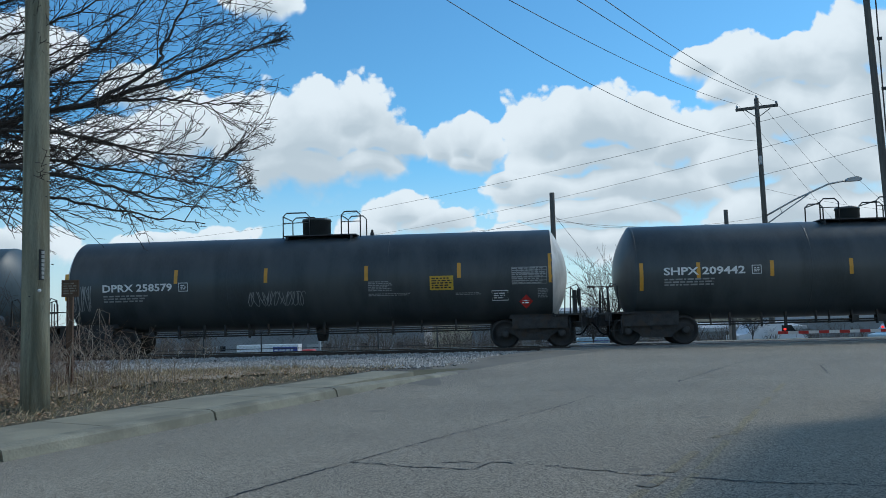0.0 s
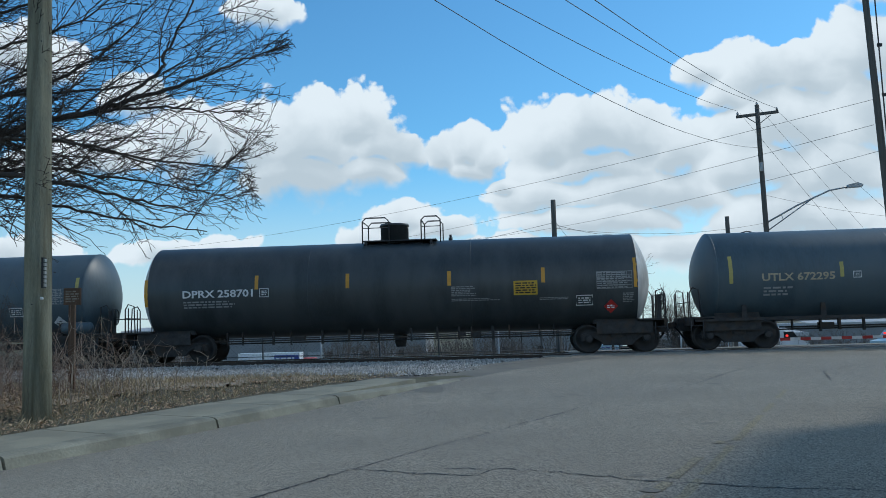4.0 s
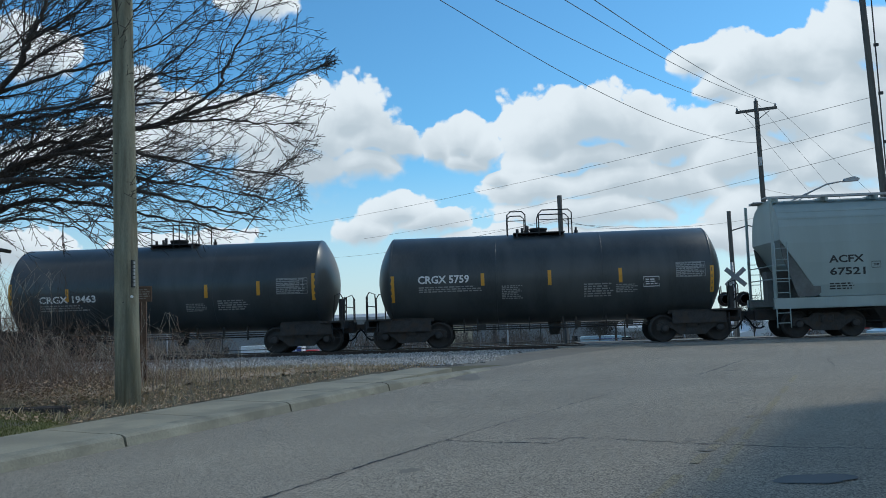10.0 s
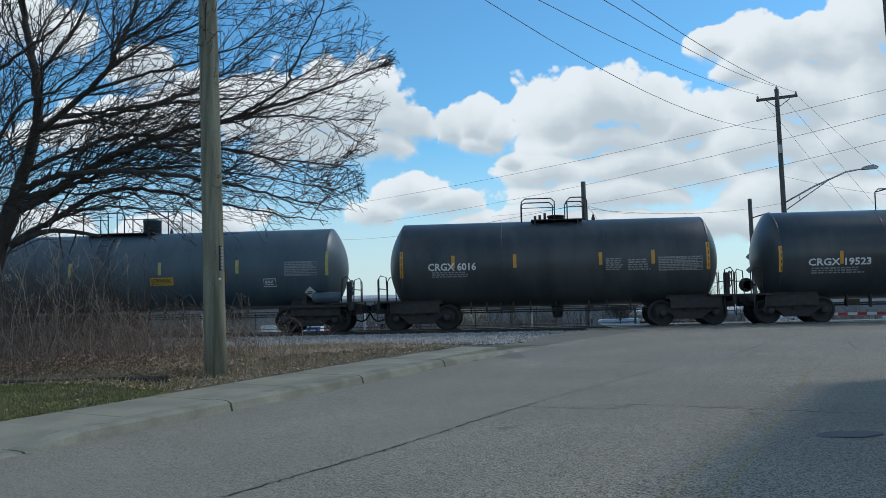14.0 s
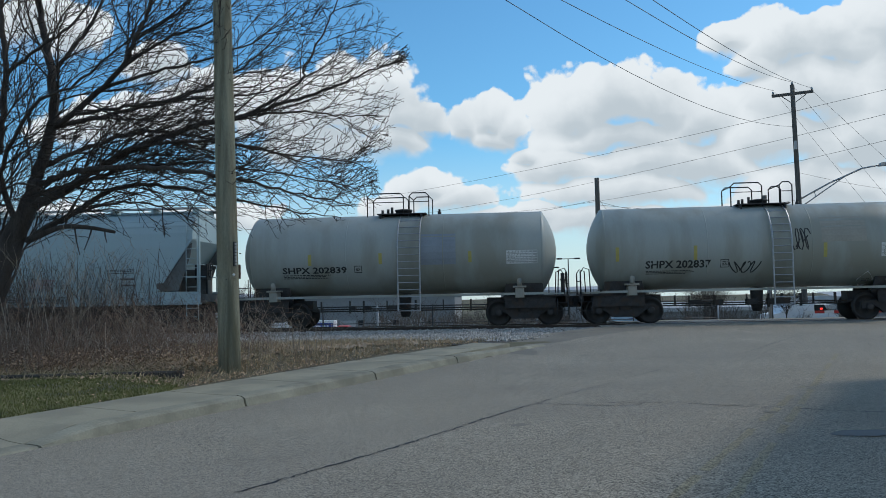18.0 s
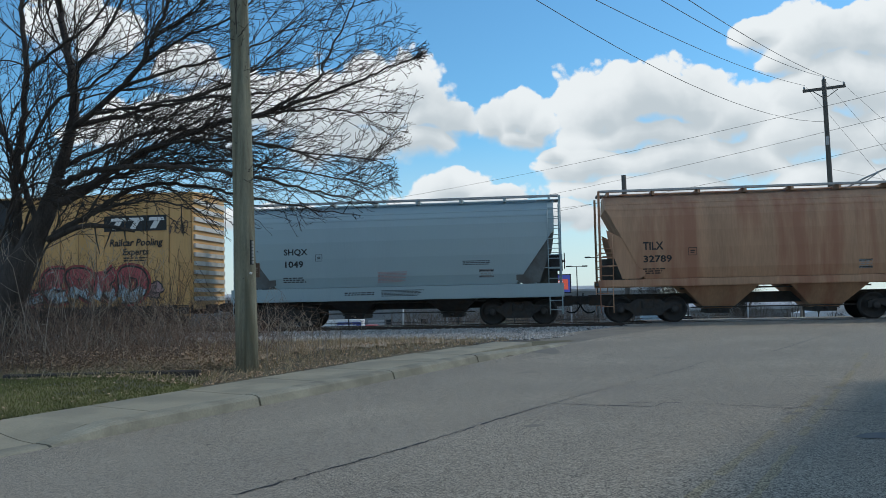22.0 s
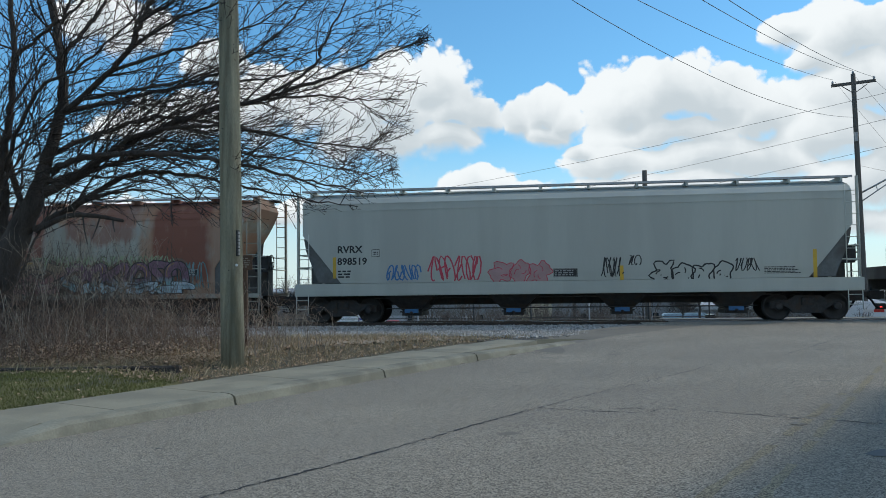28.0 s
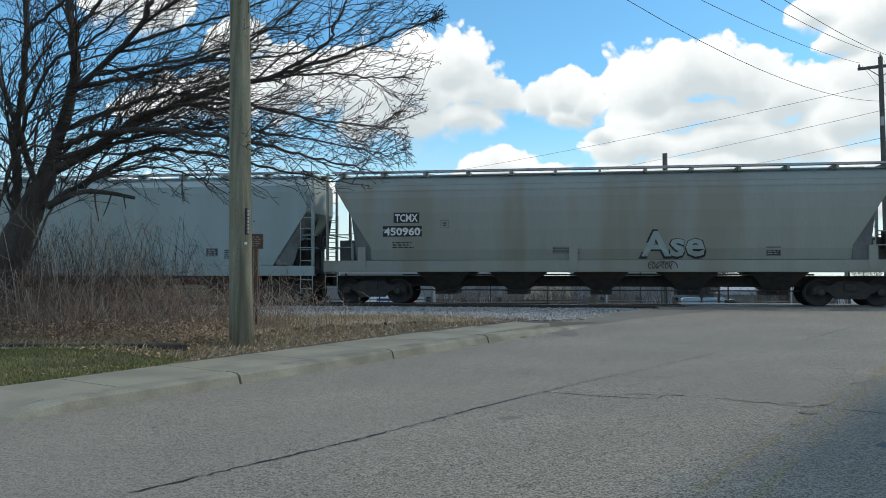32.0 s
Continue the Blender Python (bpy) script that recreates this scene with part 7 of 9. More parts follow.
    for rr in (railsA, railsB):
        if rr:
            x0, x1, z1 = rr
            s = Shape()
            c = min(0.12, (x1 - x0) / 4)
            for y in (-0.70, 0.70):
                s.tube([(x0, y, top - 0.1), (x0, y, z1 - c), (x0 + c, y, z1), (x1 - c, y, z1), (x1, y, z1 - c), (x1, y, top - 0.1)], 0.023, 6)
            s.tube([(x0, -0.7, (top + z1) / 2 + 0.05), (x1, -0.7, (top + z1) / 2 + 0.05)], 0.015, 6)
            s.tube([(x0, -0.7, z1 - c), (x0, 0.7, z1 - c)], 0.02, 6)
            part("safety_railing", s, STEEL, car)
    if ladder:
        s = Shape()
        out = 0.12
        pts = []
        for k in range(15):
            z = 0.6 + (top - 0.65) * k / 14
            y = -(surf(z) + out) if z > zc else -(R + out)
            pts.append((y, z))
        for x in ladder:
            s.tube([(x, y, z) for y, z in pts], 0.028, 5)
        for y, z in pts[:-1]:
            for k in (0.0,):
                s.tube([(ladder[0], y, z), (ladder[1], y, z)], 0.018, 5)
        part("ladder", s, GALV if ladder_out else shell, car)
    # markings
    if mark:
        lettering("lettering", car, mark, *mark_box, mark_mat or INK_WHITE, surf, label="painted car number")
    for q in (((*sub, 2),) if sub else ()) + tuple(prints):
        part("small_lettering", bars(Shape(), q[0], q[1], q[2], q[3], surf, q[4], rng), INK_FAINT if mark_mat is not INK_BLACK else INK_BLACK, car)
    for x, z0, z1 in stripes:
        part("reflector", patch(Shape(), x - 0.06, x + 0.06, z0, z1, surf, 0.006), stripe_mat or STRIPE_AMBER, car)
    if sign:
        b = part("notice", patch(Shape(), *sign, surf, 0.012), SIGN_YELLOW, car, "yellow notice with black print")
        part("notice_print", bars(Shape(), sign[0] + 0.06, sign[1] - 0.02, sign[2] + 0.04, sign[3] - 0.04, surf, 3, rng, 0.015), INK_BLACK, car)
    if table:
        s = Shape()
        for k in range(6):
            z = table[2] + (table[3] - table[2]) * k / 5
            patch(s, table[0], table[1], z - 0.008, z + 0.008, surf, 0.006)
        for k in range(8):
            x = table[0] + (table[1] - table[0]) * k / 7
            patch(s, x - 0.006, x + 0.006, table[2], table[3], surf, 0.006)
        bars(s, *table, surf, 5, rng, 0.006)
        part("stencil_table", s, INK_FAINT if shell is not GREY_TANK else INK_WHITE, car)
    for q in boxes:
        s = Shape()
        ribbon(s, [(q[0], q[2]), (q[1], q[2]), (q[1], q[3]), (q[0], q[3])], 0.03, surf, 0.006, True)
        bars(s, q[0] + 0.06, q[1] - 0.03, q[2] + 0.05, q[3] - 0.05, surf, 2, rng, 0.006)
        part("stencil_box", s, INK_WHITE if shell is not GREY_TANK else INK_BLACK, car)
    if diamond:
        cx, cz = (diamond[0] + diamond[1]) / 2, (diamond[2] + diamond[3]) / 2
        r = (diamond[1] - diamond[0]) / 2 + 0.03
        s = Shape().add([(cx + a * r, -surf(cz + b * r) - 0.03, cz + b * r) for a, b in ((0, -1), (1, 0), (0, 1), (-1, 0))] + [(cx + a * r, -surf(cz + b * r) - 0.005, cz + b * r) for a, b in ((0, -1), (1, 0), (0, 1), (-1, 0))],
                        [(0, 1, 2, 3), (4, 5, 1, 0), (5, 6, 2, 1), (6, 7, 3, 2), (7, 4, 0, 3)])
        d = part("placard", s, SIGN_RED if shell is not GREY_TANK and shell is not BLUE_TANK else SIGN_WHITE, car, "diamond hazard placard")
        part("placard_print", bars(Shape(), cx - 0.13, cx + 0.15, cz - 0.07, cz + 0.07, lambda z: surf(cz) + 0.032, 1, rng, 0.004), SIGN_WHITE if shell is not GREY_TANK and shell is not BLUE_TANK else INK_BLACK, car)
    bw = part("brake_wheel", brake_wheel_mesh, None, car, at=((h + 0.30) if brake_right else -(h + 0.30), -0.75, 1.62))
    if not brake_right:
        bw.rotation_euler = (0, 0, math.pi)
    part("brake_stand", Shape().box(*sorted(((1 if brake_right else -1) * (h + 0.12), (1 if brake_right else -1) * (h + 0.24))), -0.95, -0.55, 1.06, 1.85), STEEL, car)
    running_gear(car, u, h, inset, reach=0.45)
    return car, surf


def hopper_car(name, label, u, L, paint, top=4.62, style="round", sill=(1.02, 1.42), bays=4, bay_xs=(), bay_half=0.85, bay_low=0.24, bay_round=False, marks=(), mark_mat=None, prints=(), boxes=(), stripes=(), stripe_mat=None,
               over=0.3, slope_top=3.3, slope_run=1.25, slope_low=None, seed=0, inset=1.65, rim=None, bay_mat=None, open_end=False):
    car = railcar(name, label, "covered hopper", u)
    rng = random.Random(seed)
    h = L / 2
    xe = h - over
    if style == "round":
        sec = [(0.0, 1.46), (0.12, 1.55), (0.35, 1.60), (0.55, 1.60), (0.72, 1.55), (0.82, 1.45), (0.90, 1.28), (0.96, 1.02), (1.0, 0.62)]
    else:
        sec = [(0.0, 1.58), (0.10, 1.60), (0.50, 1.60), (0.80, 1.60), (0.88, 1.58), (0.93, 1.40), (0.965, 1.10), (1.0, 0.62)]
    z0, z1 = sill[1], top - 0.14

    def wide(z):
        f = min(1, max(0, (z - z0) / (z1 - z0)))
        for (a, wa), (b, wb) in zip(sec, sec[1:]):
            if f <= b:
                return wa + (wb - wa) * (f - a) / (b - a)
        return sec[-1][1]

    fr = sorted({a for a, _ in sec} | {0.2, 0.28, 0.45, 0.65})
    zs = [z0 + (z1 - z0) * f for f in fr]
    stations = []
    for k in range(7):
        q = k / 6
        stations.append((-xe + slope_run * (1 - q), (slope_low or z0) + (slope_top - (slope_low or z0)) * q))
    if slope_low:
        stations.insert(0, (-xe + slope_run + 0.01, z0))
    stations = [(x, zl) for x, zl in reversed(stations)]
    stations = stations + [(-x, zl) for x, zl in reversed(stations)]
    ring_n = 2 * len(zs)
    vs, fs = [], []
    for x, zl in stations:
        col = [max(z, zl) for z in zs]
        vs += [(x, -wide(z), z) for z in col] + [(x, wide(z), z) for z in reversed(col)]
    for i in range(len(stations) - 1):
        for k in range(ring_n):
            k2 = (k + 1) % ring_n
            fs.append((i * ring_n + k, i * ring_n + k2, (i + 1) * ring_n + k2, (i + 1) * ring_n + k))
    body = Shape().add(vs, fs)
    body.add(vs[:ring_n], [tuple(range(ring_n))]).add(vs[-ring_n:], [tuple(range(ring_n))])
    part("hopper_body", body, paint, car)
    surf = wide
    # side sills, roof beads, roof walk, hatches
    for sy in (-1, 1):
        part("side_sill", Shape().box(-h, h, sy * 1.56 - 0.06, sy * 1.56 + 0.06, sill[0], sill[1] - 0.012).box(-h, h, sy * 1.50 - 0.10, sy * 1.50 + 0.10, sill[0] - 0.03, sill[0] + 0.03), rim or paint, car)
        s = Shape()
        for f in (0.80, 0.87):
            z = z0 + (z1 - z0) * f
            s.box(-xe + 0.02, xe - 0.02, sy * wide(z) - 0.012, sy * wide(z) + 0.012, z - 0.012, z + 0.012)
        part("roof_bead", s, paint, car)
    k = max(2, int(2 * xe / 3.1))
    for i in range(1, k):
        x = -xe + 2 * xe * i / k
        part("side_seam", patch(Shape(), x - 0.012, x + 0.012, sill[1] + 0.02, z0 + (z1 - z0) * 0.80, surf, 0.0035), paint, car)
    s = Shape()
    for sy in (-1, 1):
        s.box(-h + 0.1, h - 0.1, sy * 0.75 - 0.28, sy * 0.75 + 0.28, top, top + 0.035)
        s.box(-h + 0.1, h - 0.1, sy * 1.04 - 0.015, sy * 1.04 + 0.015, top - 0.04, top + 0.03)
    part("roof_walk", s, GALV, car, "galvanised roof walkway")
    k = int(2 * xe / 1.55)
    for i in range(k + 1):
        x = -xe + 0.15 + (2 * xe - 0.3) * i / k
        part("walk_bracket", Shape().box(x - 0.04, x + 0.04, -1.05, 1.05, top - 0.18, top - 0.001), paint, car)
    part("trough_hatch", Shape().cbox(-xe + 0.6, xe - 0.6, -0.30, 0.30, top - 0.17, top - 0.04, 0.04), paint, car)
    # discharge bays
    for j in range(bays):
        cx = bay_xs[j]
        if bay_round:
            prof = [(cx - bay_half * math.cos(a), sill[0] - (sill[0] - bay_low - 0.14) * math.sin(a) ** 0.8) for a in [math.pi * q / 10 for q in range(11)]]
            s = Shape().prism([(x, z) for x, z in prof], -1.25, 1.25)
        else:
            s = Shape()
            t_, b_ = bay_half, bay_half * 0.34
            vs2 = [(cx + sx * w, sy * d, z) for z, w, d in ((sill[0] + 0.02, t_, 1.40), (bay_low + 0.16, b_, 0.75)) for sx, sy in ((-1, -1), (1, -1), (1, 1), (-1, 1))]
            s.add(vs2, [(0, 1, 5, 4), (1, 2, 6, 5), (2, 3, 7, 6), (3, 0, 4, 7), (4, 5, 6, 7), (3, 2, 1, 0)])
        part("discharge_bay", s, bay_mat or paint, car)
        g = Shape().box(cx - 0.36, cx + 0.36, -0.8, 0.8, bay_low, bay_low + 0.15).tube([(cx, -0.95, bay_low + 0.1), (cx, -0.8, bay_low + 0.1)], 0.06, 10).box(cx - 0.42, cx + 0.42, -0.86, -0.80, bay_low + 0.12, bay_low + 0.17)
        part("outlet_gate", g, RUNNING, car)
    s = Shape().box(-h - 0.3, h + 0.3, -0.30, 0.30, 0.62, 1.0)
    s.tube([(-h + 2.8, -1.2, sill[0] - 0.12), (h - 2.8, -1.2, sill[0] - 0.12)], 0.03, 6)
    s.tube([(-h + 3.2, -0.9, 0.50), (h - 3.2, -0.9, 0.50)], 0.022, 6)
    part("centre_sill", s, RUNNING, car)
    # ends: posts, ladders, platform, slope stiffeners
    for sx in (-1, 1):
        top_ = min(slope_top, 3.35)
        gus = [(sx * (xe - d * slope_run / 1.35), sill[1] + (z - 1.46) * (top_ - sill[1]) / 1.89) for d, z in ((0.02, 3.25), (0.70, 2.88), (1.20, 2.46), (1.36, 2.20), (1.36, 1.60), (1.20, 1.48), (0.55, 1.48), (0.10, 2.73))]
        if slope_low:
            mid = slope_low + (slope_top - slope_low) * 0.5
            gus = [(sx * (xe - slope_run * 0.5), mid), (sx * (xe - slope_run), slope_low), (sx * (xe - slope_run), sill[1]), (sx * (xe - slope_run + 0.5), sill[1])]
        # bracket, web and platform take a dark colour for the shade there
        for sy in (-1, 1):
            part("slope_gusset", Shape().prism(gus, sy * 1.52 - 0.02, sy * 1.52 + 0.02), HOP_TAN if open_end else SLOPE_SHADE, car, "slope sheet bracket")
            part("end_post", Shape().box(*sorted((sx * (h - 0.05), sx * (h - 0.13))), sy * 1.45 - 0.05, sy * 1.45 + 0.05, sill[1], top - 0.05), paint, car)
            part("brace_post", Shape().box(*sorted((sx * (h - 0.95), sx * (h - 1.03))), sy * 1.30 - 0.04, sy * 1.30 + 0.04, sill[1], min(slope_top, 3.3) - 1.15), paint, car)
        if style == "flat":
            part("slope_web", Shape().prism([(sx * (xe - slope_run - 0.1), sill[1]), (sx * (xe - 0.42), sill[1]), (sx * (xe - 0.30), sill[1] + 0.5 * (slope_top - sill[1])), (sx * (xe - 0.06), slope_top - 0.05)], -0.03, 0.03), SLOPE_SHADE, car, "web plate under the slope sheet, shade put into its dark colour")
        part("end_platform", Shape().box(*sorted((sx * (h - 0.05), sx * (h - 1.9))), -1.5, 1.5, sill[0] + 0.05, sill[1] - 0.1).box(*sorted((sx * (h - 0.2), sx * (h - 1.5))), -0.25, 0.25, sill[1] - 0.1, min(slope_top, 3.3) - 1.0), SLOPE_SHADE, car)
        for sy in (-1, 1):
            part("ladder", rails_and_ladder(Shape(), sx * (h - 0.10), sx * (h - 0.52), sy * 1.60, sill[1] - 0.02, top - 0.35 if sx > 0 else top - 1.6, 8 if sx > 0 else 5), paint, car)
            part("step", rails_and_ladder(Shape(), sx * (h - 0.06), sx * (h - 0.50), sy * 1.60, 0.36, sill[0], 2), paint, car)
        s = Shape()
        for z in (2.0, 2.45):
            s.tube([(sx * (h - 0.09), -1.45, z), (sx * (h - 0.09), 1.45, z)], 0.02, 6)
            s.tube([(sx * (h - 0.09), -1.52, z), (sx * (h - 1.0), -1.52, z)], 0.02, 6)
        s.tube([(sx * (h - 1.0), -1.52, sill[1]), (sx * (h - 1.0), -1.52, 2.5)], 0.02, 6)
        part("end_handrail", s, paint, car)
    part("brake_wheel", brake_wheel_mesh, None, car, at=(h + 0.05, -0.6, 2.25))
    part("brake_gear", Shape().box(h - 0.5, h - 0.02, -0.8, -0.4, 1.9, 2.5).tube([(h - 0.1, -0.6, 1.2), (h - 0.1, -0.6, 1.9)], 0.03), STEEL, car)
    # markings
    mm = mark_mat or INK_BLACK
    for q in marks:
        lettering("lettering", car, q[0], *q[1:5], mm, surf, label="painted car number")
    for q in prints:
        if q[1] - q[0] < 0.35:
            s = Shape()
            ribbon(s, [(q[0], q[2]), (q[1], q[2]), (q[1], q[3]), (q[0], q[3])], 0.022, surf, 0.006, True)
            part("stencil_box", bars(s, q[0] + 0.06, q[1] - 0.04, q[2] + 0.06, q[3] - 0.06, surf, 1, rng, 0.006), mm, car)
        else:
            part("small_lettering", bars(Shape(), *q[:4], surf, q[4], rng), mm, car)
    for q in boxes:
        part("stencil_panel", patch(Shape(), *q, surf, 0.006), INK_BLACK, car, "black stencilled panel")
        s = Shape()
        bars(s, q[0] + 0.05, q[1] - 0.02, q[2] + 0.04, q[3] - 0.04, surf, 2, rng, 0.008)
        ribbon(s, [(q[0] + 0.02, q[2] + 0.02), (q[1] - 0.02, q[2] + 0.02), (q[1] - 0.02, q[3] - 0.02), (q[0] + 0.02, q[3] - 0.02)], 0.02, surf, 0.008, True)
        part("panel_print", s, INK_FAINT, car)
    for x, a, b in stripes:
        part("reflector", patch(Shape(), x - 0.06, x + 0.06, a, b, surf, 0.006), stripe_mat or STRIPE_AMBER, car)
    running_gear(car, u, h, inset, reach=0.15)
    return car, surf


# 1: black tank car
TS = dict(L=17.65, R=1.58, zc=2.36)
c1, f1 = tank_car("tank_car", "dirty black tank car with a white painted number and white ends", 12.62, shell=BLACK_TANK, mark="SHPX 209442", mark_box=(-7.4, -4.84, 2.22, 2.46), stripes=((-8.1, 1.74, 2.62), (-6.3, 2.1, 2.6), (-4.0, 2.1, 2.6), (-1.55, 2.1, 2.6), (2.0, 2.1, 2.6), (5, 2.1, 2.6), (8.1, 1.8, 2.6)),
                  plat=(-2.2, 0.6), dome=(-1.35, -0.6, 0.45), railsA=(-2.1, -1.5, 4.62), railsB=(-0.3, 0.5, 4.62), sub=(-7.38, -5.6, 1.86, 2.12), boxes=((-4.62, -4.34, 2.2, 2.46),), seed=1, **TS)
DP = dict(stripes=((-7.9, 1.9, 2.8), (-4.17, 2.38, 2.84), (-1.14, 2.33, 2.81), (2.2, 2.31, 2.79), (5.24, 2.32, 2.81), (8.19, 2.09, 3.04)), plat=(-0.85, 1.85), dome=(-0.22, 0.75, 0.62), railsA=(-0.75, 0.15, 4.72), railsB=(1.25, 1.9, 4.72),
          sub=(-6.64, -4.91, 1.80, 2.06), boxes=((-4.06, -3.77, 2.13, 2.4), (6.29, 6.81, 1.56, 1.87)), sign=(4.28, 5.05, 1.94, 2.4), table=(6.95, 8.07, 2.07, 2.61), diamond=(7.2, 7.59, 1.33, 1.67),
          prints=((2.26, 3.07, 1.95, 2.29, 4), (2.26, 3.86, 1.79, 1.89, 1), (5.11, 6.06, 1.76, 1.85, 1), (7.77, 8.14, 1.61, 1.93, 4)))
c2, f2 = tank_car("tank_car", "black tank car with white ends and a scrawled white tag", -6.57, shell=BLACK_TANK, head=HEAD_AND_SUNLIT_WHITE, mark="DPRX 258579", mark_box=(-6.68, -4.29, 2.16, 2.40), seed=2, trim=0.45, **DP, **TS)
scrawl(c2, -2.0, -0.11, 1.55, 2.05, 9, INK_FAINT, f2, 2, 0.02)
scrawl(c2, -8.05, -7.3, 1.5, 2.4, 6, INK_FAINT, f2, 3, 0.025)
UT = dict(stripes=((-7.85, 2.1, 2.98), (-4.4, 2.22, 2.7), (-1.55, 2.25, 2.74), (1.87, 2.23, 2.7), (4.78, 2.22, 2.71), (8.1, 2.08, 2.97)), stripe_mat=STRIPE_YELLOW, plat=(-1.45, 1.8), dome=(0.65, 1.33, 0.55), railsA=(-1.42, -0.45, 4.82), railsB=(-0.1, 1.9, 4.82),
          sub=(-6.84, -5.87, 1.67, 1.99), boxes=((-4.05, -3.82, 2.19, 2.38), (5.75, 6.2, 1.72, 2.0)), sign=(2.05, 2.88, 2.3, 2.62), table=(6.55, 7.72, 2.1, 2.6), diamond=(7.25, 7.62, 1.3, 1.66), bottle=(7.5, 8.6, 1.28), ladder=(-0.6, -0.1), sill=True,
          L=17.65, R=1.50, zc=2.36)
c3, f3 = tank_car("tank_car", "dark navy tank car with yellow letters and a side sill", -25.37, shell=BLUE_TANK, mark="UTLX 672295", mark_box=(-6.9, -4.62, 2.16, 2.40), mark_mat=INK_CREAM, seed=3, **UT)
c4, f4 = tank_car("tank_car", "black tank car with white ends, number in white", -44.43, shell=BLACK_TANK, head=HEAD_AND_SUNLIT_WHITE, mark="DPRX 258701", mark_box=(-6.68, -4.29, 2.16, 2.40), seed=4, trim=0.40, **DP, **TS)
c5, f5 = tank_car("tank_car", "dark navy tank car with ochre letters and a yellow notice", -62.86, shell=BLUE_TANK, mark="UTLX 672308", mark_box=(-7.1, -4.95, 2.06, 2.34), mark_mat=INK_CREAM, seed=5, **UT)
c6, f6 = hopper_car("covered_hopper", "grey four-bay covered hopper with rounded sides", -82.62, 19.2, HOP_GREY, top=4.80, bays=4, bay_xs=(-5.45, -1.72, 2.0, 5.7), bay_half=0.92, marks=(("ACFX", -7.73, -6.61, 2.48, 2.72), ("67521", -7.74, -6.58, 2.07, 2.31)),
                    prints=((-7.75, -6.86, 1.57, 1.82, 2), (-5.27, -3.39, 2.13, 2.24, 1), (6.68, 7.67, 1.77, 2.15, 4), (-6.37, -6.08, 2.27, 2.47, 2)), boxes=((6.09, 6.61, 1.83, 2.19),), stripes=((-2.75, 1.58, 1.98), (-0.05, 1.53, 1.99), (2.47, 1.53, 2.0), (5.13, 1.52, 2.0)), sill=(1.02, 1.36), seed=6, inset=1.85, bay_mat=RUNNING)
bars_low = Shape()
for q in ((-4.06, -2.44, 1.07, 1.27, 2), (-1.25, 0.96, 1.05, 1.29, 3), (4.39, 5.12, 1.22, 1.35, 2)):
    bars(bars_low, *q[:4], lambda z: 1.62, q[4], random.Random(6))
part("small_lettering", bars_low, INK_BLACK, c6)
CR = dict(L=12.0, R=1.58, zc=2.36, shell=BLACK_TANK, dome=None)
c7, f7 = tank_car("tank_car", "short black tank car with amber reflectors, number in white", -99.62, mark="CRGX 5759", mark_box=(-4.49, -2.73, 2.24, 2.50), stripes=((-5.36, 1.62, 2.53), (-2.27, 2.11, 2.53), (0.0, 2.05, 2.56), (2.38, 2.06, 2.55), (5.42, 1.65, 2.53)), plat=(-1.25, 0.75),
                  railsA=(-1.35, -0.72, 4.70), railsB=(-0.25, 0.9, 4.72), sub=(-4.46, -2.1, 1.92, 2.14), table=(4.24, 5.2, 2.18, 2.67), boxes=((3.15, 3.66, 1.9, 2.22),), prints=((-1.63, -0.92, 1.62, 2.1, 5), (1.15, 2.15, 1.6, 2.08, 4), (2.22, 2.99, 1.72, 2.02, 3)), seed=7, **CR)
CG = dict(CR, shell=GLOSS_TANK, zc=2.40, R=1.60)
SG = dict(stripes=((-5.43, 1.8, 2.71), (-3.37, 2.03, 2.48), (-1.6, 2.03, 2.5), (1.59, 2.01, 2.47), (3.43, 2.04, 2.53), (5.36, 1.82, 2.74)), plat=(-0.9, 1.08), railsA=(-1.23, 0.12, 4.85), railsB=(0.34, 1.06, 4.88), sub=(-4.38, -2.51, 1.7, 1.94), table=(4.07, 5.15, 2.06, 2.59),
          prints=((-1.25, -0.59, 1.92, 2.25, 4), (0.84, 1.6, 1.55, 1.84, 3), (1.97, 3.15, 1.56, 1.93, 3)))
c8, f8 = tank_car("tank_car", "short glossy black tank car, number in white", -113.08, mark="CRGX 19463", mark_box=(-4.39, -2.34, 2.0, 2.24), seed=8, **SG, **CG)
c9, f9 = tank_car("tank_car", "short glossy black tank car, number in white", -126.84, mark="CRGX 19523", mark_box=(-4.5, -2.38, 2.0, 2.24), seed=9, **SG, **CG)
c10, f10 = tank_car("tank_car", "short dull black tank car, number in white", -140.13, mark="CRGX 6016", mark_box=(-4.46, -2.73, 2.14, 2.40), stripes=((-5.41, 1.9, 2.85), (-3.55, 2.2, 2.66), (-1.35, 2.18, 2.66), (1.67, 2.21, 2.66), (3.5, 2.2, 2.69), (5.4, 1.97, 2.92)), plat=(-0.8, 1.26),
                    railsA=(-1.05, 0.15, 4.72), railsB=(0.61, 1.33, 4.73), sub=(-4.31, -2.98, 1.88, 2.1), table=(3.69, 5.2, 1.96, 2.43), prints=((1.85, 2.45, 2.0, 2.45, 4), (2.63, 3.43, 1.98, 2.4, 3)), seed=10, **CR)
c11, f11 = tank_car("tank_car", "dark navy tank car with ochre letters and a heavy middle band", -156.38, shell=BLUE_TANK, mark="UTLX 670051", mark_box=(-6.9, -4.76, 2.07, 2.30), mark_mat=INK_CREAM, seed=11, **dict(UT, L=17.2, zc=2.38, sign=(1.5, 2.38, 1.85, 2.14), plat=(-1.4, 1.4), ladder=(-0.62, -0.18)))
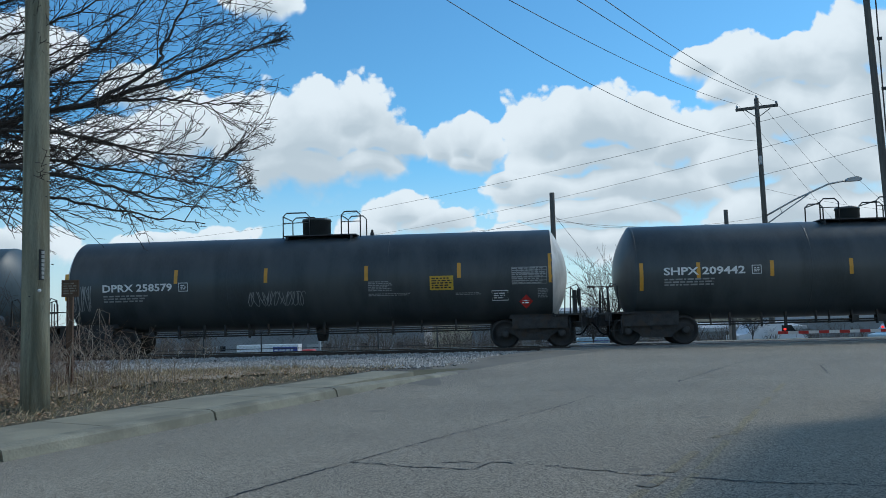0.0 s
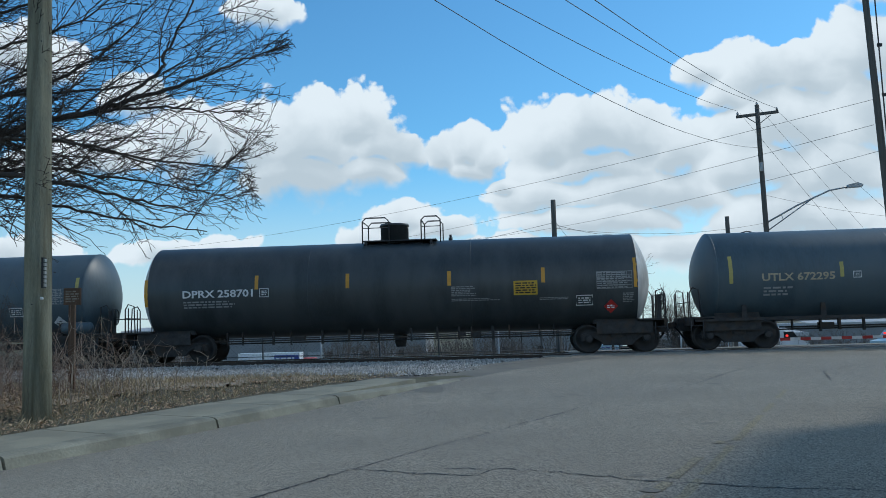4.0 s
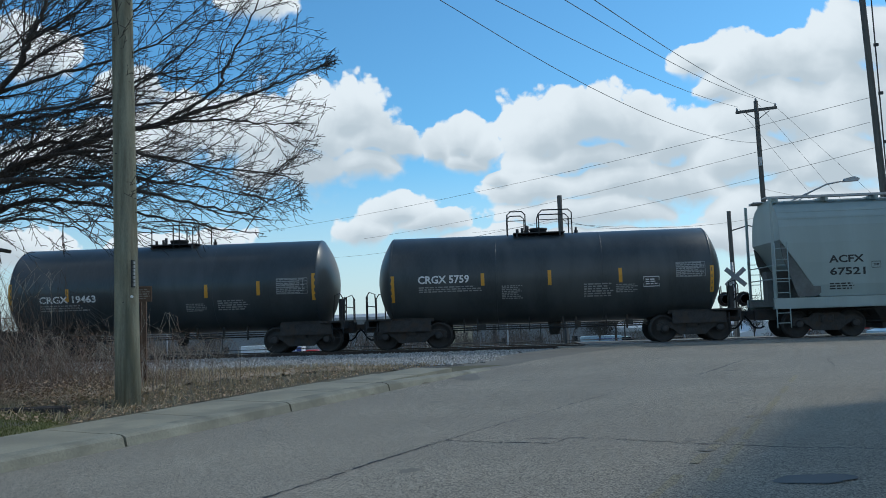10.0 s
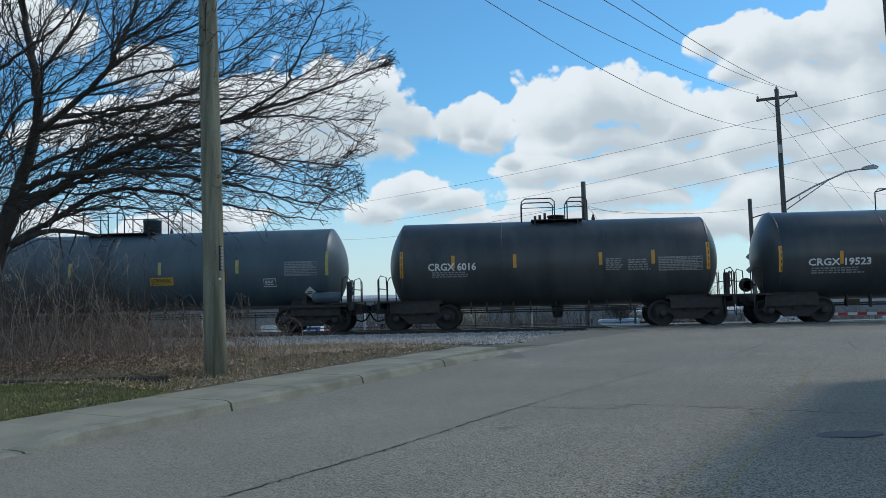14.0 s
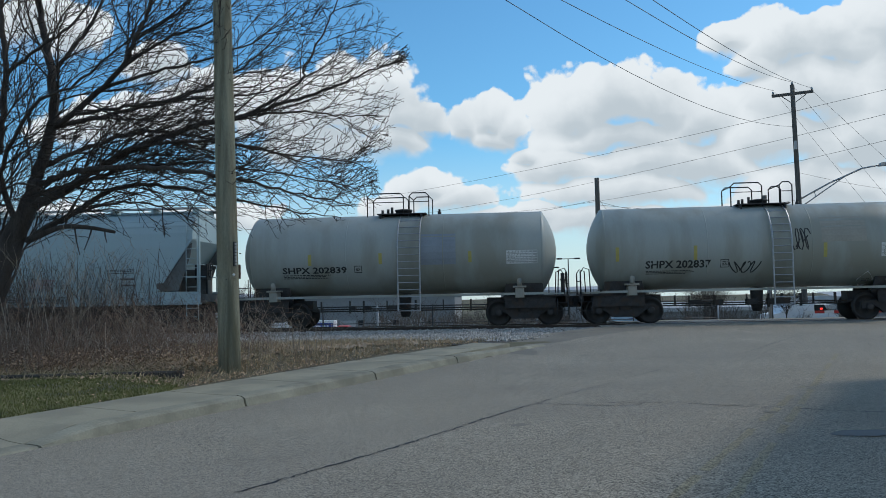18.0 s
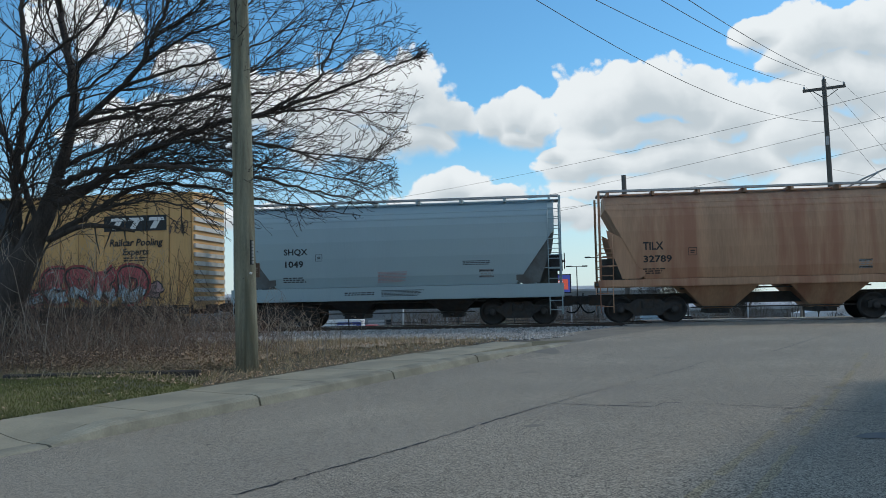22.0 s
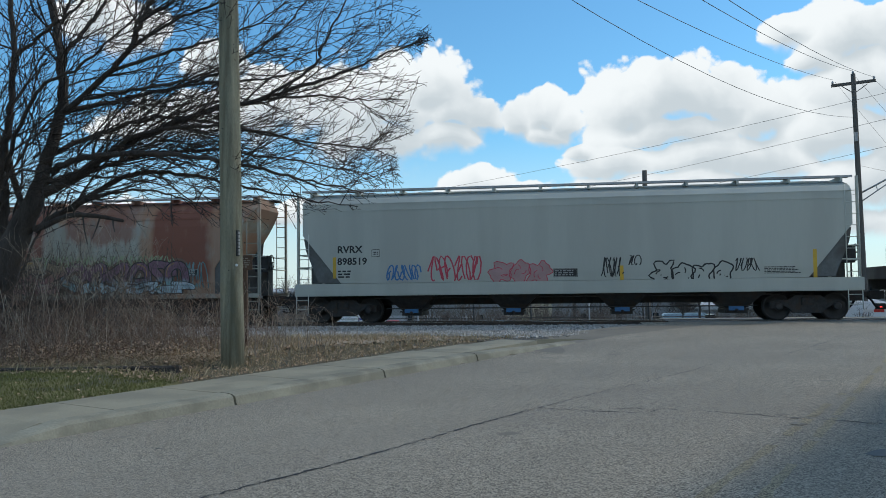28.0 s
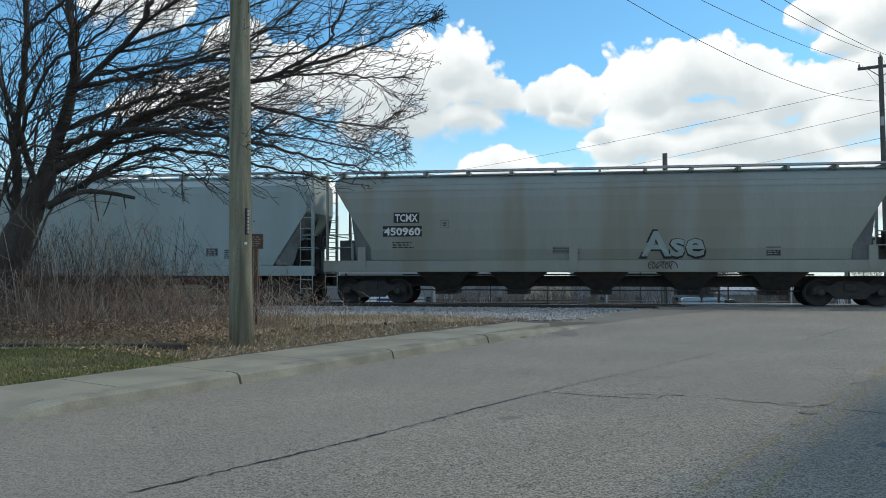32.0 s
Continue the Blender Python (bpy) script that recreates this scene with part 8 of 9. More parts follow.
part("saddle_band", Shape().lathe([(-0.10, 1.50), (-0.09, 1.525), (0.12, 1.525), (0.13, 1.50)], 48, "x", (0, 0, 2.38)), BLUE_TANK, c11)
GT = dict(L=11.75, R=1.50, zc=2.69, shell=GREY_TANK, dome=None, stripe_mat=STRIPE_YELLOW, mark_mat=INK_BLACK, sill=True, ladder_out=True)
c12, f12 = tank_car("tank_car", "weathered grey tank car with black graffiti and a side ladder", -172.59, mark="SHPX 202837", mark_box=(-3.93, -1.66, 1.94, 2.20), plat=(-0.64, 1.41), railsA=(-0.75, 0.34, 4.95), railsB=(0.95, 1.39, 4.95), ladder=(0.40, 1.05), boxes=((-1.33, -1.06, 1.93, 2.19),),
                    sub=(-3.9, -2.2, 1.72, 1.86), table=(4.07, 5.15, 2.2, 2.65), diamond=(3.45, 3.97, 1.2, 1.62), stripes=((-4.9, 2.2, 2.7), (-2.2, 2.2, 2.7), (2.2, 2.2, 2.7)), seed=12, **GT)
scrawl(c12, -0.99, -0.04, 1.72, 2.12, 3, INK_BLACK, f12, 5, 0.04)
scrawl(c12, 1.15, 1.66, 2.45, 3.25, 2, INK_BLACK, f12, 6, 0.04)
part("paint_patch", patch(Shape(), 2.09, 3.59, 2.73, 3.6, f12, 0.004), TAN_PATCH, c12, "tan repainted patch")
c13, f13 = tank_car("tank_car", "weathered grey tank car with a blue-grey patch and a side ladder", -185.46, mark="SHPX 202839", mark_box=(-4.14, -1.75, 2.02, 2.24), plat=(-0.82, 1.2), railsA=(-1.08, 0.28, 4.95), railsB=(0.49, 1.22, 4.95), ladder=(0.15, 0.95), boxes=((-1.46, -1.2, 2.02, 2.25),),
                    sub=(-4.11, -2.35, 1.82, 1.98), table=(4.06, 5.15, 2.22, 2.68), stripes=((-3.1, 2.3, 2.7), (-0.5, 2.3, 2.7), (2.75, 2.3, 2.7)), seed=13, **GT)
part("paint_patch", patch(Shape(), 0.98, 2.24, 2.24, 3.35, f13, 0.004), GREY_PATCH, c13, "blue-grey repainted patch")
for c_, f_, xs in ((c12, f12, (-4.4, 4.6)), (c13, f13, (-4.5, 4.5))):
    for x in xs:
        part("saddle", Shape().cbox(x - 0.16, x + 0.16, -1.40, 1.40, 1.0, 1.36, 0.03).cbox(x - 0.24, x + 0.24, -1.43, 1.43, 1.36, 1.42, 0.01).lathe([(1.42, 0.0), (1.42, 0.10), (1.66, 0.08), (1.70, 0.0)], 10, "z", (x, -1.36, 0)), TAN_PATCH, c_)
SQ = dict(L=12.1, paint=HOP_BLUE, top=4.60, bays=2, bay_xs=(-1.65, 2.0), bay_half=1.0, sill=(1.0, 1.46), slope_top=3.35, slope_run=1.35, bay_low=0.3, bay_mat=RUNNING)
def center_flow(car):
    s = Shape()
    bars(s, -1.8, -0.65, 1.15, 1.29, lambda z: 1.62, 1, random.Random(4))
    bars(s, -0.45, 1.1, 1.10, 1.34, lambda z: 1.62, 3, random.Random(5))
    part("small_lettering", s, INK_BLACK, car)
    s = Shape()
    bars(s, -0.58, 0.5, 1.6, 2.0, lambda z: 1.60, 5, random.Random(6))
    part("red_lettering", s, G_ROSE, car)


c14, f14 = hopper_car("covered_hopper", "clean blue-grey two-bay covered hopper with rounded sides", -198.69, marks=(("SHQX", -4.04, -3.07, 2.66, 2.90), ("1156", -4.05, -3.37, 2.17, 2.42)), prints=((-4.06, -3.11, 1.71, 1.90, 2), (2.51, 3.62, 2.15, 2.33, 2), (-2.87, -2.62, 2.4, 2.68, 2)), boxes=((3.0, 3.53, 1.69, 2.0),), seed=14, **SQ)
center_flow(c14)
c15, f15 = hopper_car("covered_hopper", "rust-streaked orange-tan two-bay covered hopper", -211.95, 11.95, HOP_TAN, top=4.68, bays=2, bay_xs=(-1.8, 1.8), bay_half=1.35, bay_low=0.28, sill=(1.28, 1.52), slope_top=4.0, slope_run=1.3, marks=(("TILX", -4.42, -3.72, 2.53, 2.80), ("32789", -4.43, -3.45, 2.10, 2.33)),
                      mark_mat=INK_BLACK, prints=((-4.44, -3.6, 1.68, 1.9, 2), (-2.88, -2.61, 2.31, 2.56, 2)), boxes=((2.7, 3.15, 1.72, 2.03),), seed=15, inset=1.7, rim=HOP_TAN, bay_mat=HOP_TAN, open_end=True)
c16, f16 = hopper_car("covered_hopper", "clean blue-grey two-bay covered hopper with rounded sides", -225.17, marks=(("SHQX", -4.06, -3.16, 2.68, 2.90), ("1049", -4.08, -3.33, 2.23, 2.46)), prints=((-4.10, -3.16, 1.66, 1.88, 2), (2.5, 3.6, 2.15, 2.33, 2), (-2.87, -2.63, 2.44, 2.67, 2)), boxes=((3.08, 3.59, 1.71, 2.0),), seed=16, **SQ)
center_flow(c16)


def boxcar(u):
    car = railcar("boxcar", "yellow high-cube boxcar with a black door and large graffiti", "boxcar", u)
    h, w, z0, z1 = 9.70, 1.58, 0.78, 5.10
    for a, b, q in ((-h, -2.62, w), (2.55, h, w), (-2.62, 2.55, w - 0.12)):
        part("body_section", Shape().box(a, b, -q, q, z0, z1), BOX_YELLOW, car)
    surf = lambda z: w
    for k in range(9):
        for a, b in ((-9.6, -2.75), (2.7, 9.6)):
            x = a + (b - a) * k / 8
            part("side_rib", Shape().prism([(x - 0.045, z0 + 0.1), (x + 0.045, z0 + 0.1), (x + 0.045, z1 - 0.05), (x - 0.045, z1 - 0.05)], -w - 0.024, -w), BOX_YELLOW, car)
    # dark lines put the shading beside each rib into colour
    for k in range(18):
        x = (-9.6 + 6.85 * (k % 9) / 8 if k < 9 else 2.7 + 6.9 * (k - 9) / 8) + 0.055
        part("side_seam", Shape().box(x - 0.014, x + 0.014, -w - 0.026, -w, 2.5, z1 - 0.08), SEAM, car)
    s = Shape().prism([(-h - 0.05, z1), (h + 0.05, z1), (h + 0.05, z1 + 0.05), (-h - 0.05, z1 + 0.05)], -w - 0.04, w + 0.04)
    s.add([(x, y, z) for x in (-h, h) for y, z in ((-w, z1 + 0.05), (0, z1 + 0.16), (w, z1 + 0.05))], [(0, 1, 4, 3), (1, 2, 5, 4), (0, 2, 1), (3, 4, 5)])
    part("roof", s, BOX_YELLOW, car)
    for k in range(16):
        x = -h + 0.6 + 1.215 * k
        part("roof_rib", Shape().box(x - 0.04, x + 0.04, -w - 0.03, w + 0.03, z1 + 0.05, z1 + 0.068), BOX_YELLOW, car)
    part("door", Shape().box(-2.58, 2.52, -w - 0.02, -w + 0.12, 0.92, 5.0), BOX_BLACK, car, "matt black plug door")
    s = Shape()
    for x in (-2.5, -0.05, 2.4):
        s.box(x - 0.05, x + 0.05, -w - 0.05, -w - 0.02, 0.95, 4.95)
    for x in (-1.7, -0.9, 0.8, 1.6):
        s.tube([(x, -w - 0.08, 0.98), (x, -w - 0.08, 4.9)], 0.025, 6)
    for x in (-0.6, 0.55):
        s.tube([(x, -w - 0.10, 1.4), (x + 0.25, -w - 0.10, 1.9)], 0.03, 6)
    part("door_bar", s, BOX_BLACK, car)
    part("door_track", Shape().box(-7.6, 2.6, -w - 0.12, -w, 0.80, 0.90).box(-7.6, 2.6, -w - 0.10, -w, 5.0, 5.06), RUNNING, car)
    part("side_sill", Shape().prism([(-h, 0.95), (h, 0.95), (h, 0.72), (h - 2.6, 0.72), (h - 3.2, 0.55), (-h + 3.2, 0.55), (-h + 2.6, 0.72), (-h, 0.72)], -w - 0.02, -w + 0.1), RUNNING, car)
    part("rust_band", Shape().box(-2.6, 2.5, -w - 0.026, -w - 0.021, 0.80, 0.96), RUST, car, "rusty band under the door")
    part("underframe", Shape().box(-h - 0.2, h + 0.2, -0.35, 0.35, 0.6, 0.95).box(-h + 3.5, h - 3.5, -1.2, 1.2, 0.45, 0.7), RUNNING, car)
    for sx in (-1, 1):
        s = Shape()
        for k in range(12):
            z = 1.1 + 0.33 * k
            s.box(*sorted((sx * h, sx * (h + 0.07))), -w + 0.1, w - 0.1, z, z + 0.16)
        # right end is coloured white for the sunlight on its yellow corrugations
        part("end_corrugation", s, HEAD_AND_SUNLIT_WHITE if sx > 0 else BOX_YELLOW, car)
        s = Shape()
        rails_and_ladder(s, sx * (h - 0.08), sx * (h - 0.55), -w - 0.07, 0.42, 2.7, 7)
        part("ladder", s, BOX_YELLOW, car)
    part("access_hatch", Shape().box(5.2, 6.24, -w - 0.03, -w, 2.5, 4.7), BOX_YELLOW, car)
    # markings
    part("logo_panel", patch(Shape(), 6.22, 8.70, 3.75, 4.33, surf, 0.026), INK_BLACK, car, "black panel with white slanted shapes")
    s = Shape()
    for x0 in (6.4, 7.1, 7.9):
        s.add([(x0 + 0.1, -w - 0.031, 4.13), (x0 + 0.72, -w - 0.031, 4.13), (x0 + 0.68, -w - 0.031, 4.25), (x0 + 0.13, -w - 0.031, 4.25)], [(0, 1, 2, 3)])
        s.add([(x0 + 0.15, -w - 0.031, 3.83), (x0 + 0.38, -w - 0.031, 3.83), (x0 + 0.55, -w - 0.031, 4.12), (x0 + 0.32, -w - 0.031, 4.12)], [(0, 1, 2, 3)])
    part("logo_shape", s, INK_WHITE, car)
    lettering("lettering", car, "Railcar Pooling", 6.44, 8.53, 3.20, 3.46, INK_BLACK, surf, 0.027, 0.15)
    lettering("lettering", car, "Experts", 6.96, 7.98, 2.86, 3.10, INK_BLACK, surf, 0.027, 0.15)
    part("small_lettering", bars(Shape(), 7.02, 7.95, 2.60, 2.79, lambda z: w + 0.022, 1, random.Random(3)), INK_BLACK, car)
    lettering("lettering", car, "next", -8.75, -8.1, 3.97, 4.18, INK_BLACK, surf, 0.027, 0.15)
    lettering("lettering", car, "load", -8.75, -8.15, 3.72, 3.92, INK_BLACK, surf, 0.027, 0.15)
    lettering("lettering", car, "any", -6.10, -5.55, 3.95, 4.14, INK_BLACK, surf, 0.027, 0.15)
    lettering("lettering", car, "road", -6.13, -5.45, 3.72, 3.92, INK_BLACK, surf, 0.027, 0.15)
    lettering("lettering", car, "TBOX", -7.85, -6.27, 2.66, 2.96, INK_BLACK, surf, 0.027, 0.15)
    lettering("lettering", car, "665340", -8.31, -5.76, 2.20, 2.47, INK_BLACK, surf, 0.027, 0.15)
    lettering("lettering", car, "IMPORTANT", -1.7, -0.9, 4.50, 4.60, INK_FAINT, surf, 0.026)
    lettering("lettering", car, "CLOSE THIS DOOR", -1.9, -0.7, 4.37, 4.47, INK_FAINT, surf, 0.026)
    lettering("lettering", car, "BEFORE CLOSING", -1.85, -0.75, 4.24, 4.34, INK_FAINT, surf, 0.026)
    lettering("lettering", car, "MAIN DOOR", -1.7, -0.9, 4.11, 4.21, INK_FAINT, surf, 0.026)
    for m, d_, lines in ((G_BLUE, 0.028, (((-7.78, 4.56), (-7.25, 4.26), (-7.02, 4.02), (-7.25, 3.76), (-7.78, 3.46)), ((-6.45, 4.58), (-6.75, 4.36), (-6.98, 4.16)), ((-6.45, 3.46), (-6.75, 3.68), (-6.98, 3.88)))),
                         (EMBLEM_RED, 0.032, (((-7.80, 4.36), (-7.52, 4.20), (-7.30, 4.02), (-7.52, 3.82), (-7.80, 3.66)), ((-6.45, 4.36), (-6.70, 4.18), (-6.86, 4.02), (-6.70, 3.84), (-6.45, 3.66))))):
        for pts in lines:
            s = Shape()
            ribbon(s, pts, 0.19, surf, d_)
            part("cross_emblem", s, m, car, "red and blue crossed arrows")
    for x0, x1 in ((-6.38, -5.42), (5.2, 6.24)):
        part("hatch_edge", Shape().box(x0, x1, -w - 0.036, -w - 0.030, 4.62, 4.68), SEAM, car)
        part("hatch_edge", Shape().box(x0 + 0.02, x0 + 0.05, -w - 0.036, -w - 0.030, 2.5, 4.62), SEAM, car)
        part("hatch_latch", Shape().box(x0 + 0.12, x0 + 0.26, -w - 0.05, -w - 0.03, 4.70, 4.86), STEEL, car)
    part("small_lettering", bars(Shape(), 0.9, 1.7, 4.15, 4.55, lambda z: w + 0.022, 3, random.Random(8)), INK_FAINT, car)
    throw_up(car, "LERKD", 2.80, 7.75, 0.98, 2.50, FADE_RED, G_BLACK, G_RED_HALO, surf, 41, 0.027, (0.44, 0.33, 0.25))
    bubble_letters(car, 7.75, 8.6, 1.15, 1.9, 1, (G_ROSE,), G_BLACK, lambda z: w + 0.024, 42, 0.05)
    throw_up(car, "SEME", -9.45, -5.45, 0.86, 2.25, FADE_TEAL, INK_WHITE, G_BLACK, surf, 43, 0.027, (0.38, 0.30, 0.22))
    part("graffiti_fill", patch(Shape(), -5.62, -5.20, 1.35, 2.15, surf, 0.026), G_PURPLE, car, "mauve sprayed ground")
    throw_up(car, "PMR", -5.30, -2.05, 0.84, 2.45, G_BLACK, INK_WHITE, G_BLACK, surf, 44, 0.052, (0.36, 0.29, 0.235))
    for q in ((-5.9, -5.2, 2.3, 2.75, 2, G_BLACK, 1), (-3.4, -2.8, 2.3, 2.65, 2, G_BLACK, 2), (2.75, 3.2, 2.35, 3.0, 2, G_BLACK, 3), (8.75, 9.5, 3.6, 4.1, 3, G_BROWN, 4), (-9.6, -9.0, 3.2, 4.3, 3, G_BROWN, 6)):
        scrawl(car, *q[:5], q[5], lambda z: w + 0.021, q[6])
    d = lambda z: w + 0.03
    scrawl(car, -1.95, -0.5, 2.9, 3.5, 4, INK_FAINT, d, 11, 0.035)
    scrawl(car, 0.2, 1.6, 1.4, 1.9, 5, INK_FAINT, d, 12, 0.03)
    scrawl(car, -1.6, -1.1, 1.7, 2.2, 2, INK_FAINT, d, 13, 0.03)
    part("small_lettering", bars(Shape(), -1.4, 3.0, 0.62, 0.80, lambda z: w + 0.05, 1, random.Random(9)), TAN_PATCH, car)
    part("notice", patch(Shape(), -0.55, -0.35, 2.55, 2.78, d, 0.004), SIGN_WHITE, car)
    part("notice", patch(Shape(), 0.1, 0.2, 2.35, 2.65, d, 0.004), SIGN_WHITE, car)
    running_gear(car, u, h, 2.5, reach=0.55)
    return car


c17 = boxcar(-242.41)


def coil_car(u):
    car = railcar("coil_car", "brown weathered coil car with a rounded steel hood", "coil car", u)
    h, R = 7.22, 1.5
    prof = [(-1.5, 1.75), (-1.5, 2.25)] + [(-1.5 * math.cos(a * math.pi / 20), 2.25 + 1.28 * math.sin(a * math.pi / 20)) for a in range(1, 20)] + [(1.5, 2.25), (1.5, 1.75)]
    n = len(prof)
    st = [(-h + 0.45, 0.97), (-h + 0.5, 1.0), (h - 0.05, 1.0), (h, 0.97)]
    vs = [(x, y * k, 1.75 + (z - 1.75) * k) for x, k in st for y, z in prof]
    s = Shape().add(vs, [(i * n + k, i * n + k + 1, (i + 1) * n + k + 1, (i + 1) * n + k) for i in range(3) for k in range(n - 1)], True)
    s.add(vs[:n], [tuple(range(n))]).add(vs[-n:], [tuple(range(n))])
    part("hood", s, COIL_BROWN, car, "rounded brown steel hood")
    for x in (-5.4, -3.2, -1.1, 1.0, 3.2, 5.4):
        s = Shape()
        pts = [(x, y * 1.008, 1.75 + (z - 1.75) * 1.008) for y, z in prof]
        s.tube(pts, 0.028, 5)
        part("hood_rib", s, COIL_BROWN, car)
    s = Shape()
    for y in (-0.35, 0.35):
        s.tube([(-0.45, y, 3.5), (0.05, y, 4.18), (0.75, y, 4.18), (1.25, y, 3.5)], 0.07, 6)
    s.box(0.0, 0.8, -0.40, 0.40, 4.12, 4.24)
    part("lifting_bracket", s, STEEL, car)
    for x in (-3.45, 3.75):
        part("hood_guide", Shape().box(x - 0.05, x + 0.05, -0.15, 0.15, 3.4, 3.95).box(x - 0.12, x + 0.12, -0.1, 0.1, 3.65, 3.75), STEEL, car)
    fr = [(-h - 0.2, 1.35), (h + 0.45, 1.35), (h + 0.45, 0.98), (h - 2.9, 0.92), (h - 4.4, 0.26), (-h + 4.4, 0.26), (-h + 2.9, 0.92), (-h - 0.2, 0.98)]
    for sy in (-1, 1):
        part("side_frame_beam", Shape().prism(fr, sy * 1.42 - 0.05, sy * 1.42 + 0.05), COIL_FRAME, car)
    part("side_sill", Shape().box(-h - 0.2, h + 0.45, -1.58, 1.58, 1.35, 1.78), COIL_FRAME, car)
    for k in range(12):
        x = -h + 0.3 + 1.27 * k
        part("stake", Shape().box(x - 0.05, x + 0.05, -1.62, -1.56, 1.30, 1.80), COIL_FRAME, car)
    part("cradle", Shape().box(-h + 2.0, h - 2.0, -1.3, 1.3, 0.3, 0.5).box(-h, h, -0.3, 0.3, 0.62, 1.0), RUNNING, car)
    surf = lambda z: 1.585
    lettering("lettering", car, "NS 165760", -4.9, -3.1, 1.42, 1.62, INK_BLACK, surf, 0.008)
    hs = lambda z: 1.5 * math.sqrt(max(0.05, 1 - (max(0, z - 2.25) / 1.28) ** 2)) + 0.012
    scrawl(car, -2.1, 1.6, 1.85, 2.45, 8, INK_FAINT, hs, 31, 0.03)
    bubble_letters(car, 2.2, 4.9, 1.82, 2.42, 3, (G_TAN,), INK_FAINT, hs, 32, 0.04)
    part("small_lettering", bars(Shape(), -6.2, -3.2, 1.95, 2.35, hs, 3, random.Random(7)), INK_BLACK, car)
    fs = lambda z: 1.475
    scrawl(car, -2.2, 1.6, 0.45, 1.2, 6, INK_FAINT, fs, 33, 0.05)
    part("stencil_panel", patch(Shape(), 2.7, 3.27, 0.88, 1.15, fs, 0.006), INK_BLACK, car)
    part("notice", patch(Shape(), 5.8, 6.25, 1.46, 1.58, surf, 0.006), INK_OCHRE, car)
    for sx in (-1, 1):
        s = Shape()
        rails_and_ladder(s, sx * (h + 0.02), sx * (h + 0.42), -1.62, 0.45, 1.85, 4)
        s.tube([(sx * (h + 0.42), -1.4, 1.7), (sx * (h + 0.42), -1.4, 2.4)], 0.04, 6)
        part("ladder", s, COIL_FRAME, car)
    part("brake_wheel", brake_wheel_mesh, None, car, at=(h + 0.4, -0.6, 2.0))
    running_gear(car, u, h, 1.6, 1.35, reach=0.55)
    return car


c18 = coil_car(-261.50)
c19, f19 = hopper_car("covered_hopper", "long pale grey covered hopper with coloured tags along its side", -279.55, 19.2, HOP_PALE, top=4.78, style="flat", bays=4, bay_xs=(-5.5, -1.85, 1.9, 5.7), bay_half=0.95, sill=(1.0, 1.42), slope_top=3.15, slope_run=1.4,
                      marks=(("RVRX", -8.03, -7.1, 2.50, 2.75), ("898519", -8.03, -6.95, 2.08, 2.33)), prints=((-8.0, -7.5, 1.6, 1.9, 2), (-6.77, -6.5, 2.35, 2.6, 2), (6.5, 7.7, 1.55, 1.8, 3)), stripes=((-8.13, 1.6, 2.35), (1.88, 1.39, 1.9), (8.1, 1.36, 2.34)), stripe_mat=SIGN_YELLOW, boxes=((-0.41, 0.4, 1.54, 1.83),), seed=19, bay_mat=RUNNING)
for x in (-5.5, -1.85, 1.9, 5.7):
    part("gate_cover", Shape().box(x - 0.25, x + 0.25, -0.90, -0.86, 0.34, 0.52), G_BLUE, c19)
scrawl(c19, -6.25, -5.09, 1.5, 2.05, 5, G_BLUE, f19, 51, 0.05)
scrawl(c19, -4.79, -2.93, 1.45, 2.35, 6, G_RED, f19, 52, 0.05)
bubble_letters(c19, -2.55, -0.55, 1.30, 2.15, 3, (G_ROSE,), G_RED, f19, 53, 0.03)
scrawl(c19, 1.21, 1.9, 1.5, 2.2, 4, G_BLACK, f19, 54, 0.035)
scrawl(c19, 2.1, 2.5, 1.9, 2.25, 2, G_BLACK, f19, 55, 0.035)
bubble_letters(c19, 2.9, 5.5, 1.15, 2.05, 4, (HOP_PALE,), G_BLACK, f19, 56, 0.05)
scrawl(c19, 5.56, 6.29, 1.65, 2.1, 4, G_BLACK, f19, 57, 0.035)
c20, f20 = hopper_car("covered_hopper", "rusted grey covered hopper with a long colourful graffiti piece", -298.88, 16.9, HOP_RUST, top=4.68, bays=3, bay_xs=(-4.35, 0.05, 4.6), bay_half=0.85, sill=(0.98, 1.12), slope_top=4.25, slope_run=1.45, slope_low=2.05,
                      marks=(("ACFX", -6.87, -5.96, 2.52, 2.77), ("45357", -6.87, -5.56, 2.03, 2.32)), boxes=((5.59, 6.06, 1.75, 2.03),), seed=20, inset=1.6, bay_mat=RUNNING)
piece(c20, -4.9, 0.6, 1.16, 2.40, 7, FADE_MAUVE, G_BLACK, G_BROWN, f20, 62, 0.22, edge=0.07, shine_mat=INK_OCHRE)
piece(c20, 0.7, 5.6, 1.16, 2.32, 6, FADE_SEA, G_BLACK, G_BROWN, f20, 63, 0.22, edge=0.07, shine_mat=INK_OCHRE)
piece(c20, -4.2, 0.2, 1.15, 1.60, 6, G_ROSE, G_BLACK, None, f20, 65, 0.30, 0.018, 0.05)
piece(c20, 1.1, 5.4, 1.15, 1.58, 5, G_TEAL, G_BLACK, None, f20, 66, 0.30, 0.018, 0.05)
scrawl(c20, 4.9, 6.4, 1.3, 2.3, 7, G_GREEN, f20, 64, 0.04)
scrawl(c20, -0.6, 5.2, 2.15, 2.55, 22, G_LEAF, f20, 67, 0.035)
scrawl(c20, -5.6, -4.4, 1.2, 1.7, 6, G_LEAF, f20, 68, 0.03)
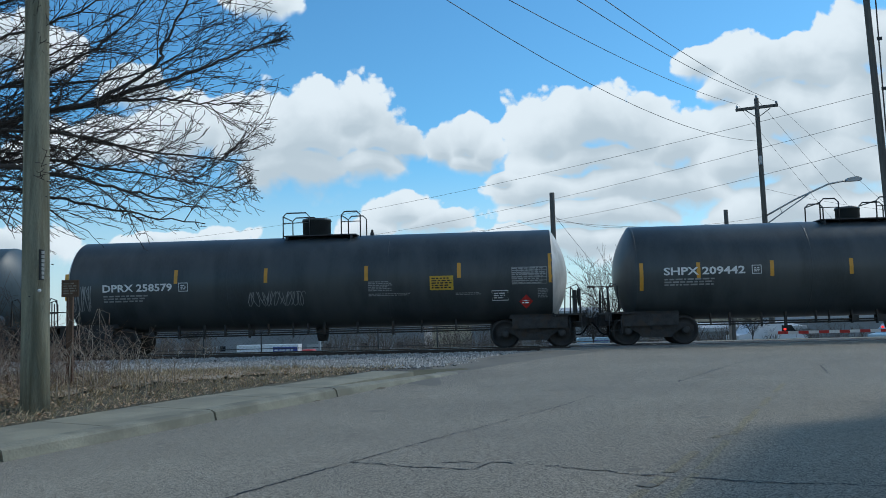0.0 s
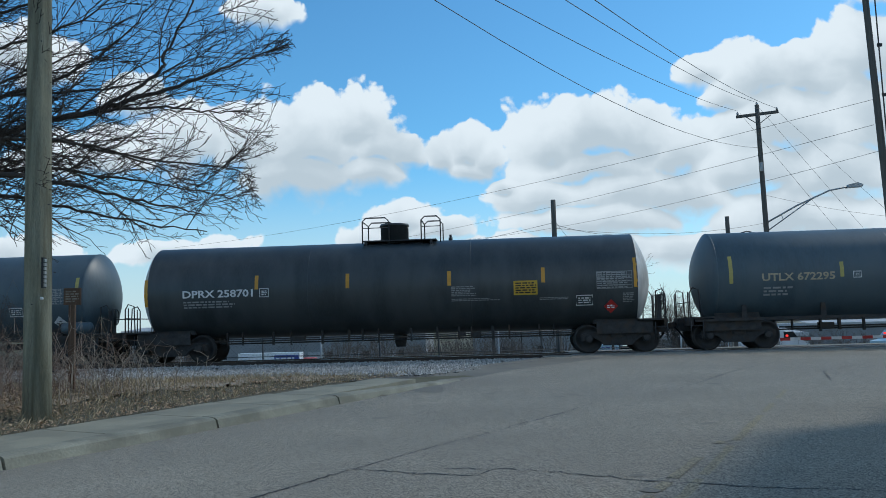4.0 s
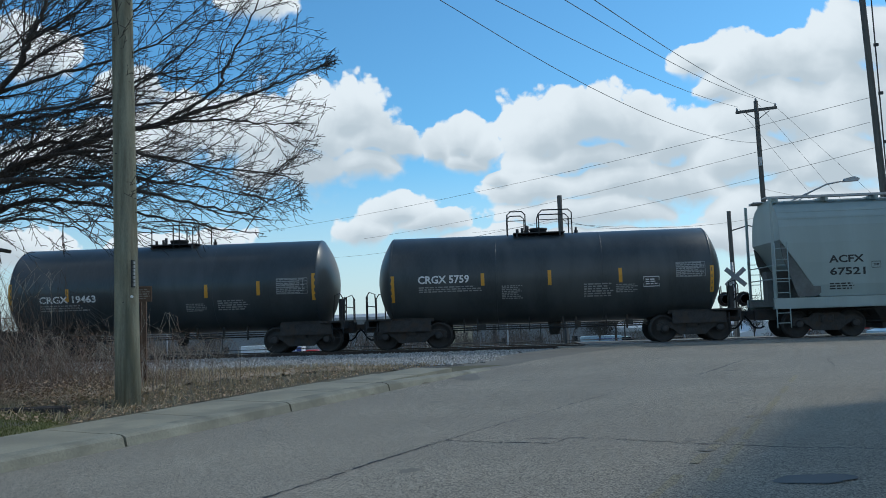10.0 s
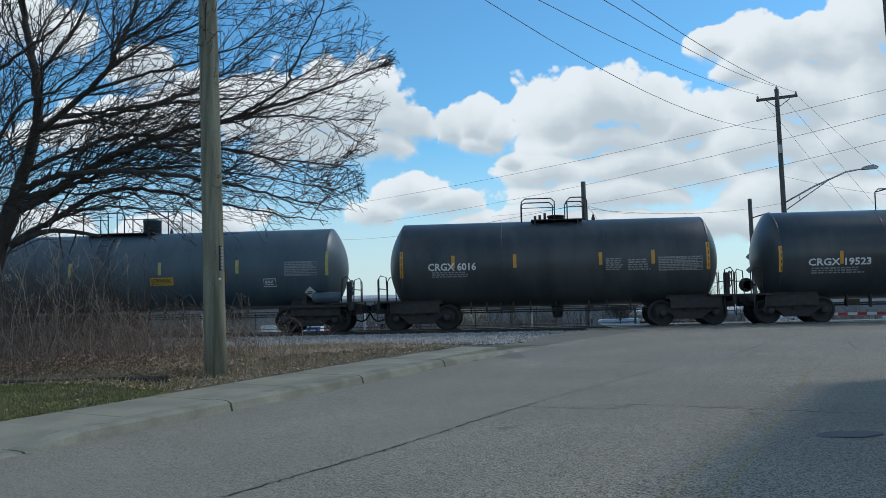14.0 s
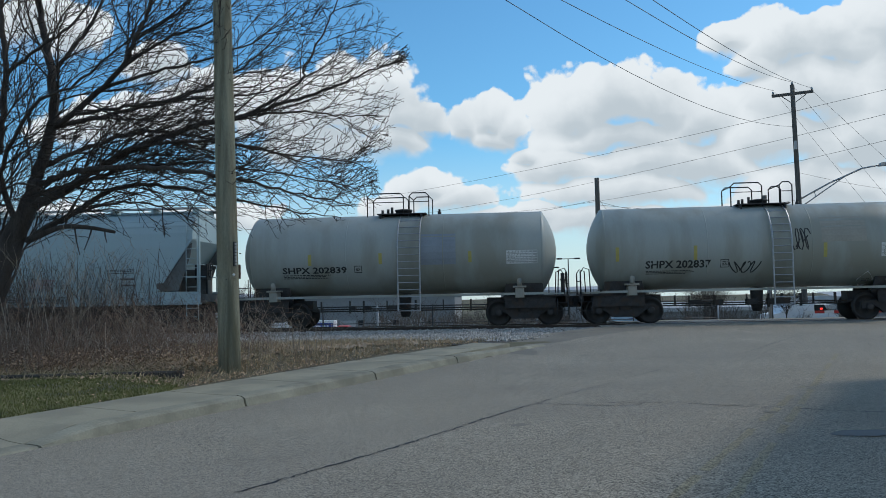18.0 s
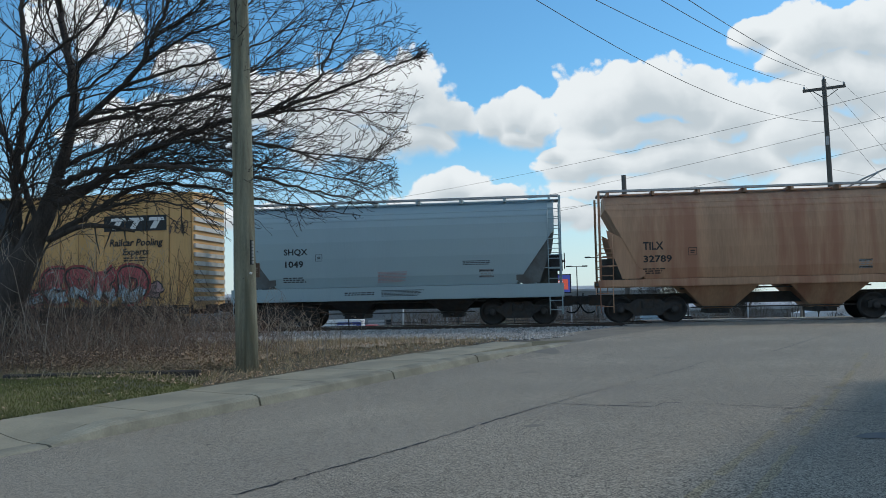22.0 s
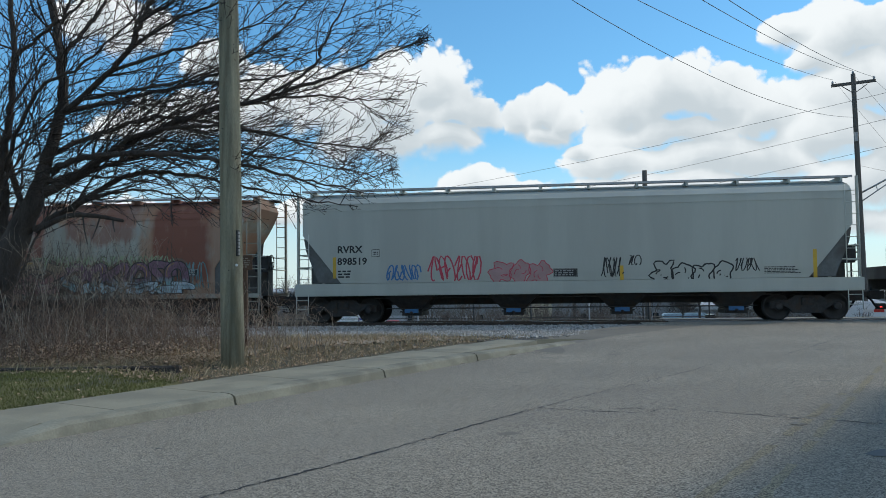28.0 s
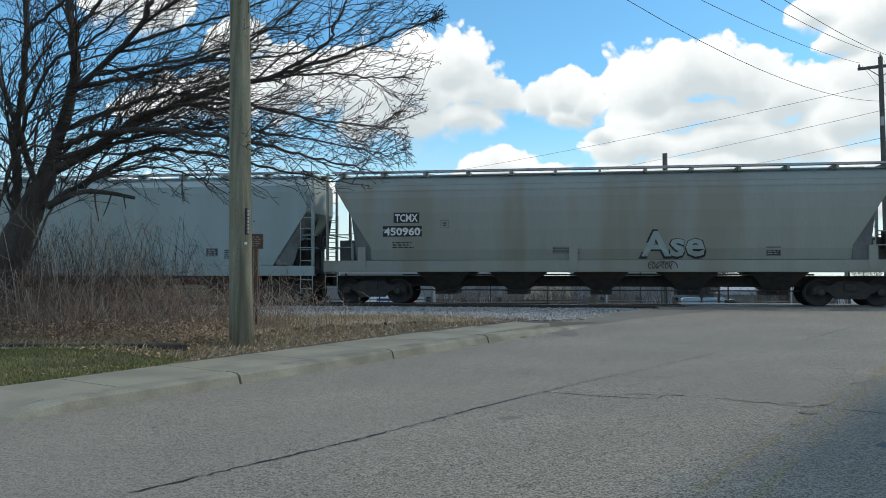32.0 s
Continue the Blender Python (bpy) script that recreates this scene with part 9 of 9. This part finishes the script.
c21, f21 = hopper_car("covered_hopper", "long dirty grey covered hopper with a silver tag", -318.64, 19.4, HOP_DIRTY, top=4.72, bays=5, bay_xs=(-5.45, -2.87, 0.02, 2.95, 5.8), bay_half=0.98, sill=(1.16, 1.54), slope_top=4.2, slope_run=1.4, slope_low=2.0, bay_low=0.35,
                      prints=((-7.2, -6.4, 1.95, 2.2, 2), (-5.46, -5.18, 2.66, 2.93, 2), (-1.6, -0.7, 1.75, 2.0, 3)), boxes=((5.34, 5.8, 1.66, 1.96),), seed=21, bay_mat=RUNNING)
for tx, q in (("TCMX", (-7.1, -6.28, 2.90, 3.16)), ("450960", (-7.49, -6.19, 2.42, 2.69))):
    part("stencil_panel", patch(Shape(), q[0] - 0.05, q[1] + 0.05, q[2] - 0.05, q[3] + 0.05, f21, 0.005), INK_BLACK, c21)
    lettering("lettering", c21, tx, *q, INK_WHITE, f21, 0.010)
lettering("graffiti_fill", c21, "Ase", 1.40, 3.40, 1.68, 2.50, HOP_GREY, f21, 0.034)
s, w_ = letters("Ase", 1.0, 0.045)
h_ = max(v[1] for v in s.v)
s.v = [(1.35 + v[0] / w_ * 2.10, -f21(1.63 + v[1] / h_ * 0.92) - 0.026, 1.63 + v[1] / h_ * 0.92) for v in s.v]
part("graffiti_outline", s, G_BLACK, c21)
scrawl(c21, 1.57, 2.46, 1.24, 1.48, 4, G_BLACK, lambda z: 1.625, 71, 0.03)
for x in (-8.3, -0.9, 8.6):
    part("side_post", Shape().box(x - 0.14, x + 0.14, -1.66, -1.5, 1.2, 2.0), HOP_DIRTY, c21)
c22, f22 = hopper_car("covered_hopper", "blue-grey covered hopper with an open end platform", -338.3, 19.2, HOP_GREY, top=4.78, style="flat", bays=4, bay_xs=(-5.5, -1.85, 1.9, 5.7), bay_half=0.95, sill=(1.02, 1.36), boxes=((5.5, 5.95, 1.7, 2.0),), prints=((6.2, 7.4, 1.6, 1.95, 3),), seed=22, bay_mat=RUNNING)

# ---- motion ----
def motions():
    for car, u in CARS:
        walk(car, [(t, pose(u + s, TRACK_Y, RAIL_Z)) for t, s in TRAIN])
    for axle, u, lx in AXLES:
        lo, hi = -34 - u, 34 - u
        rows = []
        ts = [k / 15 for k in range(481)]
        seen = [t for t in ts if lo < train_at(t) < hi]
        times = sorted({0.0, 32.0, *seen})
        a0 = None
        for t in times:
            if t in seen or a0 is None:
                a = train_at(min(max(t, seen[0]), seen[-1])) / 0.46 if seen else 0.0
                a0 = a
            rows.append((t, pose(lx, 0, 0.46, 0, math.degrees(a0) % 360, 0)))
        walk(axle, rows)


motions()
